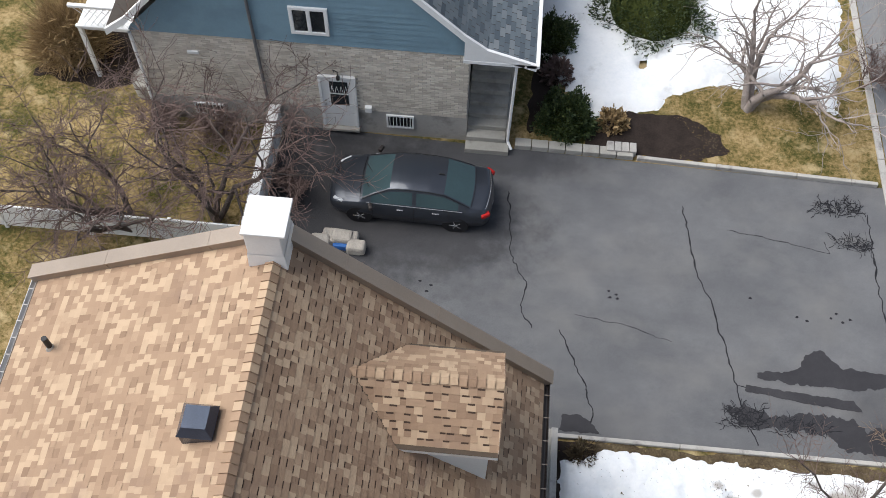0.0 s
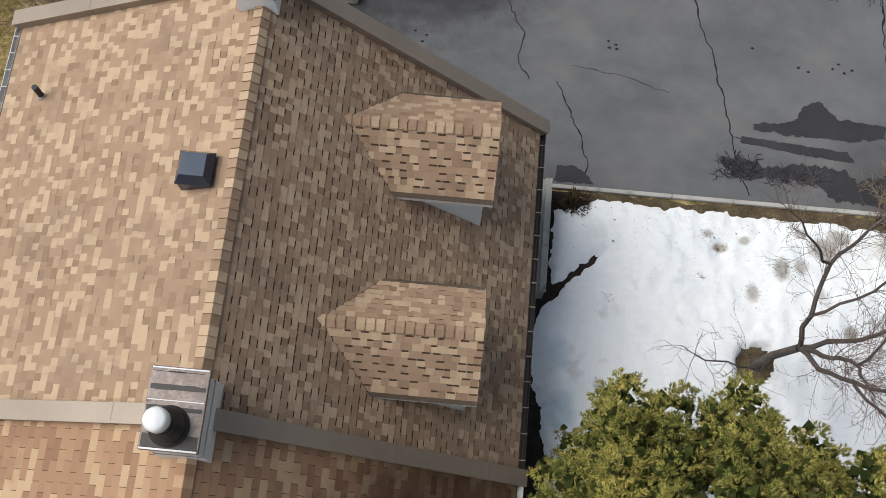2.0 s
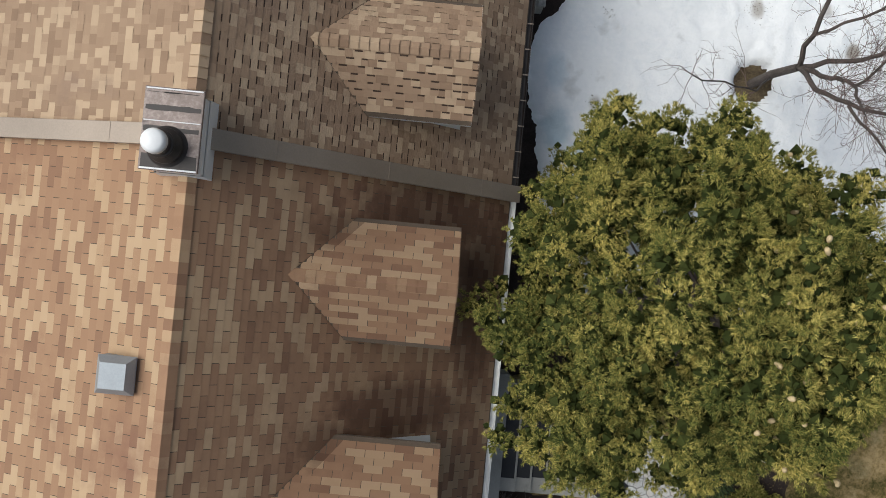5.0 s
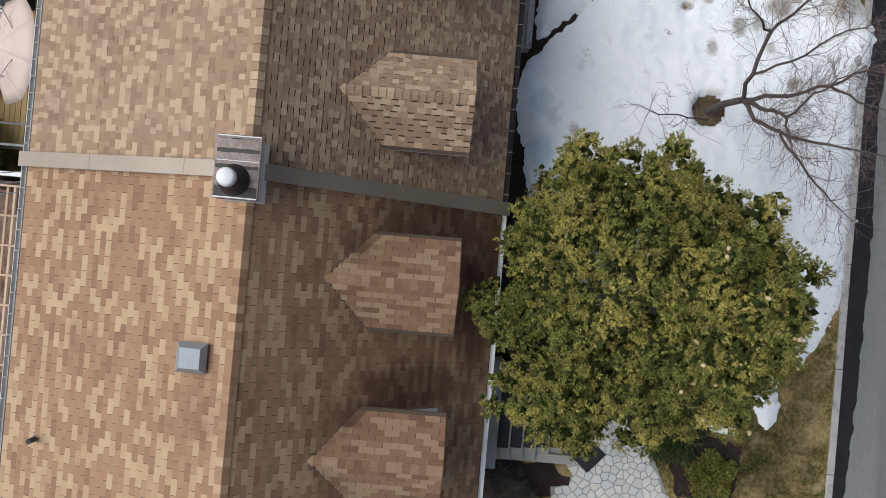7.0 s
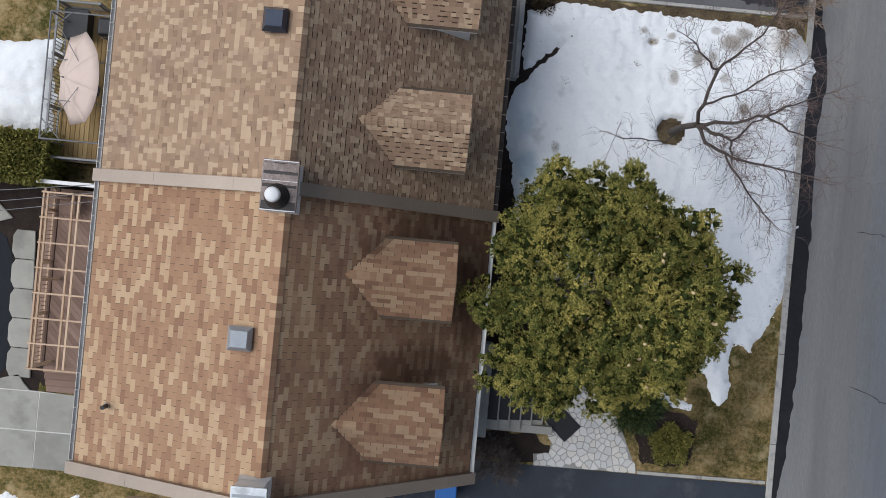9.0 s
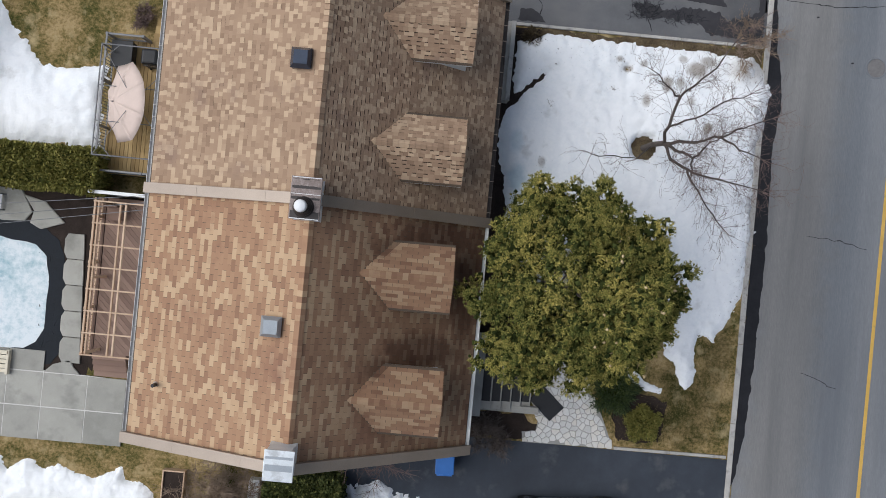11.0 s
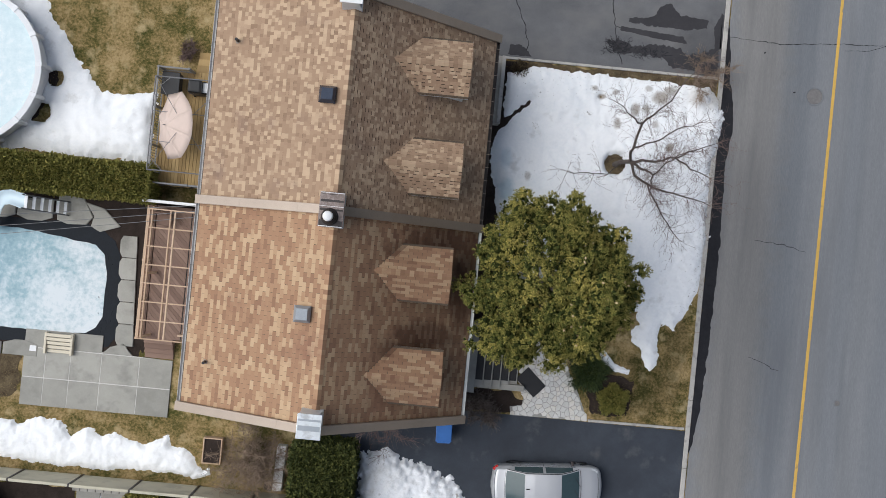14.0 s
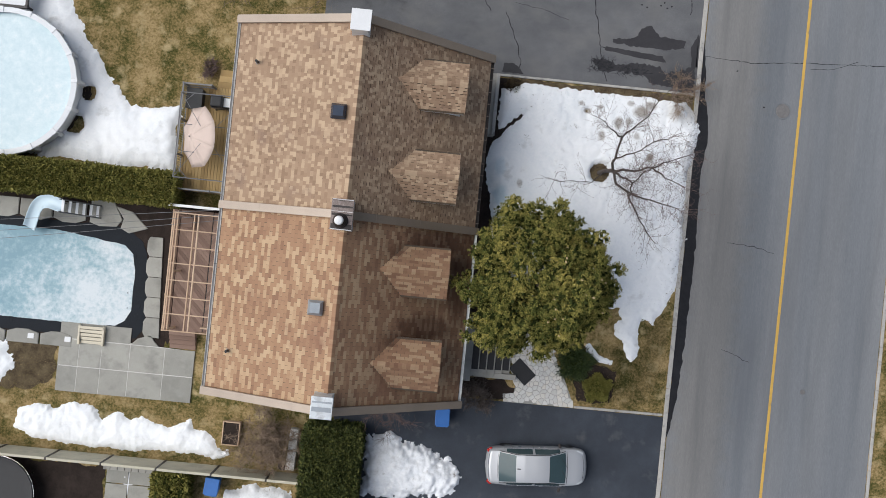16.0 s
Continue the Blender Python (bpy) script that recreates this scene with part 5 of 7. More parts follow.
part("service_conduit", Shape().path([(-2.97, NY - .06, 6.2), (-2.95, NY - .06, 3.4), (-2.93, NY - .06, 1.2)], 0.045, 10), RAIL, nb, "grey service pipe on the wall")
s = Shape().path([(-6.35, NY - .1, 3.6), (-6.4, NY - .1, 0.15), (-6.4, NY - .35, 0.08)], 0.05, 10)
part("downspout", s, WHITE, nb, "white downspout")
lat = Shape()
for k in range(12):
    lat.tube((-8.6 + k * .18, 17.5, 2.2), (-8.0 + k * .18, 17.5, 2.9), 0.014, 0.014, 4)
    lat.tube((-8.0 + k * .18, 17.5, 2.2), (-8.6 + k * .18, 17.5, 2.9), 0.014, 0.014, 4)
lat.rbox(-8.7, -6.4, 17.44, 17.56, 2.9, 3.0, 0.02).rbox(-8.7, -6.4, 17.44, 17.56, 2.12, 2.2, 0.02)
deckn = thing("balcony", "white lattice balcony on posts behind the neighbouring house", "balcony", (0, 0, 0))
part("lattice", lat, WHITE, deckn)
part("floor", Shape().rbox(-8.7, -6.4, 17.5, 20, 2.0, 2.12, 0.02), WHITE, deckn)
for x in (-8.6, -6.6):
    part("post", Shape().rbox(x - .06, x + .06, 17.45, 17.57, 0, 2.1, 0.01), WHITE, deckn)
# porch stairs
st = thing("side_stairs", "weathered concrete stairs under the eave", "stairs", (0, 0, 0))
part("foot_slab", Shape().rbox(2.84, 4.12, 15.68, 16.02, 0, 0.19, 0.015), CONCRETE, st)
for k in range(6):
    part("step", Shape().rbox(2.86, 4.0, 16.0 + .31 * k, 16.33 + .31 * k, 0, 0.36 + .17 * k, 0.015), CONCRETE, st)
part("side_wall", Shape().rbox(4.0, 4.12, 16.1, 18.2, 0, 0.5, 0.02), CONCRETE, st)
part("landing", Shape().rbox(2.86, 4.1, 17.85, 24, 0, 1.4, 0.02), CONCRETE, st)
# low walls and fences
wl = thing("garden_wall", "low white painted masonry wall with flat coping", "wall", (0, 0, 0))
part("wall", Shape().rbox(-2.86, -2.62, 12.0, 16.1, 0, 0.95, 0.02), WHITE, wl)
part("coping", Shape().rbox(-2.9, -2.58, 11.9, 16.1, 0.95, 1.03, 0.015), CAP_WHITE, wl)
wf = thing("panel_fence", "white panel fence along the back garden", "fence", (0, 0, 0))
pm = Shape().rbox(0, 2.36, -.03, .03, 0.12, 1.08, 0.01).mesh("panel")
pm.materials.append(WHITE)
po = Shape().rbox(-.05, .05, -.05, .05, 0, 1.14, 0.01).mesh("post")
po.materials.append(WHITE)
for k in range(7):
    x = -19.2 + 2.4 * k + .0
    ob = part("panel", pm, None, wf)
    ob.matrix_local = pose(x + .02, 11.8, 0)
    ob = part("post", po, None, wf)
    ob.matrix_local = pose(x, 11.8, 0)
rk = thing("rubble_heap", "heap of pale stones under a weathered tarpaulin", "rubble", (0, 0, 0))
r = random.Random(4)
for k in range(16):
    x, y, q = -1.35 + r.uniform(0, 1.2), 12.4 - r.uniform(0, .5), r.uniform(.14, .28)
    part("stone", Shape().rbox(x - q, x + q, y - q * .7, y + q * .7, 0, q * 1.4, q * .3, pose(0, 0, 0, 0, 0, r.uniform(-4, 4))), RUBBLE, rk)
part("blue_edge", Shape().rbox(-.5, -.1, 11.95, 12.1, 0, .22, .03), BLUE, rk, "blue tarpaulin edge")
ledge = thing("retaining_edge", "low grey stone retaining edge beside the shrub", "stone edging", (0, 0, 0))
for k in range(7):
    part("stone", Shape().rbox(4.3 + .5 * k, 4.78 + .5 * k, 15.95 - .01 * k, 16.25 - .01 * k, 0, .2, .02), CONCRETE, ledge)
for k in range(4):
    part("paver", Shape().rbox(7.0 + .22 * k, 7.2 + .22 * k, 16.02, 16.36, 0, .26, .015), KERB, ledge)
tank = thing("round_tub", "round buff concrete tub beside the house corner", "tub", (-6.95, 17.1, 0))
part("tub", Shape().lathe([(0, .55), (.34, .55), (.4, .6), (.42, .58), (.4, 0)], (0, 0), 24), CONCRETE, tank, smooth=False)


# ---- back gardens ----
def railing(parent, pts, z0, h, mat, step=0.11, post=1.6):
    """A rail with posts and balusters along a line of corners."""
    for (x0, y0), (x1, y1) in zip(pts, pts[1:]):
        ln = math.hypot(x1 - x0, y1 - y0)
        s = Shape()
        d = Vector((x1 - x0, y1 - y0, 0)).normalized()
        m = pose(x0, y0, z0, 0, 0, math.degrees(math.atan2(d.y, d.x)))
        s.rbox(0, ln, -.035, .035, h - .04, h, 0.01, m)
        part("handrail", s, mat, parent)
        part("bottom_rail", Shape().rbox(0, ln, -.025, .025, .08, .12, 0.006, m), mat, parent)
        b = Shape()
        for k in range(int(ln / step)):
            b.box(k * step, k * step + .02, -.01, .01, .1, h - .04, m)
        part("balustrade", b, mat, parent, kind="stuff")
        for k in range(int(ln / post) + 1):
            q = min(k * post, ln)
            part("post", Shape().rbox(q - .045, q + .045, -.045, .045, -z0, h + .03, 0.008, m), mat, parent)


# timber deck with umbrella
deck = thing("deck", "tan timber deck with grey railing behind the house", "deck", (0, 0, 0))
DX0, DX1, DY0, DY1, DZ = -8.45, -5.0, 0.25, 5.1, 0.6
k = DX0
pl = Shape().rbox(0, .135, DY0, DY1, DZ - .035, DZ, 0.006).mesh("plank")
pl.materials.append(WOOD)
while k < DX1:
    ob = part("plank", pl, None, deck)
    ob.matrix_local = pose(k, 0, 0)
    k += 0.145
s = Shape()
s.rbox(DX0, DX1, DY0, DY0 + .05, 0, DZ - .04, .008).rbox(DX0, DX1, DY1 - .05, DY1, 0, DZ - .04, .008).rbox(DX0, DX0 + .05, DY0, DY1, 0, DZ - .04, .008)
part("skirt", s, DARK_METAL, deck)
railing(deck, [(-7.15, DY1 - .05), (DX0 + .05, DY1 - .05), (DX0 + .05, DY0 + .05), (DX1, DY0 + .05)], DZ, 0.95, RAIL)
for k in range(3):
    part("step", Shape().rbox(-7.1, -6.2, 5.1 + .3 * k, 5.42 + .3 * k, 0, .48 - .13 * k, .012), WOOD, deck, "tan timber step")
frame_t = thing("gazebo_frame", "bare grey metal canopy frame standing on the deck", "canopy frame", (0, 0, 0))
g = [(-8.2, 4.5), (-5.35, 4.5), (-5.35, .75), (-8.2, .75)]
for x, y in g:
    part("post", Shape().tube((x, y, DZ), (x, y, 2.5), .028, .028, 8), RAIL, frame_t)
for (x0, y0), (x1, y1) in zip(g, g[1:] + g[:1]):
    part("beam", Shape().tube((x0, y0, 2.5), (x1, y1, 2.5), .025, .025, 8), RAIL, frame_t)
for x, y in g:
    part("rafter", Shape().tube((x, y, 2.5), (-6.8, 2.6, 3.05), .011, .011, 6), RAIL, frame_t)
    sx, sy = (1 if x < -7 else -1), (1 if y < 2 else -1)
    part("brace", Shape().tube((x + sx * .6, y, 2.5), (x, y + sy * .6, 2.5), .015, .015, 6), RAIL, frame_t)
for y in (1.9, 3.1):
    part("crossbar", Shape().tube((-8.2, y, 2.52), (-5.35, y, 2.52), .014, .014, 6), RAIL, frame_t)

um = thing("patio_umbrella", "tilted pink-beige patio umbrella standing on the deck", "umbrella", (-7.0, 2.55, DZ))
tilt = pose(-0.3, 0.05, 1.75, 0, -47, 5)
n = 8
hub = Vector((0, 0, .42))
rim = [Vector((1.42 * math.cos(2 * math.pi * (k + .5) / n), 1.42 * math.sin(2 * math.pi * (k + .5) / n), 0)) for k in range(n)]
s = Shape()
for k in range(n):
    a, b = rim[k], rim[(k + 1) % n]
    rows3 = []
    for i in range(6):
        q = i / 5
        rows3.append([tilt @ (hub.lerp(a.lerp(b, j / 4), q) + Vector((0, 0, -.05 * math.sin(math.pi * j / 4) * q + .06 * math.sin(math.pi * q)))) for j in range(5)])
    base = len(s.v)
    s.v += [tuple(p) for row in rows3 for p in row]
    s.f += [(base + i * 5 + j, base + (i + 1) * 5 + j, base + (i + 1) * 5 + j + 1, base + i * 5 + j + 1) for i in range(5) for j in range(4)]
cano = part("canopy", s, CANVAS, um, smooth=True)
sol = cano.modifiers.new("thickness", "SOLIDIFY")
sol.thickness = 0.006
for k in range(n):
    part("rib", Shape().tube(tilt @ (hub - Vector((0, 0, .1))), tilt @ (rim[k] * .9 - Vector((0, 0, .08))), .009, .007, 6), RAIL, um)
part("pole", Shape().tube((-.45, 0, 0), (-.4, 0, 1.6), .022, .022, 10).tube((-.4, 0, 1.6), tilt @ (hub * .9), .018, .018, 10), RAIL, um)
part("finial", Shape().tube(tilt @ hub, tilt @ (hub + Vector((0, 0, .1))), .025, .008, 8), RAIL, um)
part("base", Shape().lathe([(0, .12), (.06, .12), (.2, .07), (.24, .02), (.24, 0)], (-.45, 0), 20), DARK_METAL, um)

bbq = thing("barbecue", "black gas barbecue with pale side shelf on the deck", "barbecue", (-6.75, 4.35, DZ))
part("cart", Shape().rbox(-.35, .35, -.25, .25, .1, .8, .02), BLACK, bbq)
part("lid", Shape().rbox(-.36, .2, -.27, .27, .8, 1.15, .09, segments=3), BLACK, bbq)
part("shelf", Shape().rbox(.2, .78, -.2, .2, .82, .87, .015), CAP_WHITE, bbq, "pale side shelf")
part("handle", Shape().tube((-.3, -.3, .95), (.15, -.3, .95), .015, .015, 8), CHROME, bbq)
for x in (-.3, .3):
    part("wheel", Shape().tube((x, -.22, .08), (x + .04, -.22, .08), .08, .08, 14), RUBBER, bbq)
box = thing("deck_box", "black storage box at the deck corner", "storage box", (-8.0, 4.6, DZ))
part("box", Shape().rbox(-.3, .4, -.6, .3, 0, .55, .03), BLACK, box)
part("lid", Shape().rbox(-.32, .42, -.62, .32, .55, .6, .015), BLACK, box)

stand = thing("pool_stand", "dark timber stand with a pale panel behind the round pool", "pool stand", (-16.75, 8.35, 0))
for x in (-.75, .75):
    for y in (-.5, .5):
        part("post", Shape().rbox(x - .05, x + .05, y - .05, y + .05, 0, 1.0, .01), DARK_METAL, stand)
part("frame", Shape().rbox(-.85, .85, -.62, -.5, .9, 1.05, .01).rbox(-.85, .85, .5, .62, .9, 1.05, .01).rbox(.75, .87, -.49, .49, .9, 1.04, .01).rbox(-.87, -.75, -.49, .49, .9, 1.04, .01), DARK_METAL, stand)
part("panel", Shape().rbox(-.74, .74, -.49, .49, .93, .97, .01), POOL_WALL, stand, "pale top panel")

# red-brown deck with pergola
pdeck = thing("deck", "red-brown deck laid in diagonal boards under a pergola", "deck", (0, 0, 0))
PX0, PX1, PY0, PY1, PZ = -8.3, -5.0, -6.15, -0.6, 0.55
panels = [(PX0 + .15, -6.7, 1), (-6.65, PX1, -1)]
for xa, xb, sg in panels:
    c = -15.0
    while c < 8:
        poly = [(xa, PY0), (xb, PY0), (xb, PY1), (xa, PY1)]
        q = math.sqrt(.5)
        poly = clip(poly, q, sg * q, (c + .196) * q * 1.0)
        if len(poly) > 2:
            poly = clip(poly, -q, -sg * q, -(c) * q)
        if len(poly) > 2:
            part("board", Shape().prism(poly, PZ - .03, PZ), WOOD_RED, pdeck)
        c += .205
part("rim_board", Shape().rbox(PX0 - .18, PX0 + .12, PY0, PY1, PZ - .2, PZ + .01, .012), WOOD_RED, pdeck, "pale red-brown rim board")
part("skirt", Shape().box(PX0 + .14, PX1, PY0 + .02, PY1 - .02, 0.02, PZ - .04), DARK_METAL, pdeck)
for k in range(4):
    part("step", Shape().rbox(-8.2, -7.0, PY0 - .22 * (k + 1), PY0 - .22 * k + .02, 0, PZ - .06 - .13 * k, .012), WOOD_RED, pdeck, "red-brown deck step")
per = thing("pergola", "pale timber pergola frame over the deck", "pergola", (0, 0, 0))
PH = 2.35
gx0, gx1, gy0, gy1 = -7.95, -6.05, -6.0, -0.8
for x in (gx0, gx0 + .12, -7.1, -6.92, gx1):
    part("beam", Shape().rbox(x - .03, x + .03, gy0, gy1, PH - .05, PH + .05, .008), WOOD_PALE, per)
for k in range(8):
    y = gy0 + (gy1 - gy0) * k / 7
    part("crossbeam", Shape().rbox(gx0 - .05, gx1 + .3, y - .025, y + .025, PH + .05, PH + .1, .006), WOOD_PALE, per)
for x in (gx0, gx1):
    for y in (gy0, -3.4, gy1):
        part("post", Shape().rbox(x - .045, x + .045, y - .045, y + .045, PZ, PH, .008), WOOD_PALE, per)
railing(pdeck, [(PX0 + .02, PY0 + .05), (PX0 + .02, PY1 - .05)], PZ, .9, WOOD_PALE, .13)
part("gate", Shape().rbox(-6.6, -5.4, PY0 + .25, PY0 + .33, PZ, PZ + .9, .02), WOOD_PALE, pdeck)
chair = thing("garden_chair", "red-brown garden chair on the pergola deck", "chair", (-7.75, -1.15, PZ))
part("seat", Shape().rbox(-.26, .26, -.25, .25, .38, .44, .03), WOOD_RED, chair)
part("backrest", Shape().rbox(-.26, .26, .2, .27, .44, .95, .03), WOOD_RED, chair)
for x in (-.22, .22):
    for y in (-.2, .22):
        part("leg", Shape().tube((x, y, 0), (x, y, .4), .025, .02, 8), WOOD_RED, chair)
ac = thing("heat_pump", "pale grey heat pump with dark fan grille beside the wall", "heat pump", (-5.45, -1.3, PZ))
part("case", Shape().rbox(-.2, .25, -.4, .4, 0, .75, .03), CAP_WHITE, ac)
part("grille", Shape().rbox(-.3, -.2, -.36, .36, .05, .7, .02), BLACK, ac)
scr = thing("privacy_screen", "white-topped dark screen between the two decks", "screen", (0, 0, 0))
part("panel", Shape().box(-8.4, -5.0, -.5, -.44, 0, 1.75), DARK_METAL, scr)
part("top_rail", Shape().rbox(-8.45, -5.0, -.53, -.41, 1.75, 1.82, .015), CAP_WHITE, scr)

# above-ground pool
pool = thing("above_ground_pool", "round above-ground pool filled with pale ice", "pool", (-16.6, 4.35, 0))
part("wall", Shape().lathe([(3.2, 0), (3.2, 1.2), (3.14, 1.2), (3.14, 0.2)], (0, 0), 48), POOL_WALL, pool, "ribbed pale resin pool wall")
part("rim", Shape().lathe([(3.1, 1.2), (3.1, 1.24), (3.34, 1.22), (3.36, 1.17), (3.2, 1.17)], (0, 0), 48), POOL_WALL, pool, "pale flat pool rim")
for k in range(16):
    m = pose(0, 0, 0, 0, 0, k * 22.5 + 6)
    part("upright", Shape().rbox(3.18, 3.36, -.09, .09, 0, 1.2, .02, m).rbox(3.09, 3.38, -.09, .09, 1.2, 1.26, .02, m), POOL_WALL, pool)
part("ice", Shape().lathe([(0, 1.02), (1.5, 1.03), (3.13, 1.0)], (0, 0), 48), POOL_ICE, pool, "pale turquoise pool ice", smooth=True)

# sunken pool with its cover drawn back
PW = [(-20.5, -2.1), (-13.8, -2.1), (-11.7, -2.38), (-10.75, -2.5), (-10.3, -2.9), (-10.15, -3.6), (-10.15, -5.5), (-10.4, -6.0), (-10.8, -6.25), (-11.8, -6.35), (-14.1, -6.31), (-20.5, -6.3)]
pool2 = thing("sunken_pool", "sunken pool with melting ice and dark loose cover", "pool", (0, 0, 0))
COVER = [(-20.6, -1.65), (-11.3, -1.65), (-10.5, -1.8), (-9.9, -2.3), (-9.6, -3.2), (-9.45, -5.0), (-9.5, -6.3), (-9.8, -6.75), (-11, -6.85), (-20.6, -6.95)]
o = ragged(COVER, .05, .15, 6.0)
part("cover", Shape().prism(o, -.02, .03), LINER, pool2, "dark wrinkled pool cover")
o = ragged(PW, .03, .1, 8.0)
part("ice", Shape().prism(o, -.02, .042), ICE, pool2, "melting turquoise and white ice")
fold = Shape()
rf = random.Random(31)
for k in range(70):
    side2 = rf.random()
    x, y = (rf.uniform(-10.7, -9.7), rf.uniform(-6.4, -2.2)) if side2 < .5 else (rf.uniform(-20, -10.5), rf.choice((rf.uniform(-1.95, -1.75), rf.uniform(-6.75, -6.4))))
    a5, ln5 = rf.uniform(0, 3.1), rf.uniform(.2, .6)
    fold.tube((x, y, .02), (x + ln5 * math.cos(a5) * .6, y + ln5 * math.sin(a5), .02), rf.uniform(.015, .03), .005, 6)
part("fold", fold, LINER, pool2, kind="stuff")

patio = thing("patio", "grey concrete slab patio with pale joints", "patio", kind="structure")
part("joint_bed", Shape().prism([(-13.25, -6.9), (-7.04, -7.1), (-7.04, -9.47), (-13.25, -9.47)], 0.0, .068), MORTAR_PALE, patio, "pale joint filling")
cols = [-13.28, -12.35, -11.3, -10.0, -8.4, -7.0]
for a, b in zip(cols, cols[1:]):
    for y0, y1 in ((-7.05, -6.3), (-8.3, -7.08), (-9.5, -8.33)):
        if b < -9.9 or y1 < -7:
            part("slab", Shape().plate([(a + .012, y0 + .004), (b - .012, y0 + .004), (b - .012, y1 - .004), (a + .012, y1 - .004)], 0, .076, .006), SLAB, patio)
cop = thing("pool_coping", "scalloped grey concrete slabs round the sunken pool", "coping", kind="structure")


def coping(pts):
    part("slab", Shape().plate(pts, 0, .09, .02), SLAB, cop)


k = -20.4
while k < -12.6:
    e1 = min(k + 1.55, -12.5)
    coping([(k + .03, -.8), (e1 - .03, -.78), (e1 - .03, -1.55), ((k + e1) / 2 + .3, -1.72), ((k + e1) / 2 - .3, -1.72), (k + .03, -1.55)])
    k += 1.56
coping([(-12.45, -.55), (-11.4, -.55), (-10.95, -1.35), (-11.2, -1.7), (-12.0, -1.75), (-12.45, -1.6)])
coping([(-11.3, -.75), (-10.5, -.95), (-9.75, -1.65), (-10.6, -1.95), (-11.0, -1.75), (-10.9, -1.3)])
yy = -2.0
for k in range(5):
    coping([(-9.58 + .04 * k, yy), (-9.0 + .05 * k, yy), (-8.96 + .05 * k, yy - .45), (-8.94 + .05 * k, yy - .915), (-9.56 + .04 * k, yy - .915), (-9.68 + .04 * k, yy - .7), (-9.69 + .04 * k, yy - .2)])
    yy -= .935
coping([(-9.7, -6.75), (-9.1, -6.55), (-8.95, -6.8), (-8.7, -7.05), (-9.6, -7.05), (-10.0, -7.05)])
k = -20.4
while k < -13.4:
    coping([(k + .03, -7.45), (k + 1.5, -7.45), (k + 1.5, -6.95), (k + 1.0, -6.8), (k + .5, -6.8), (k + .03, -6.95)])
    k += 1.55
sl = thing("pool_slide", "pale blue curved pool slide with metal ladder", "slide", (0, 0, 0))
trough = Shape()
knots = np.array([(-13.15, -1.0, 1.78), (-13.7, -.86, 1.7), (-14.15, -.92, 1.5), (-14.5, -1.2, 1.15), (-14.77, -1.62, .75), (-15.02, -2.15, .4)])
pts = [Vector([np.interp(k / 14 * 5, range(6), knots[:, j]) for j in range(3)]) for k in range(15)]
prof = [(-.3, .16), (-.27, .15), (-.22, .02), (0, -.03), (.22, .02), (.27, .15), (.3, .16), (.3, .1), (.22, -.05), (0, -.08), (-.22, -.05), (-.3, .1)]
rings = []
for k, p in enumerate(pts):
    d = (pts[min(k + 1, 14)] - pts[max(k - 1, 0)]).normalized()
    side = d.cross((0, 0, 1)).normalized()
    rings.append([p + side * a + Vector((0, 0, b)) for a, b in prof])
m12 = len(prof)
trough.v = [tuple(p) for rg in rings for p in rg]
trough.f = [(i * m12 + j, i * m12 + (j + 1) % m12, (i + 1) * m12 + (j + 1) % m12, (i + 1) * m12 + j) for i in range(14) for j in range(m12)]
part("trough", trough, SLIDE, sl, smooth=True)
for sd in (-.28, .28):
    part("ladder_rail", Shape().tube((-11.95, -1.1 + sd, .1), (-13.2, -1.0 + sd, 2.0), .03, .03, 8), RAIL, sl)
for k in range(6):
    q = (k + .5) / 6
    part("rung", Shape().rbox(-11.95 - 1.25 * q - .065, -11.95 - 1.25 * q + .065, -1.36 + .1 * q, -.84 + .1 * q, .1 + 1.85 * q, .15 + 1.85 * q, .01), POOL_WALL, sl, "white ladder tread")
for x, y in ((-13.6, -.86), (-14.3, -1.04)):
    part("leg", Shape().tube((x, y, 0), (x, y, 1.2), .03, .03, 8), CHROME, sl)
lad = thing("pool_steps", "folding cream slatted pool steps at the pool edge", "pool steps", (0, 0, 0))
for k in range(5):
    part("tread", Shape().rbox(-12.35, -11.25, -7.2 + .17 * k, -7.06 + .17 * k, .12 + .04 * k, .17 + .04 * k, .015), CREAM, lad)
for x in (-12.35, -11.25):
    part("side", Shape().rbox(x - .05, x + .05, -7.25, -6.35, .05, .3, .02), CREAM, lad)
for x in (-14.6, -12.9):
    sk = thing("skimmer_lid", "small white square skimmer lid on the coping", "lid", (x, -7.1, .09))
    part("lid", Shape().rbox(-.14, .14, -.12, .12, 0, .02, .006), CAP_WHITE, sk)

# garden fence in beige panels
gf = thing("garden_fence", "beige panel garden fence with dark post gaps", "fence", (0, 0, 0))
pm2 = Shape().rbox(0, 2.38, -.035, .035, 0.05, 1.75, .012).rbox(0, 2.38, -.06, .06, 1.72, 1.8, .015).mesh("panel")
pm2.materials.append(FENCE)
po2 = Shape().rbox(-.05, .05, -.06, .06, 0, 1.78, .01).mesh("post")
po2.materials.append(DARK_METAL)
for k in range(9):
    x = -22.6 + 2.46 * k
    if x < -1.6:
        ob = part("panel", pm2, None, gf)
        ob.matrix_local = pose(x + .04, -12.22 - .01 * k, 0)
        ob = part("post", po2, None, gf)
        ob.matrix_local = pose(x, -12.22 - .01 * k, 0)
pb = thing("raised_planter", "small wooden raised planter with dark soil", "planter", (-4.93, -10.66, 0))
for a in ((-.4, .4, -.55, -.5), (-.4, .4, .5, .55), (-.4, -.35, -.5, .5), (.35, .4, -.5, .5)):
    part("board", Shape().rbox(*a, 0, .4, .01), WOOD_PALE, pb)
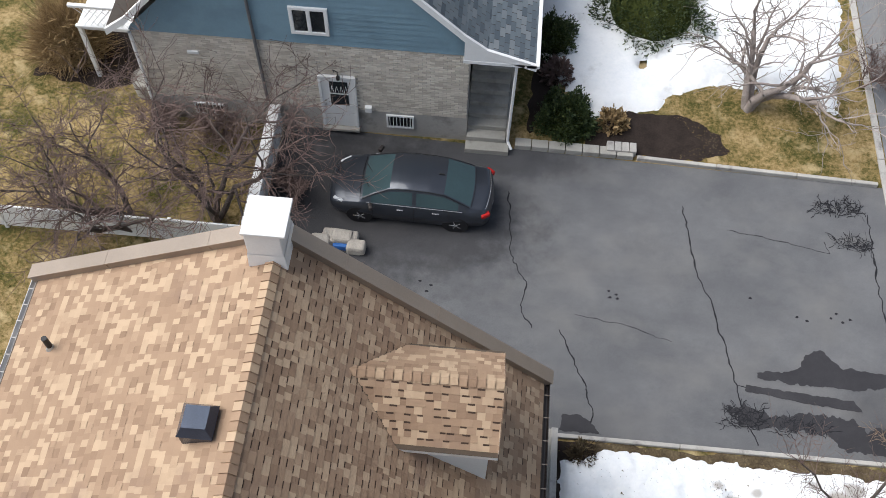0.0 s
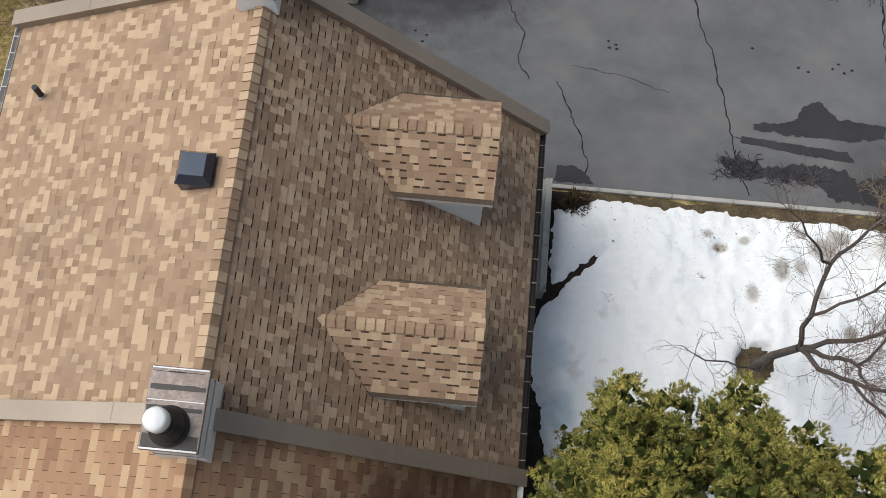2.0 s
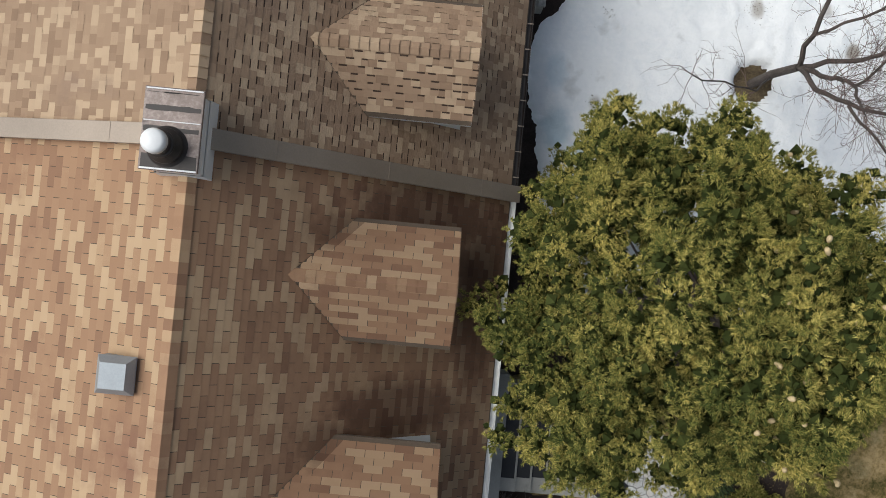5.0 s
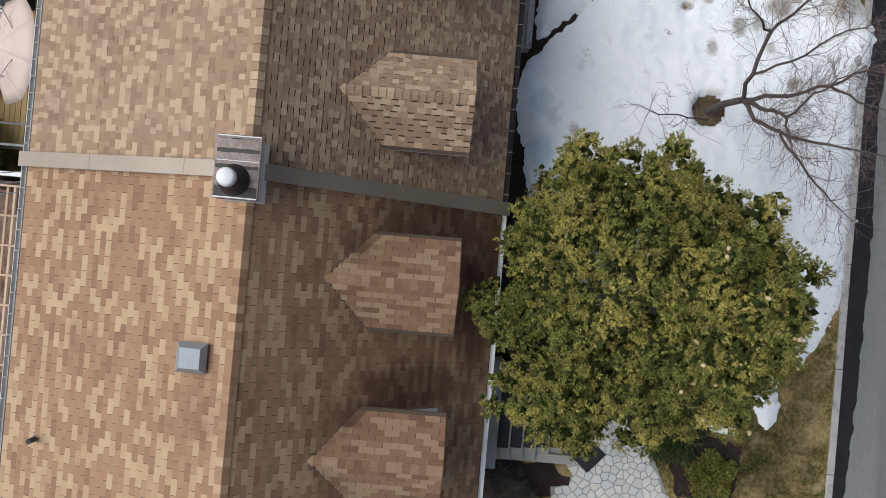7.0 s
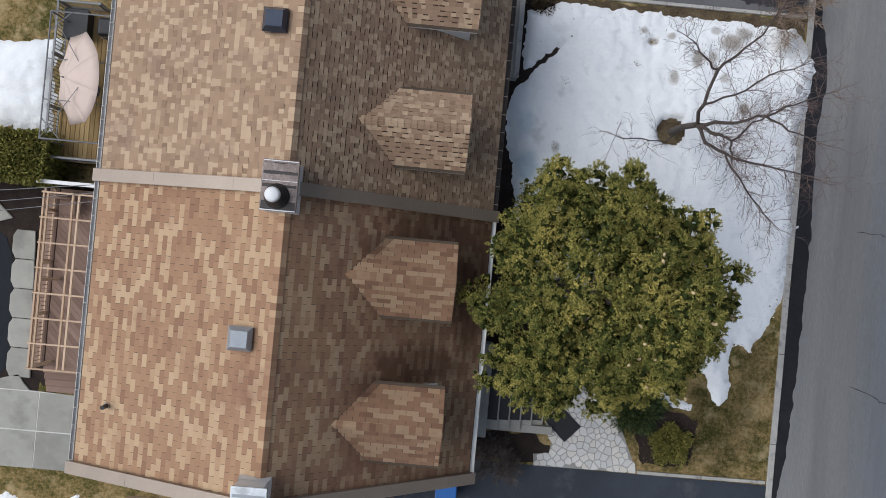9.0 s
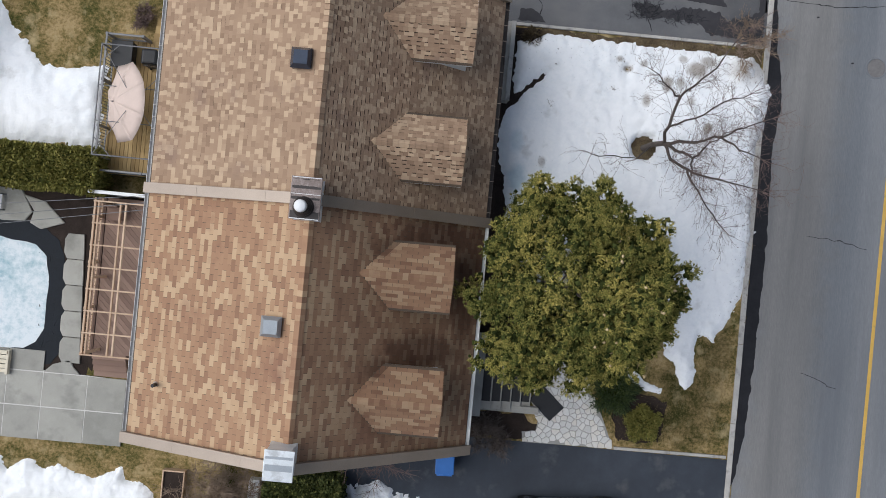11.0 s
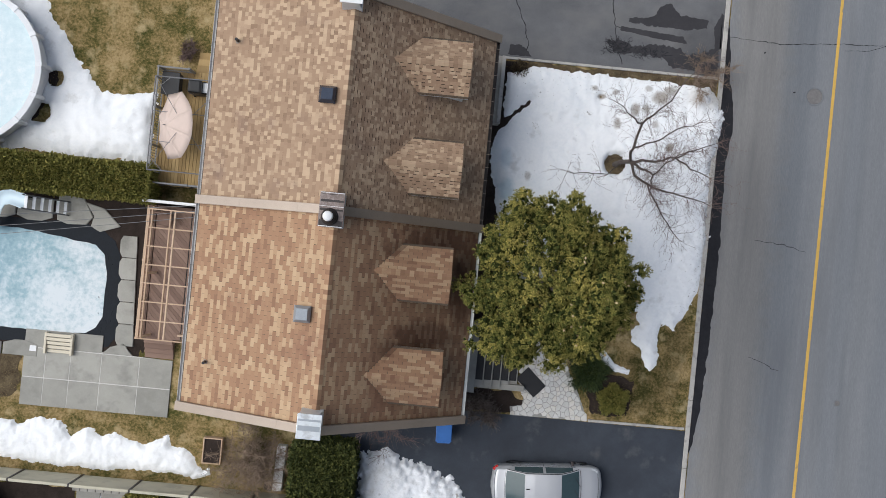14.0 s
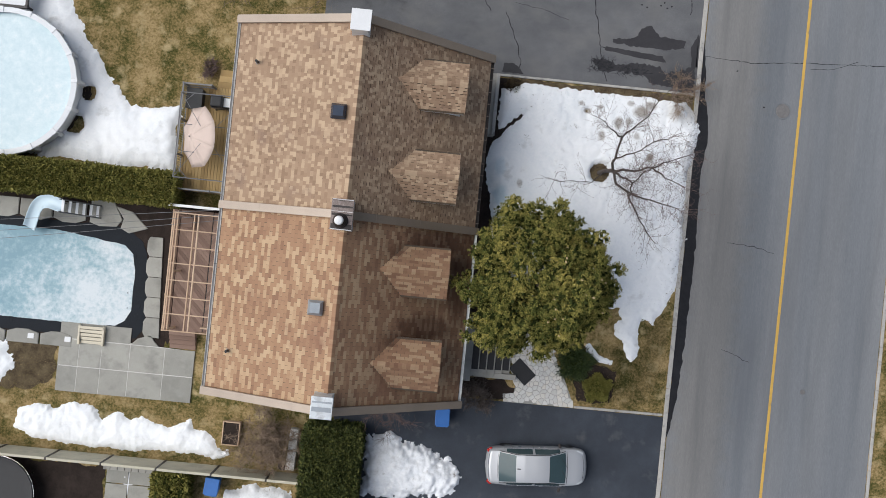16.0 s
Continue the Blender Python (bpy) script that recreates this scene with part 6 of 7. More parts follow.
part("soil", Shape().box(-.35, .35, -.5, .5, .05, .33), SOIL, pb)
ww = thing("low_wall", "low white masonry wall beside the hedge", "wall", (0, 0, 0))
part("wall", Shape().rbox(-1.95, -1.55, -12.1, -10.2, 0, .5, .03, pose(0, 0, 0, 0, 0, -1.5)), CAP_WHITE, ww)
trm = thing("trampoline", "round black trampoline beyond the fence", "trampoline", (-15.2, -14.3, 0))
part("mat", Shape().lathe([(0, .8), (1.45, .82)], (0, 0), 36), BLACK, trm)
part("pad", Shape().lathe([(1.45, .85), (1.7, .87), (1.72, .82), (1.45, .8)], (0, 0), 36), BLACK, trm, "black spring pad")
part("frame", Shape().lathe([(1.7, .8), (1.74, .8), (1.74, .74), (1.7, .74)], (0, 0), 36), CHROME, trm)
for k in range(4):
    a = k * 1.57 + .6
    part("leg", Shape().tube((1.6 * math.cos(a), 1.6 * math.sin(a), 0), (1.7 * math.cos(a), 1.7 * math.sin(a), .75), .03, .03, 8), CHROME, trm)
pv = thing("paved_strip", "grey concrete slabs beyond the fence", "paving", kind="structure")
for k in range(2):
    for j in range(2):
        part("slab", Shape().plate([(-10.5 + 1.05 * k, -14.4 + .9 * j), (-9.5 + 1.05 * k, -14.4 + .9 * j), (-9.5 + 1.05 * k, -13.54 + .9 * j), (-10.5 + 1.05 * k, -13.54 + .9 * j)], 0, .06, .01), SLAB, pv)
for k in range(7):
    part("block", Shape().rbox(-10.6 + .33 * k, -10.29 + .33 * k, -12.85, -12.6, 0, .35, .015), CONCRETE, pv)


pot = thing("plant_pot", "dark empty plant pot beside the garden fence", "pot", (-2.42, -11.9, 0))
part("pot", Shape().lathe([(0, .05), (.13, .05), (.17, .3), (.22, .32), (.22, .28), (.16, 0), (0, 0)], (0, 0), 20), DARK_METAL, pot)
part("soil", Shape().lathe([(0, .26), (.165, .25)], (0, 0), 20), SOIL, pot)


def wheelie_bin(x, y, mat, lab, turn=0):
    b = thing("recycling_bin", lab, "bin", (x, y, 0))
    b.rotation_euler = (0, 0, radians(turn))
    s = Shape()
    lo = [(-.24, -.3), (.24, -.3), (.24, .3), (-.24, .3)]
    hi = [(-.3, -.36), (.3, -.36), (.3, .36), (-.3, .36)]
    s.add([(p, q, .05) for p, q in lo] + [(p, q, .98) for p, q in hi], [(3, 2, 1, 0), (0, 1, 5, 4), (1, 2, 6, 5), (2, 3, 7, 6), (3, 0, 4, 7), (4, 5, 6, 7)])
    part("body", s, mat, b)
    part("lid", Shape().rbox(-.33, .33, -.4, .38, .98, 1.05, .03), mat, b)
    part("handle", Shape().rbox(-.27, .27, -.46, -.38, .94, .98, .012), mat, b)
    for q in (-.22, .22):
        part("wheel", Shape().tube((q, .3, .1), (q + .05, .3, .1), .1, .1, 16), RUBBER, b)


wheelie_bin(4.68, -8.85, BLUE, "blue wheeled recycling bin beside the house wall", 2)
wheelie_bin(-5.45, -13.0, BLUE, "blue wheeled bin beyond the garden fence", -5)

# overhead service wires to the house
wr = thing("service_wires", "thin overhead wires running to the rear wall", "wires", (0, 0, 0))
for k, (a, b) in enumerate((((-20, -3.2, 4.6), (-5.1, -.75, 5.6)), ((-20, -3.6, 4.4), (-5.1, -.95, 5.4)), ((-20, -2.6, 4.9), (-5.1, -.55, 5.7)))):
    a, b = Vector(a), Vector(b)
    part("wire", Shape().path([a.lerp(b, i / 12) - Vector((0, 0, .5 * math.sin(math.pi * i / 12))) for i in range(13)], .011, 5), RAIL, wr)


# ---- plants ----
SHOOT_V = [(0, 0, 0), (.16, 0, .45), (0, .16, .45), (-.16, 0, .45), (0, -.16, .45), (0, 0, 1)]
SHOOT_F = [(0, 2, 1), (0, 3, 2), (0, 4, 3), (0, 1, 4), (1, 2, 5), (2, 3, 5), (3, 4, 5), (4, 1, 5)]
SPRAY_V = [(0, 0, 0), (.3, .05, .4), (.12, -.04, 1), (-.12, .04, 1), (-.3, -.05, .4)]
SPRAY_F = [(0, 1, 2), (0, 2, 3), (0, 3, 4)]


def crown_mesh(name, centres, dirs, per, spread, size, rng, tv=SHOOT_V, tf=SHOOT_F, fan=0.8, slim=1.0):
    """Clumps of shoots round centres, opening along dirs."""
    n = len(centres)
    c = np.repeat(centres, per, 0) + rng.normal(size=(n * per, 3)) * spread
    d = np.repeat(dirs, per, 0) + rng.normal(size=(n * per, 3)) * fan
    sz = size * rng.uniform(.6, 1.3, n * per)
    return scatter(name, tv, tf, turns(d, sz, rng, sz * slim), c)


def sprig_template(rng):
    """A small tuft of needles along z, one unit long, grown together at its core."""
    v = [(0, 0, .75), (.12, 0, 0), (-.06, .104, 0), (-.06, -.104, 0)]
    f = [(1, 2, 0), (2, 3, 0), (3, 1, 0)]
    for k in range(9):
        p, q = 1 + k % 3, 1 + (k + 1) % 3
        a, r, z = k * 2.4, rng.uniform(.35, .6), rng.uniform(.45, 1.15)
        mid = len(v)
        v += [(.1 * math.cos(a) - .055 * math.sin(a), .1 * math.sin(a) + .055 * math.cos(a), z * .3), (.1 * math.cos(a) + .055 * math.sin(a), .1 * math.sin(a) - .055 * math.cos(a), z * .3), (r * math.cos(a), r * math.sin(a), z)]
        f += [(mid, mid + 1, mid + 2)]
    return v, f


def spruce(x0, y0):
    """Boughs in a rising spiral, each a fan of branchlets set with stars of short blunt shoots."""
    t = thing("spruce_tree", "broad olive-green spruce with pale cones in the front garden", "tree", (x0, y0, 0))
    rng, lift = np.random.RandomState(7), np.random.RandomState(3)
    zs = [0.4, 1.5, 4.0, 7.0, 9.5, 11.5, 12.6]
    rr = [2.3, 2.75, 3.05, 3.15, 2.75, 1.75, 0.4]
    top = np.array([.45, -.3, 12.4])
    part("trunk", Shape().tube((0, 0, 0), tuple(top * .5), .24, .16, 12).tube(tuple(top * .5), tuple(top * .88), .16, .04, 10), BARK, t)
    sprigs, axes, lens, hearts = [], [], [], []
    up = np.array([0, 0, 1.0])
    count = 140
    for k in range(count):
        u = (k + .5) / count
        z = 12.2 - 5.6 * (u / .62) ** .8 if u < .62 else 6.6 - 5.4 * (u - .62) / .38
        az = k * 2.39996 + rng.uniform(-.25, .25)
        r1 = np.interp(z, zs, rr) * rng.uniform(.8, 1.1) * (1 + .05 * math.sin(3 * az + 1) + .04 * math.sin(7 * az)) * (1 - .17 * max(0, -math.sin(az)) - .1 * max(0, math.cos(az)) + .14 * max(0, math.sin(az)) + .28 * max(0, math.cos(az - 3.5)) ** 3)
        if math.cos(az) > .6:
            r1 = min(r1, 2.55)
        if math.cos(az) < 0:
            r1 = min(r1, (2.4 if z < 5.2 else 3.95 if math.cos(az - 3.5) > .9 else 3.2) / max(.2, -math.cos(az)))
        a = np.array([math.cos(az), math.sin(az), 0])
        side = np.array([-a[1], a[0], 0])
        hub2 = top * (z / 12.4)
        rise = rng.uniform(.0, .25)
        hub2 = hub2 + up * (.38 * lift.choice((-1.3, -.5, .3, 1.0)) * min(1, r1 / 1.6))
        on = lambda q: hub2 + a * (r1 * q) + up * (r1 * (rise * q - .2 * q * q) + .2)
        if k % 3 == 0 and z < 9:
            part("limb", Shape().tube(tuple(hub2), tuple(on(.5) - up * .3), .045, .015, 5, False), BARK, t)
        clumps = [(r1 - .25, 0, 1.0)]
        if k < 24:
            clumps.append((r1 * .3, rng.uniform(-.1, .1), 1.0))
        if r1 > .7:
            clumps += [(r1 - .62, .36, .9), (r1 - .66, -.36, .9)]
        if r1 > 1.2:
            clumps += [(r1 - .95, rng.uniform(-.12, .12), .95), (r1 - 1.45, rng.uniform(-.3, .3), .95)]
        for dist, off, grow in clumps:
            c = on(dist / r1) + side * (off + rng.normal() * .08) + up * (rng.normal() * .2 - .12 * (r1 - .2 - dist))
            ra = grow * rng.uniform(.21, .34)
            hearts.append((*c, ra))
            nf = int(260 * ra * ra) + 3
            fh = rng.normal(size=(nf, 3)) * .7 + up * .5 + a * .3
            fh /= np.linalg.norm(fh, axis=1, keepdims=True)
            fl = rng.uniform(.12, .2, nf)
            per = 8 if z > 4.5 else 5
            fh2, q = np.repeat(fh, per, 0), rng.uniform(.1, 1.0, nf * per)
            h = rng.normal(size=fh2.shape)
            h -= fh2 * np.sum(h * fh2, axis=1, keepdims=True)
            h /= np.linalg.norm(h, axis=1, keepdims=True)
            sprigs.append(c + fh2 * (ra * .55 + np.repeat(fl, per) * q)[:, None] + h * (.03 * np.sqrt(1.15 - q))[:, None])
            axes.append(fh2 * (.35 + q * .9)[:, None] + h * (1.15 - q)[:, None] + up * .15)
            lens.append(rng.uniform(.06, .095, nf * per))
    sprigs, axes, lens = np.concatenate(sprigs), np.concatenate(axes), np.concatenate(lens)
    tv, tf = sprig_template(rng)
    part("crown", scatter("crown", tv, tf, turns(axes, lens, rng, lens * rng.uniform(.9, 1.3, len(lens))), sprigs), SPRUCE, t, kind="stuff")
    hearts = np.array(hearts)
    lump = [(1, 0, 0), (-1, 0, 0), (0, 1, 0), (0, -1, 0), (0, 0, 1), (0, 0, -1)]
    lump_f = [(0, 2, 4), (2, 1, 4), (1, 3, 4), (3, 0, 4), (2, 0, 5), (1, 2, 5), (3, 1, 5), (0, 3, 5)]
    # filler lumps that close the gaps; their depth shade is in the colour
    part("inner_foliage", crown_mesh("inner_foliage", hearts[:, :3] - up * .1, np.tile(up, (len(hearts), 1)), 16, .1, .085, rng, lump, lump_f, .9, 1.0), INNER, t, "inner needles painted dark for shade", kind="stuff")
    stars = sprigs
    cone = Shape().lathe([(0, .06), (.025, .052), (.034, .02), (.031, -.015), (.015, -.055), (0, -.06)], (0, 0), 8).mesh("cone", True)
    cone.materials.append(CONE)
    high = stars[(stars[:, 2] > 9.6) & (stars[:, 0] > -.2)]
    for p in high[rng.choice(len(high), 56, False)]:
        ob = part("cone", cone, None, t)
        ob.matrix_local = Matrix.Translation(Vector(p) + Vector((0, 0, .07))) @ pose(0, 0, 0, rng.uniform(-40, 40), rng.uniform(-40, 40), 0)


spruce(7.8, -2.2)


def bare_tree(name, label, at, seed, height, stems, lean, trunk_r, spread, levels=4, mat=BARK, twig=TWIG, twigs=5, droop=0.0, split=3):
    """A leafless tree: stems, limbs and twigs grown from the base."""
    r = random.Random(seed)
    t = thing(name, label, "tree" if trunk_r > .04 else "shrub", at)
    wood, fine = Shape(), Shape()

    def grow(p, d, ln, rad, level):
        rad = max(rad, .0075)
        n = 6 if level < 2 else 4
        for k in range(n):
            q = p + d * (ln / n)
            r1 = rad * (1 - .11)
            (wood if level < levels - 1 else fine).tube(p, q, rad, r1, 8 if level == 0 else 6 if level < 2 else 4 if level < levels - 1 else 3, False)
            p, rad = q, r1
            d = (d + Vector((r.gauss(0, .24), r.gauss(0, .24), r.gauss(0, .17) + .04 - droop * level * .05))).normalized()
            if level < levels and (k >= 1 or level > 0):
                for j in range(twigs if level == levels - 1 else (1 if r.random() < .8 else 0)):
                    side = Vector((r.gauss(0, 1), r.gauss(0, 1), r.gauss(0, .5))).normalized()
                    nd = (d * .75 + side * spread).normalized()
                    grow(p, nd, ln * (r.uniform(.5, .8) if level < levels - 1 else r.uniform(.25, .6)), rad * .62, level + 1)
        if level < levels:
            for j in range(split - 1):
                side = Vector((r.gauss(0, 1), r.gauss(0, 1), r.gauss(0, .4))).normalized()
                grow(p, (d + side * spread * .7).normalized(), ln * r.uniform(.6, .85), rad * .7, level + 1)

    for k in range(stems):
        a = 2 * math.pi * k / stems + r.uniform(-.4, .4)
        d = Vector((lean[0] + .45 * spread * math.cos(a) * (stems > 1), lean[1] + .45 * spread * math.sin(a) * (stems > 1), 1)).normalized()
        grow(Vector((.06 * math.cos(a) * (stems > 1), .06 * math.sin(a) * (stems > 1), 0)), d, height * .36, trunk_r, 0)
    part("trunk", wood, mat, t, smooth=True)
    part("crown", fine, twig, t, kind="stuff")
    return t


def crooked(sh, pts, r0, r1, n=7):
    """A bent limb that tapers through pts."""
    m = len(pts) - 1
    for k in range(m):
        sh.tube(pts[k], pts[k + 1], r0 + (r1 - r0) * k / m, r0 + (r1 - r0) * (k + 1) / m, n, False)


def street_tree(at):
    """A leaning trunk that forks into crooked limbs, with fine twigs along each."""
    t = thing("bare_tree", "small leafless crooked tree standing in a melted snow hole", "tree", at)
    r = random.Random(5)
    part("trunk", (lambda s: (crooked(s, [(0, 0, 0), (.06, 0, 1.2), (0.15, -0.11, 2.6)], .11, .085, 10), s)[1])(Shape()), BARK, t)
    limbs = (
        ((0.15, -0.11, 2.6), (0.0, 0.32, 3.59), (0.08, 1.14, 4.58), (0.39, 1.47, 5.07), (0.72, 1.92, 5.9), (1.34, 2.84, 6.89)),
        ((0.15, -0.11, 2.6), (0.6, -0.11, 3.42), (0.97, -0.16, 4.25), (1.34, -0.06, 4.91), (1.84, 0.17, 5.73), (2.41, 0.41, 6.56)),
        ((0.15, -0.11, 2.6), (0.4, -0.39, 3.26), (0.67, -0.53, 3.76), (0.8, -0.69, 3.92), (1.07, -0.26, 4.75), (1.45, 0.03, 5.73)),
        ((0.15, -0.11, 2.6), (0.19, -0.72, 3.59), (0.58, -1.16, 4.25), (1.15, -1.41, 4.91), (1.76, -1.52, 5.57), (2.34, -1.85, 6.4)),
        ((0.58, -1.16, 4.25), (0.67, -1.71, 4.91), (0.93, -2.41, 5.73), (1.18, -2.99, 6.56)),
        ((0.1, 0.0, 1.0), (-0.72, -0.72, 2.77), (-1.77, -0.86, 3.92), (-2.59, -0.99, 4.75)),
        ((0.8, -0.69, 3.92), (0.65, -1.12, 4.58), (0.43, -1.54, 5.41)),
        ((0.08, 1.14, 4.58), (-0.51, 1.25, 5.24), (-1.24, 1.58, 6.06)),
        ((0.0, 0.32, 3.59), (0.61, 0.52, 4.42), (1.2, 0.95, 5.41), (1.79, 1.09, 6.23)),
        ((1.34, -0.06, 4.91), (1.85, -0.49, 5.57), (2.37, -0.8, 6.06)),
    )
    twigs = Shape()

    def shoot(p, d, ln, rad, level):
        for k in range(4):
            q = p + d * (ln / 4)
            twigs.tube(p, q, rad, rad * .8, 4 if level == 0 else 3, False)
            p, rad = q, rad * .8
            d = (d + Vector((r.gauss(0, .16), r.gauss(0, .16), r.gauss(.03, .1)))).normalized()
            if level < 2 and r.random() < (.8, .55)[level]:
                s2 = Vector((r.gauss(0, 1), r.gauss(0, 1), r.gauss(0, .4))).normalized()
                shoot(p, (d + s2 * .8).normalized(), ln * r.uniform(.35, .7), max(rad * .7, .0045), level + 1)

    for k, line3 in enumerate(limbs):
        pts = [Vector(line3[0])]
        for a, b in zip(line3, line3[1:]):
            for f in (.33, .67, 1):
                pts.append(Vector(a).lerp(Vector(b), f) + Vector((r.gauss(0, .025), r.gauss(0, .025), r.gauss(0, .03))))
        s = Shape()
        crooked(s, pts, .06 if k < 4 else .035 if k != 5 else .022, .013)
        part("limb", s, BARK, t, smooth=True)
        for p, q in list(zip(pts, pts[1:]))[2:]:
            d = (q - p).normalized()
            for j in range(4 if k != 5 else 2):
                s2 = Vector((r.gauss(0, 1), r.gauss(0, 1), r.gauss(0.1, .4))).normalized()
                shoot(q, (d * .7 + s2 * .9).normalized(), r.uniform(.35, 1.1), .0075, 0)
        shoot(pts[-1], d, 1.0, .012, 0)
    part("crown", twigs, TWIG, t, kind="stuff")


street_tree((10.87, 3.06, 0))
bare_tree("bare_tree", "leafless spreading tree with thick grey limbs on the neighbouring lawn", (11.3, 18.25, 0), 17, 6.8, 4, (.25, .45), .14, 1.0, 3, PALE_BARK, PALE_BARK, 1, .05, 2)
bare_tree("bare_shrub", "tall leafless shrub tree with crooked grey limbs beside the white fence", (-3.9, 12.6, 0), 9, 8.4, 4, (.1, .4), .095, 1.1, 3, BARK, TWIG, 4, .25, 2)
bare_tree("bare_shrub", "leafless shrub tree leaning low over the white fence", (-5.75, 12.0, 0), 12, 7.4, 4, (-1.0, .2), .1, 1.1, 3, BARK, TWIG, 4, .15, 2)
bare_tree("bare_shrub", "leafless straw-coloured shrub at the driveway corner", (14.0, 7.0, 0), 15, 2.6, 4, (.1, .1), .022, .8, 2, TWIG, BROWN_TWIG, 4, 0, 3)
bare_tree("bare_shrub", "leafless twiggy shrub near the street corner", (14.9, 19.5, 0), 18, 2.4, 4, (0, 0), .02, .8, 2, TWIG, TWIG, 4, 0, 3)
bare_tree("bare_shrub", "dense brown leafless shrub in the back garden", (-3.1, -10.8, 0), 21, 3.6, 12, (0, 0), .026, 1.6, 2, BROWN_TWIG, BROWN_TWIG, 7, .3, 3)
bare_tree("bare_shrub", "dark leafless shrub in the front bed", (6.3, -7.75, 0), 24, 1.9, 8, (0, 0), .016, 1.0, 2, BARK, BARK, 6, 0, 3)
bare_tree("bare_shrub", "reddish leafless climber against the gable wall", (1.9, -8.45, 0), 27, 3.6, 4, (.3, 0), .02, .8, 2, TWIG, TWIG, 5, 0, 3)
bare_tree("bare_shrub", "brown leafless shrub at the foot of the brick wall", (-4.4, 15.5, 0), 30, 1.7, 8, (0, 0), .016, 1.0, 2, TWIG, TWIG, 5, 0, 3)
bare_tree("bare_shrub", "brown leafless shrub at the house corner", (-6.2, 15.6, 0), 33, 1.5, 8, (0, 0), .016, 1.0, 2, TWIG, TWIG, 5, 0, 3)
bare_tree("bare_shrub", "dark leafless shrub beside the deck steps", (-7.6, 6.0, 0), 36, 1.0, 8, (0, 0), .012, 1.0, 2, BARK, TWIG, 5, 0, 3)
bare_tree("bare_shrub", "brown leafless shrub beside the white wall", (-1.9, 13.6, 0), 39, 1.4, 7, (0, 0), .014, 1.0, 2, TWIG, TWIG, 5, 0, 3)


def hedge(name, label, x0, x1, y0, y1, h, seed, density=150, mat=CEDAR, size=.12):
    """A clipped cedar hedge: foliage sprays over an uneven box."""
    rng = np.random.RandomState(seed)
    t = thing(name, label, "hedge", ((x0 + x1) / 2, (y0 + y1) / 2, 0))
    w, d = (x1 - x0) / 2, (y1 - y0) / 2
    pts, dirs = [], []
    for area, mk in ((4 * w * d * 1.3, "top"), (4 * w * h, "y"), (4 * d * h, "x")):
        n = int(area * density)
        a, b = rng.uniform(-1, 1, n), rng.uniform(0, 1, n)
        if mk == "top":
            p = np.stack([a * w, (b * 2 - 1) * d, np.full(n, h)], 1)
            nn = np.array([0, 0, 1.0])
            edge = np.minimum(w - np.abs(p[:, 0]), d - np.abs(p[:, 1]))
            p[:, 2] -= .25 * np.exp(-edge / .15)
        elif mk == "y":
            s = np.where(rng.uniform(size=n) < .5, -1, 1)
            p = np.stack([a * w, s * d, b * h], 1)
            nn = np.stack([0 * s, s, 0 * s + .5], 1)
        else:
            s = np.where(rng.uniform(size=n) < .5, -1, 1)
            p = np.stack([s * w, a * d, b * h], 1)
            nn = np.stack([s, 0 * s, 0 * s + .5], 1)
        o = bumps(p[:, 0] + p[:, 2], p[:, 1] + p[:, 2], .5, seed)
        p = p + nn * (o * .12)[:, None]
        pts.append(p)
        dirs.append(np.broadcast_to(nn, p.shape))
    pts, dirs = np.concatenate(pts), np.concatenate(dirs)
    part("foliage", crown_mesh("foliage", pts, dirs, 3, .04, size, rng, SPRAY_V, SPRAY_F, .7), mat, t, kind="stuff")
    part("core", Shape().rbox(-w + .08, w - .08, -d + .08, d - .08, 0, h - .1, .08), INNER, t, "inner foliage painted dark for shade")
    return t


hedge("cedar_hedge", "clipped olive-green cedar hedge between the back gardens", -20.5, -8.3, -.42, .88, 2.0, 5, 300, CEDAR, .1)
hedge("cedar_hedge", "dark green cedar hedge beside the driveway", -1.35, 1.05, -16.0, -9.75, 2.0, 6, 260, CEDAR_DARK, .12)
hedge("cedar_shrub", "square clipped cedar beyond the garden fence", -8.0, -6.55, -13.9, -12.6, 1.5, 8)


def bush(name, label, at, r, h, seed, mat, size=.12, n=900, slim=1.0, tv=SPRAY_V, tf=SPRAY_F):
    rng = np.random.RandomState(seed)
    t = thing(name, label, "shrub", at)
    d = rng.normal(size=(n, 3))
    d[:, 2] = np.abs(d[:, 2])
    d /= np.linalg.norm(d, axis=1, keepdims=True)
    rad = rng.uniform(.55, 1.0, n) ** .4 * (1 + .18 * np.sin(5 * np.arctan2(d[:, 1], d[:, 0]) + seed) + .1 * rng.normal(size=n))
    p = d * rad[:, None] * [r, r, h]
    part("foliage", crown_mesh("foliage", p, d + [0, 0, .3], 4, size * .4, size, rng, tv, tf, .6, slim), mat, t, kind="stuff")
    if mat in (SHRUB, CEDAR):
        dome = Shape().lathe([(0, h * .8), (r * .3, h * .77), (r * .55, h * .62), (r * .72, h * .38), (r * .78, h * .1), (r * .7, 0)], (0, 0), 18)
        part("inner_foliage", dome, INNER, t, "inner foliage painted dark for shade", smooth=True)
    st = Shape()
    for k in range(9):
        st.tube((0, 0, 0), tuple(d[k] * [r, r, h] * .7), .025, .01, 5, False)
    part("stems", st, BARK, t)


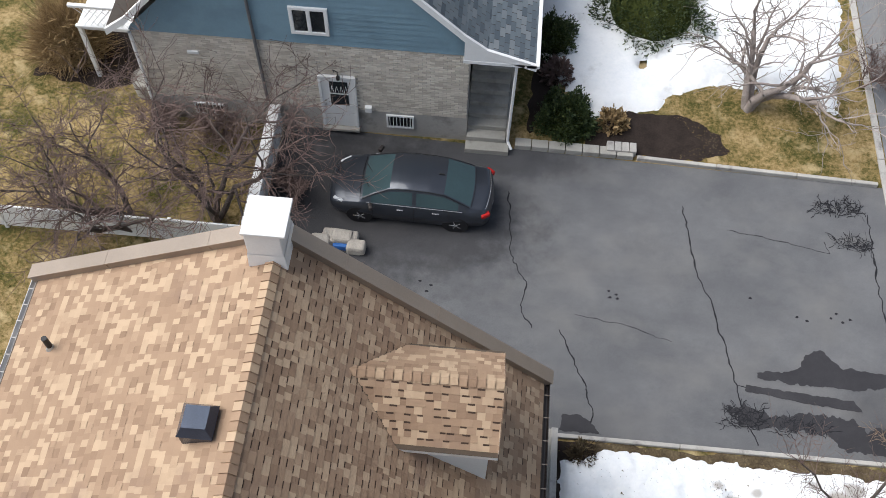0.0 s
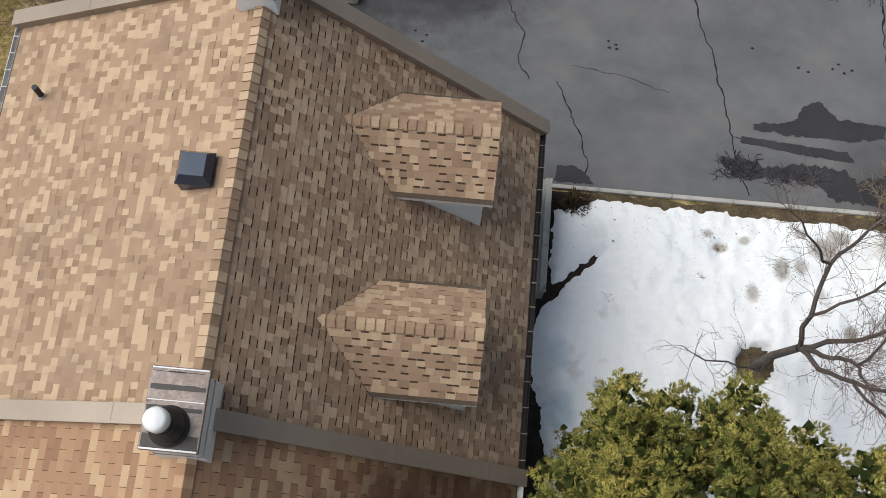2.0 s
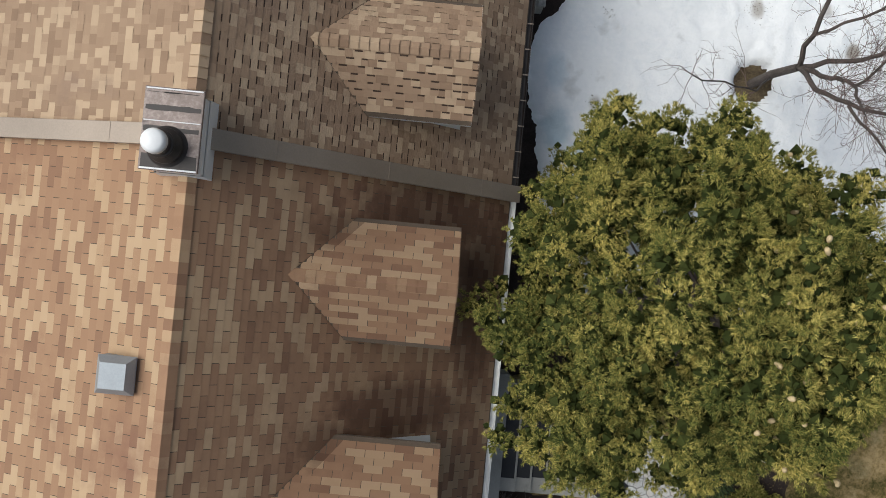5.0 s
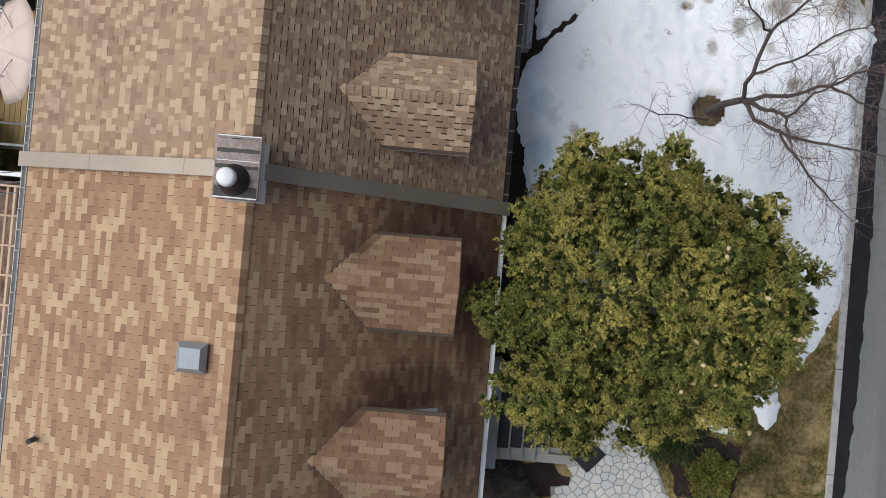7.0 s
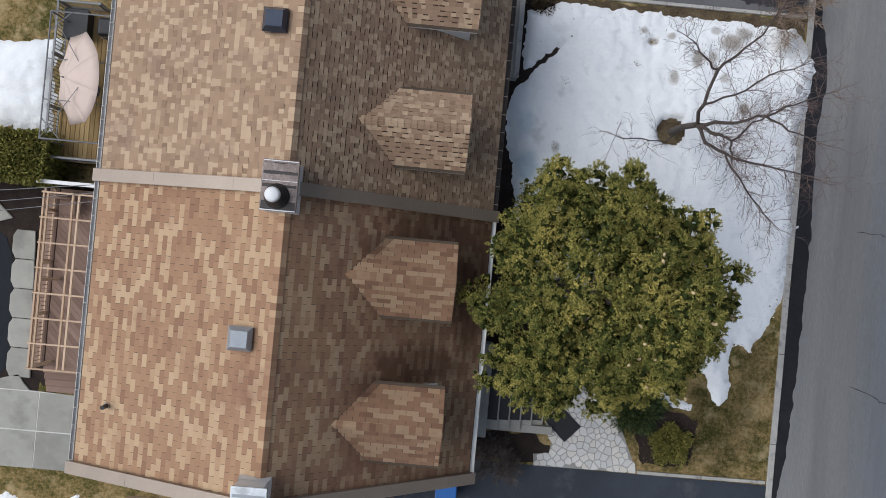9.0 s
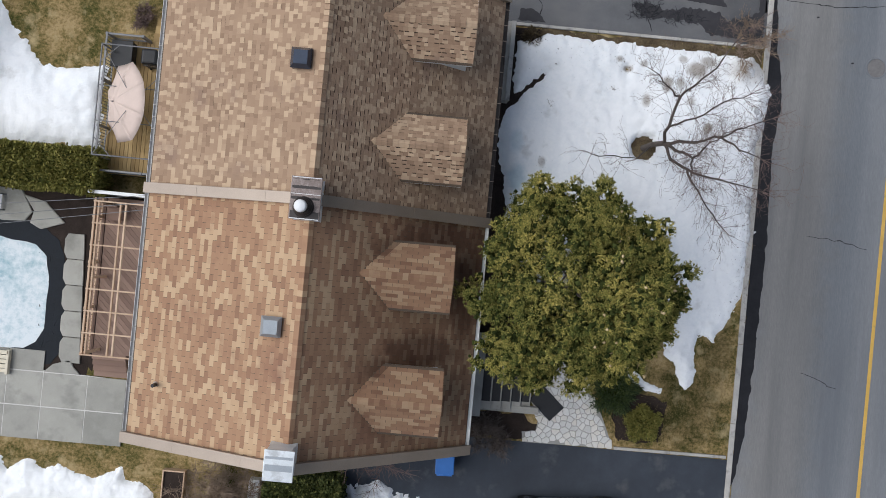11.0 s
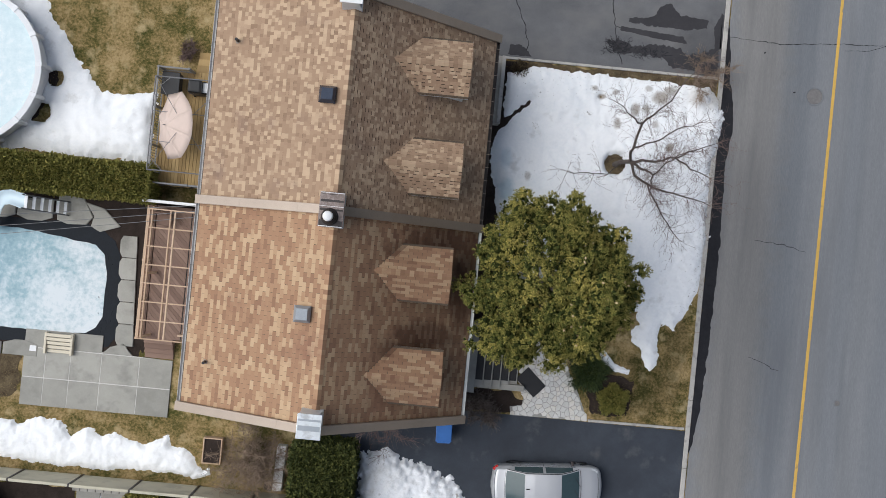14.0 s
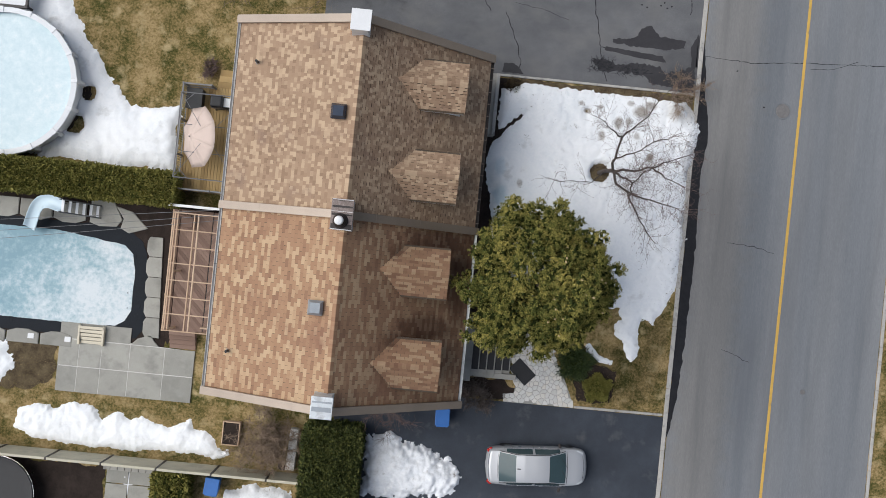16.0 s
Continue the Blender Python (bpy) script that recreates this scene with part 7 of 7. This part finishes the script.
bush("broadleaf_shrub", "round glossy green shrub beside the driveway edge", (5.75, 17.05, 0), .8, 1.0, 3, SHRUB, .085, 2000)
bush("juniper_shrub", "dark low juniper rising out of the snow", (8.4, 21.9, 0), 1.75, 1.2, 4, SHRUB, .1, 2600, .7)
bush("juniper_shrub", "dark evergreen shrub beside the neighbouring porch", (5.3, 20.3, 0), .7, .9, 5, SHRUB, .1, 1100, .7)
bush("globe_cedar", "round olive globe cedar on the front lawn", (11.75, -6.95, 0), .6, .5, 6, CEDAR, .065, 2000)
bush("juniper_shrub", "spiky dark green juniper beside the walk", (10.6, -5.85, 0), .7, .5, 7, SHRUB, .2, 750, .5, SHOOT_V, SHOOT_F)
bush("ornamental_grass", "tall tuft of dead straw-coloured ornamental grass", (-9.7, 18.4, 0), .8, 1.5, 8, STRAW, .5, 1300, .13, SHOOT_V, SHOOT_F)
bush("bare_shrub", "flattened dead brown plant at the end of the porch", (6.45, 6.72, 0), .26, .1, 11, MULCH, .14, 130, .4)
bush("bare_shrub", "low dead brown shrub in the soil bed", (7.2, 17.2, 0), .35, .35, 9, STRAW, .14, 160)
bush("bare_shrub", "reddish-black low shrub beside the snow", (5.45, 18.9, 0), .4, .6, 10, TWIG, .12, 260)


# grass blades over the lawns
TUFT_V = [(-.25, 0, 0), (.25, 0, 0), (.15, .25, 1), (0, -.25, 0), (0, .25, 0), (-.3, 0, .8)]
TUFT_F = [(0, 1, 2), (3, 4, 5)]
rng = np.random.RandomState(21)
blocked = [[(6.4, 16.0), (9.0, 16.1), (9.95, 16.7), (9.3, 17.4), (8.8, 17.9), (6.4, 17.6)], [(-8.5, 0), (-4.9, 0), (-4.9, 5.6), (-8.5, 5.6)], [(-13.3, -9.5), (-4.9, -9.5), (-4.9, 0), (-13.3, 0)], [(-22, -8), (-13.3, -8), (-13.3, 1.0), (-22, 1.0)], [(-4.8, -7.9), (4.8, -7.9), (4.8, 7.2), (-4.8, 7.2)], WALK]
gp = []
for x0, x1, y0, y1, dens in ((-14, -4.7, .9, 12, 260), (-14, -2.9, 11.5, 19, 150), (10.2, 15, -7.9, -2.4, 330), (6.5, 15, 15.9, 19, 190), (-16, -1.5, -12.2, -6.3, 260), (5.8, 15, 6.5, 7.1, 50), (-4.6, -2, 7.4, 12, 150)):
    n = int((x1 - x0) * (y1 - y0) * dens)
    p = np.stack([rng.uniform(x0, x1, n), rng.uniform(y0, y1, n)], 1)
    ok5 = np.ones(n, bool)
    for b in blocked:
        ok5 &= ~inside(p[:, 0], p[:, 1], b)
    gp.append(p[ok5])
gp = np.concatenate(gp)
n = len(gp)
gd = np.stack([rng.normal(size=n) * .7, rng.normal(size=n) * .7, np.ones(n)], 1)
gz = rng.uniform(.03, .075, n)
me = scatter("lawn_grass", TUFT_V, TUFT_F, turns(gd, gz, rng, gz * rng.uniform(.3, .7, n)), np.column_stack([gp, np.zeros(n)]))
part("lawn_grass", me, GRASS, None, "dry straw and olive grass blades over the lawns", kind="stuff", category="grass")

# leaf and twig litter on the snow and soil
rng = np.random.RandomState(44)
spots = ((9.71, 6.19, .12), (10.03, 5.88, .14), (11.5, 5.45, .2), (11.95, 5.52, .2), (12.51, 6.0, .25), (12.88, 6.3, .2), (10.78, 4.77, .18), (13.11, 3.97, .12), (9.55, 5.09, .07), (7.33, 4.34, .08), (7.2, 2.16, .1))
lit = np.concatenate([np.column_stack([rng.normal(x, w, int(700 * w)), rng.normal(y, w * .8, int(700 * w))]) for x, y, w in spots]
                     + [np.column_stack([15.4 - rng.exponential(.3, 4000), rng.uniform(-3, 6.5, 4000)]), np.column_stack([rng.uniform(6.2, 15, 260), 6.7 - rng.exponential(.4, 260)]), np.column_stack([rng.uniform(6.3, 14, 60), rng.uniform(-3, 6, 60)])])
lit = lit[(lit[:, 0] < 15.4) & (lit[:, 0] > 6.2) & (lit[:, 1] < 6.7) & (lit[:, 1] > -3.5)]
deps = bpy.context.evaluated_depsgraph_get()
rows = []
for x, y in lit:
    hit, place, *_ = scene.ray_cast(deps, (x, y, 1.2), (0, 0, -1))
    if hit and place.z > 0.05:
        rows.append((x, y, place.z + .004))
rows = np.array(rows)
n = len(rows)
me = scatter("litter", [(-.5, -.25, 0), (.5, -.2, .1), (.4, .25, 0), (-.4, .2, .15)], [(0, 1, 2, 3)], turns(np.column_stack([rng.normal(size=(n, 2)) * .25, np.ones(n)]), rng.exponential(.008, n) + .006, rng), rows)
part("litter", me, MULCH, None, "brown leaf and twig litter scattered on the snow", kind="stuff", category="litter")


# ---- cars ----
def sedan(at, turn, paint, label, length=4.6, width=1.8, lift=0.0):
    """A four-door saloon lofted from cross-sections; +x is its front."""
    t = thing("car", label, "car", at)
    t.rotation_euler = (0, 0, radians(turn))
    L, W = length / 2, width / 2
    # along, belt width, belt height, roof-edge width, roof-edge height, crown height, underside
    table = np.array([
        (-1.0, .78, .60, .62, .66, .68, .42), (-.99, .86, .74, .72, .82, .85, .34), (-.965, .91, .86, .77, .945, .975, .3), (-.92, .94, .90, .79, .985, 1.02, .27),
        (-.79, .965, .935, .80, 1.01, 1.05, .23), (-.76, .97, .94, .80, 1.02, 1.065, .22), (-.6, .985, .95, .76, 1.2, 1.25, .2), (-.43, 1, .955, .705, 1.37, 1.425, .19),
        (-.25, 1, .955, .70, 1.42, 1.475, .19), (0, 1, .95, .70, 1.43, 1.49, .19), (.15, 1, .945, .695, 1.4, 1.465, .19), (.23, 1, .94, .695, 1.36, 1.43, .19),
        (.42, .995, .93, .765, 1.17, 1.225, .19), (.57, .985, .92, .835, .985, 1.035, .2), (.61, .98, .91, .82, .955, 1.0, .2), (.8, .95, .84, .75, .88, .92, .22),
        (.9, .91, .77, .68, .80, .835, .25), (.96, .84, .69, .6, .71, .74, .3), (.99, .74, .6, .5, .62, .64, .34), (1.0, .62, .53, .42, .55, .56, .38)])
    xs = np.unique(np.concatenate([table[:, 0], np.arange(-.9, .95, .06), [-.66, -.62, -.1, -.05, .46]]).round(4))
    w, zb, we, ze, zc, zl = [np.interp(xs, table[:, 0], table[:, k]) for k in range(1, 7)]
    ze, zc = ze + lift * np.clip((ze - 1) / .4, 0, 1), zc + lift * np.clip((zc - 1) / .4, 0, 1)
    rows = []
    for k, x in enumerate(xs):
        y, e = w[k] * W, we[k] * W
        belt, edge = np.array((y * .935, zb[k])), np.array((e, ze[k]))
        q = [(0, zl[k]), (y * .84, zl[k]), (y * .96, zl[k] + .07), (y, zl[k] + (zb[k] - zl[k]) * .5), (y * .985, zl[k] + (zb[k] - zl[k]) * .8), tuple(belt),
             tuple(belt + (edge - belt) * .07), tuple(belt + (edge - belt) * .86), tuple(edge), (e * .93, ze[k] + (zc[k] - ze[k]) * .3), (e * .55, ze[k] + (zc[k] - ze[k]) * .8), (0, zc[k])]
        rows.append(q)
    m = len(rows[0])

    def at_xy(k, j, sd):
        y, z = rows[k][j]
        return (xs[k] * L + .16 * xs[k] * abs(xs[k]) * (1 - (y / W) ** 2) - .12 * xs[k] * abs(xs[k]), sd * y, z)

    def skin(pick, sides=(-1, 1), out=0.0):
        """The strips of the loft that pick(x, row) chooses."""
        q = Shape()
        seen = {}

        def vid(k, j, sd):
            key = (k, j, sd if rows[k][j][0] > 1e-6 else 0)
            if key not in seen:
                seen[key] = len(q.v)
                p = at_xy(k, j, sd)
                q.v.append((p[0], p[1] + sd * out * (0 < rows[k][j][0]), p[2] + out))
            return seen[key]

        for k in range(len(xs) - 1):
            for j in range(m - 1):
                if pick((xs[k] + xs[k + 1]) / 2, j):
                    for sd in sides:
                        face = (vid(k, j, sd), vid(k + 1, j, sd), vid(k + 1, j + 1, sd), vid(k, j + 1, sd))
                        q.f.append(face if sd < 0 else face[::-1])
        return q

    front = lambda x, j: .23 < x < .57 and j >= 9
    rear = lambda x, j: -.76 < x < -.43 and j >= 9
    door_glass = lambda x, j: j == 6 and (-.62 < x < -.1 or -.05 < x < .46)
    shell = skin(lambda x, j: not (front(x, j) or rear(x, j) or door_glass(x, j)))
    for k in (0, len(xs) - 1):
        ring = [at_xy(k, j, 1) for j in range(m)] + [at_xy(k, j, -1) for j in range(m - 2, 0, -1)]
        shell.add(ring, [tuple(range(len(ring)))[::1 if k else -1]])
    body = part("body", shell, paint, t, smooth=True)
    part("windscreen", skin(front), CAR_GLASS, body, "tinted windscreen", smooth=True)
    part("rear_window", skin(rear), CAR_GLASS, body, "tinted rear window", smooth=True)
    for sd in (-1, 1):
        for x0, x1 in ((-.62, -.1), (-.05, .46)):
            part("side_window", skin(lambda x, j: j == 6 and x0 < x < x1, (sd,)), CAR_GLASS, body, smooth=True)
        part("beltline_trim", Shape().path([(x * L, sd * W * .94, .955) for x in (-.66, -.3, 0, .3, .5)], .012, 6), CHROME, body, "bright beltline trim")
        gut = Shape().path([at_xy(k, 8, sd) for k in range(len(xs)) if -.76 <= xs[k] <= .57], .014, 6)
        part("roof_gutter", gut, BLACK, body)
        mx = .44 * L
        part("mirror", Shape().rbox(-.05, .06, -.1, .1, -.06, .07, .03, pose(mx, sd * (W + .1), 1.0, 0, 0, sd * 22), 3), DARK_METAL, body, "folded-out door mirror")
        for x in (-.34, .1):
            part("door_handle", Shape().rbox(x * L - .1, x * L + .08, sd * W * .985 - .025, sd * W * .985 + .025, .80, .83, .008), CHROME, body)
        for x in (-.075, .43, -.5):
            part("door_seam", Shape().path([(x * L, sd * (W * .99 + .004), .3), (x * L, sd * (W + .003), .56), (x * L, sd * (W * .985 + .004), .8), (x * L, sd * W * .94, .945)], .006, 4), BLACK, body)
        part("tail_lamp", Shape().rbox(-.13, .13, -.17, .17, -.075, .075, .04, pose(-L * .915, sd * W * .73, .8, 0, 0, sd * 34), 3), RED_LAMP, body, "red tail lamp")
        part("head_lamp", Shape().rbox(-.2, .16, -.13, .13, -.07, .07, .05, pose(L * .85, sd * W * .68, .735, 0, 14, -sd * 28), 3), CLEAR_LAMP, body, "clear headlamp")
        for x in (-.585, .60):
            part("wheel_arch", Shape().tube((x * L, sd * (W * .9), .33), (x * L, sd * (W - .022), .33), .36, .36, 28), BLACK, body)
            wh = part("wheel", Shape().tube((x * L, sd * (W - .2), .32), (x * L, sd * (W - .03), .32), .32, .31, 28), RUBBER, t, "black tyre on alloy rim")
            part("rim", Shape().tube((x * L, sd * (W - .06), .32), (x * L, sd * (W - .025), .32), .21, .19, 20), CHROME, wh)
            hubs = Shape()
            for k in range(5):
                a = 2 * math.pi * k / 5
                hubs.tube((x * L, sd * (W - .03), .32), (x * L + .18 * math.cos(a), sd * (W - .03), .32 + .18 * math.sin(a)), .025, .02, 6)
            part("spokes", hubs, CHROME, wh)
    row_line = lambda x, z, y1: [(x * L + .16 * x * abs(x) * (1 - (y / W) ** 2) - .12 * x * abs(x), y, z - .05 * (y / W) ** 2) for y in np.linspace(-y1, y1, 9)]
    part("boot_seam", Shape().path(row_line(-.775, 1.06, W * .76), .007, 5), BLACK, body)
    part("boot_lip", Shape().path(row_line(-.955, 1.0, W * .74), .014, 6), CHROME, body, "thin bright boot lip")
    part("bonnet_seam", Shape().path(row_line(.6, 1.018, W * .8), .009, 5), BLACK, body)
    part("bumper_seam", Shape().path(row_line(.925, .82, W * .6), .006, 5), BLACK, body)
    part("front_grille", Shape().rbox(L * .985, L * 1.012, -.36, .36, .46, .57, .02), BLACK, body)
    part("number_plate", Shape().rbox(-L * 1.016, -L * .99, -.15, .15, .5, .62, .004), CAP_WHITE, body)
    part("wiper", Shape().path([(.6 * L, -.5, 1.0), (.48 * L, -.05, 1.145)], .01, 5).path([(.61 * L, 0, 1.02), (.49 * L, .45, 1.13)], .01, 5), BLACK, body)
    part("aerial", Shape().rbox(-.41 * L, -.41 * L + .16, -.02, .02, 1.43 + lift, 1.48 + lift, .012), BLACK, body)
    return t


sedan((9.2, -10.72, SHEET), 4.0, SILVER, "silver four-door saloon parked on the dark driveway")
sedan((1.5, 13.78, SHEET), 178.5, GREY_CAR, "graphite grey four-door saloon parked on the weathered driveway", 4.52, 1.8)


# ---- pieces of the walk ----
for poly in stones:
    part("flagstone", Shape().plate(poly, 0.0, 0.045 + 0.008 * noise.noise((poly[0][0] * 5, poly[0][1] * 5, 0)), 0.014), FLAG, walkway)
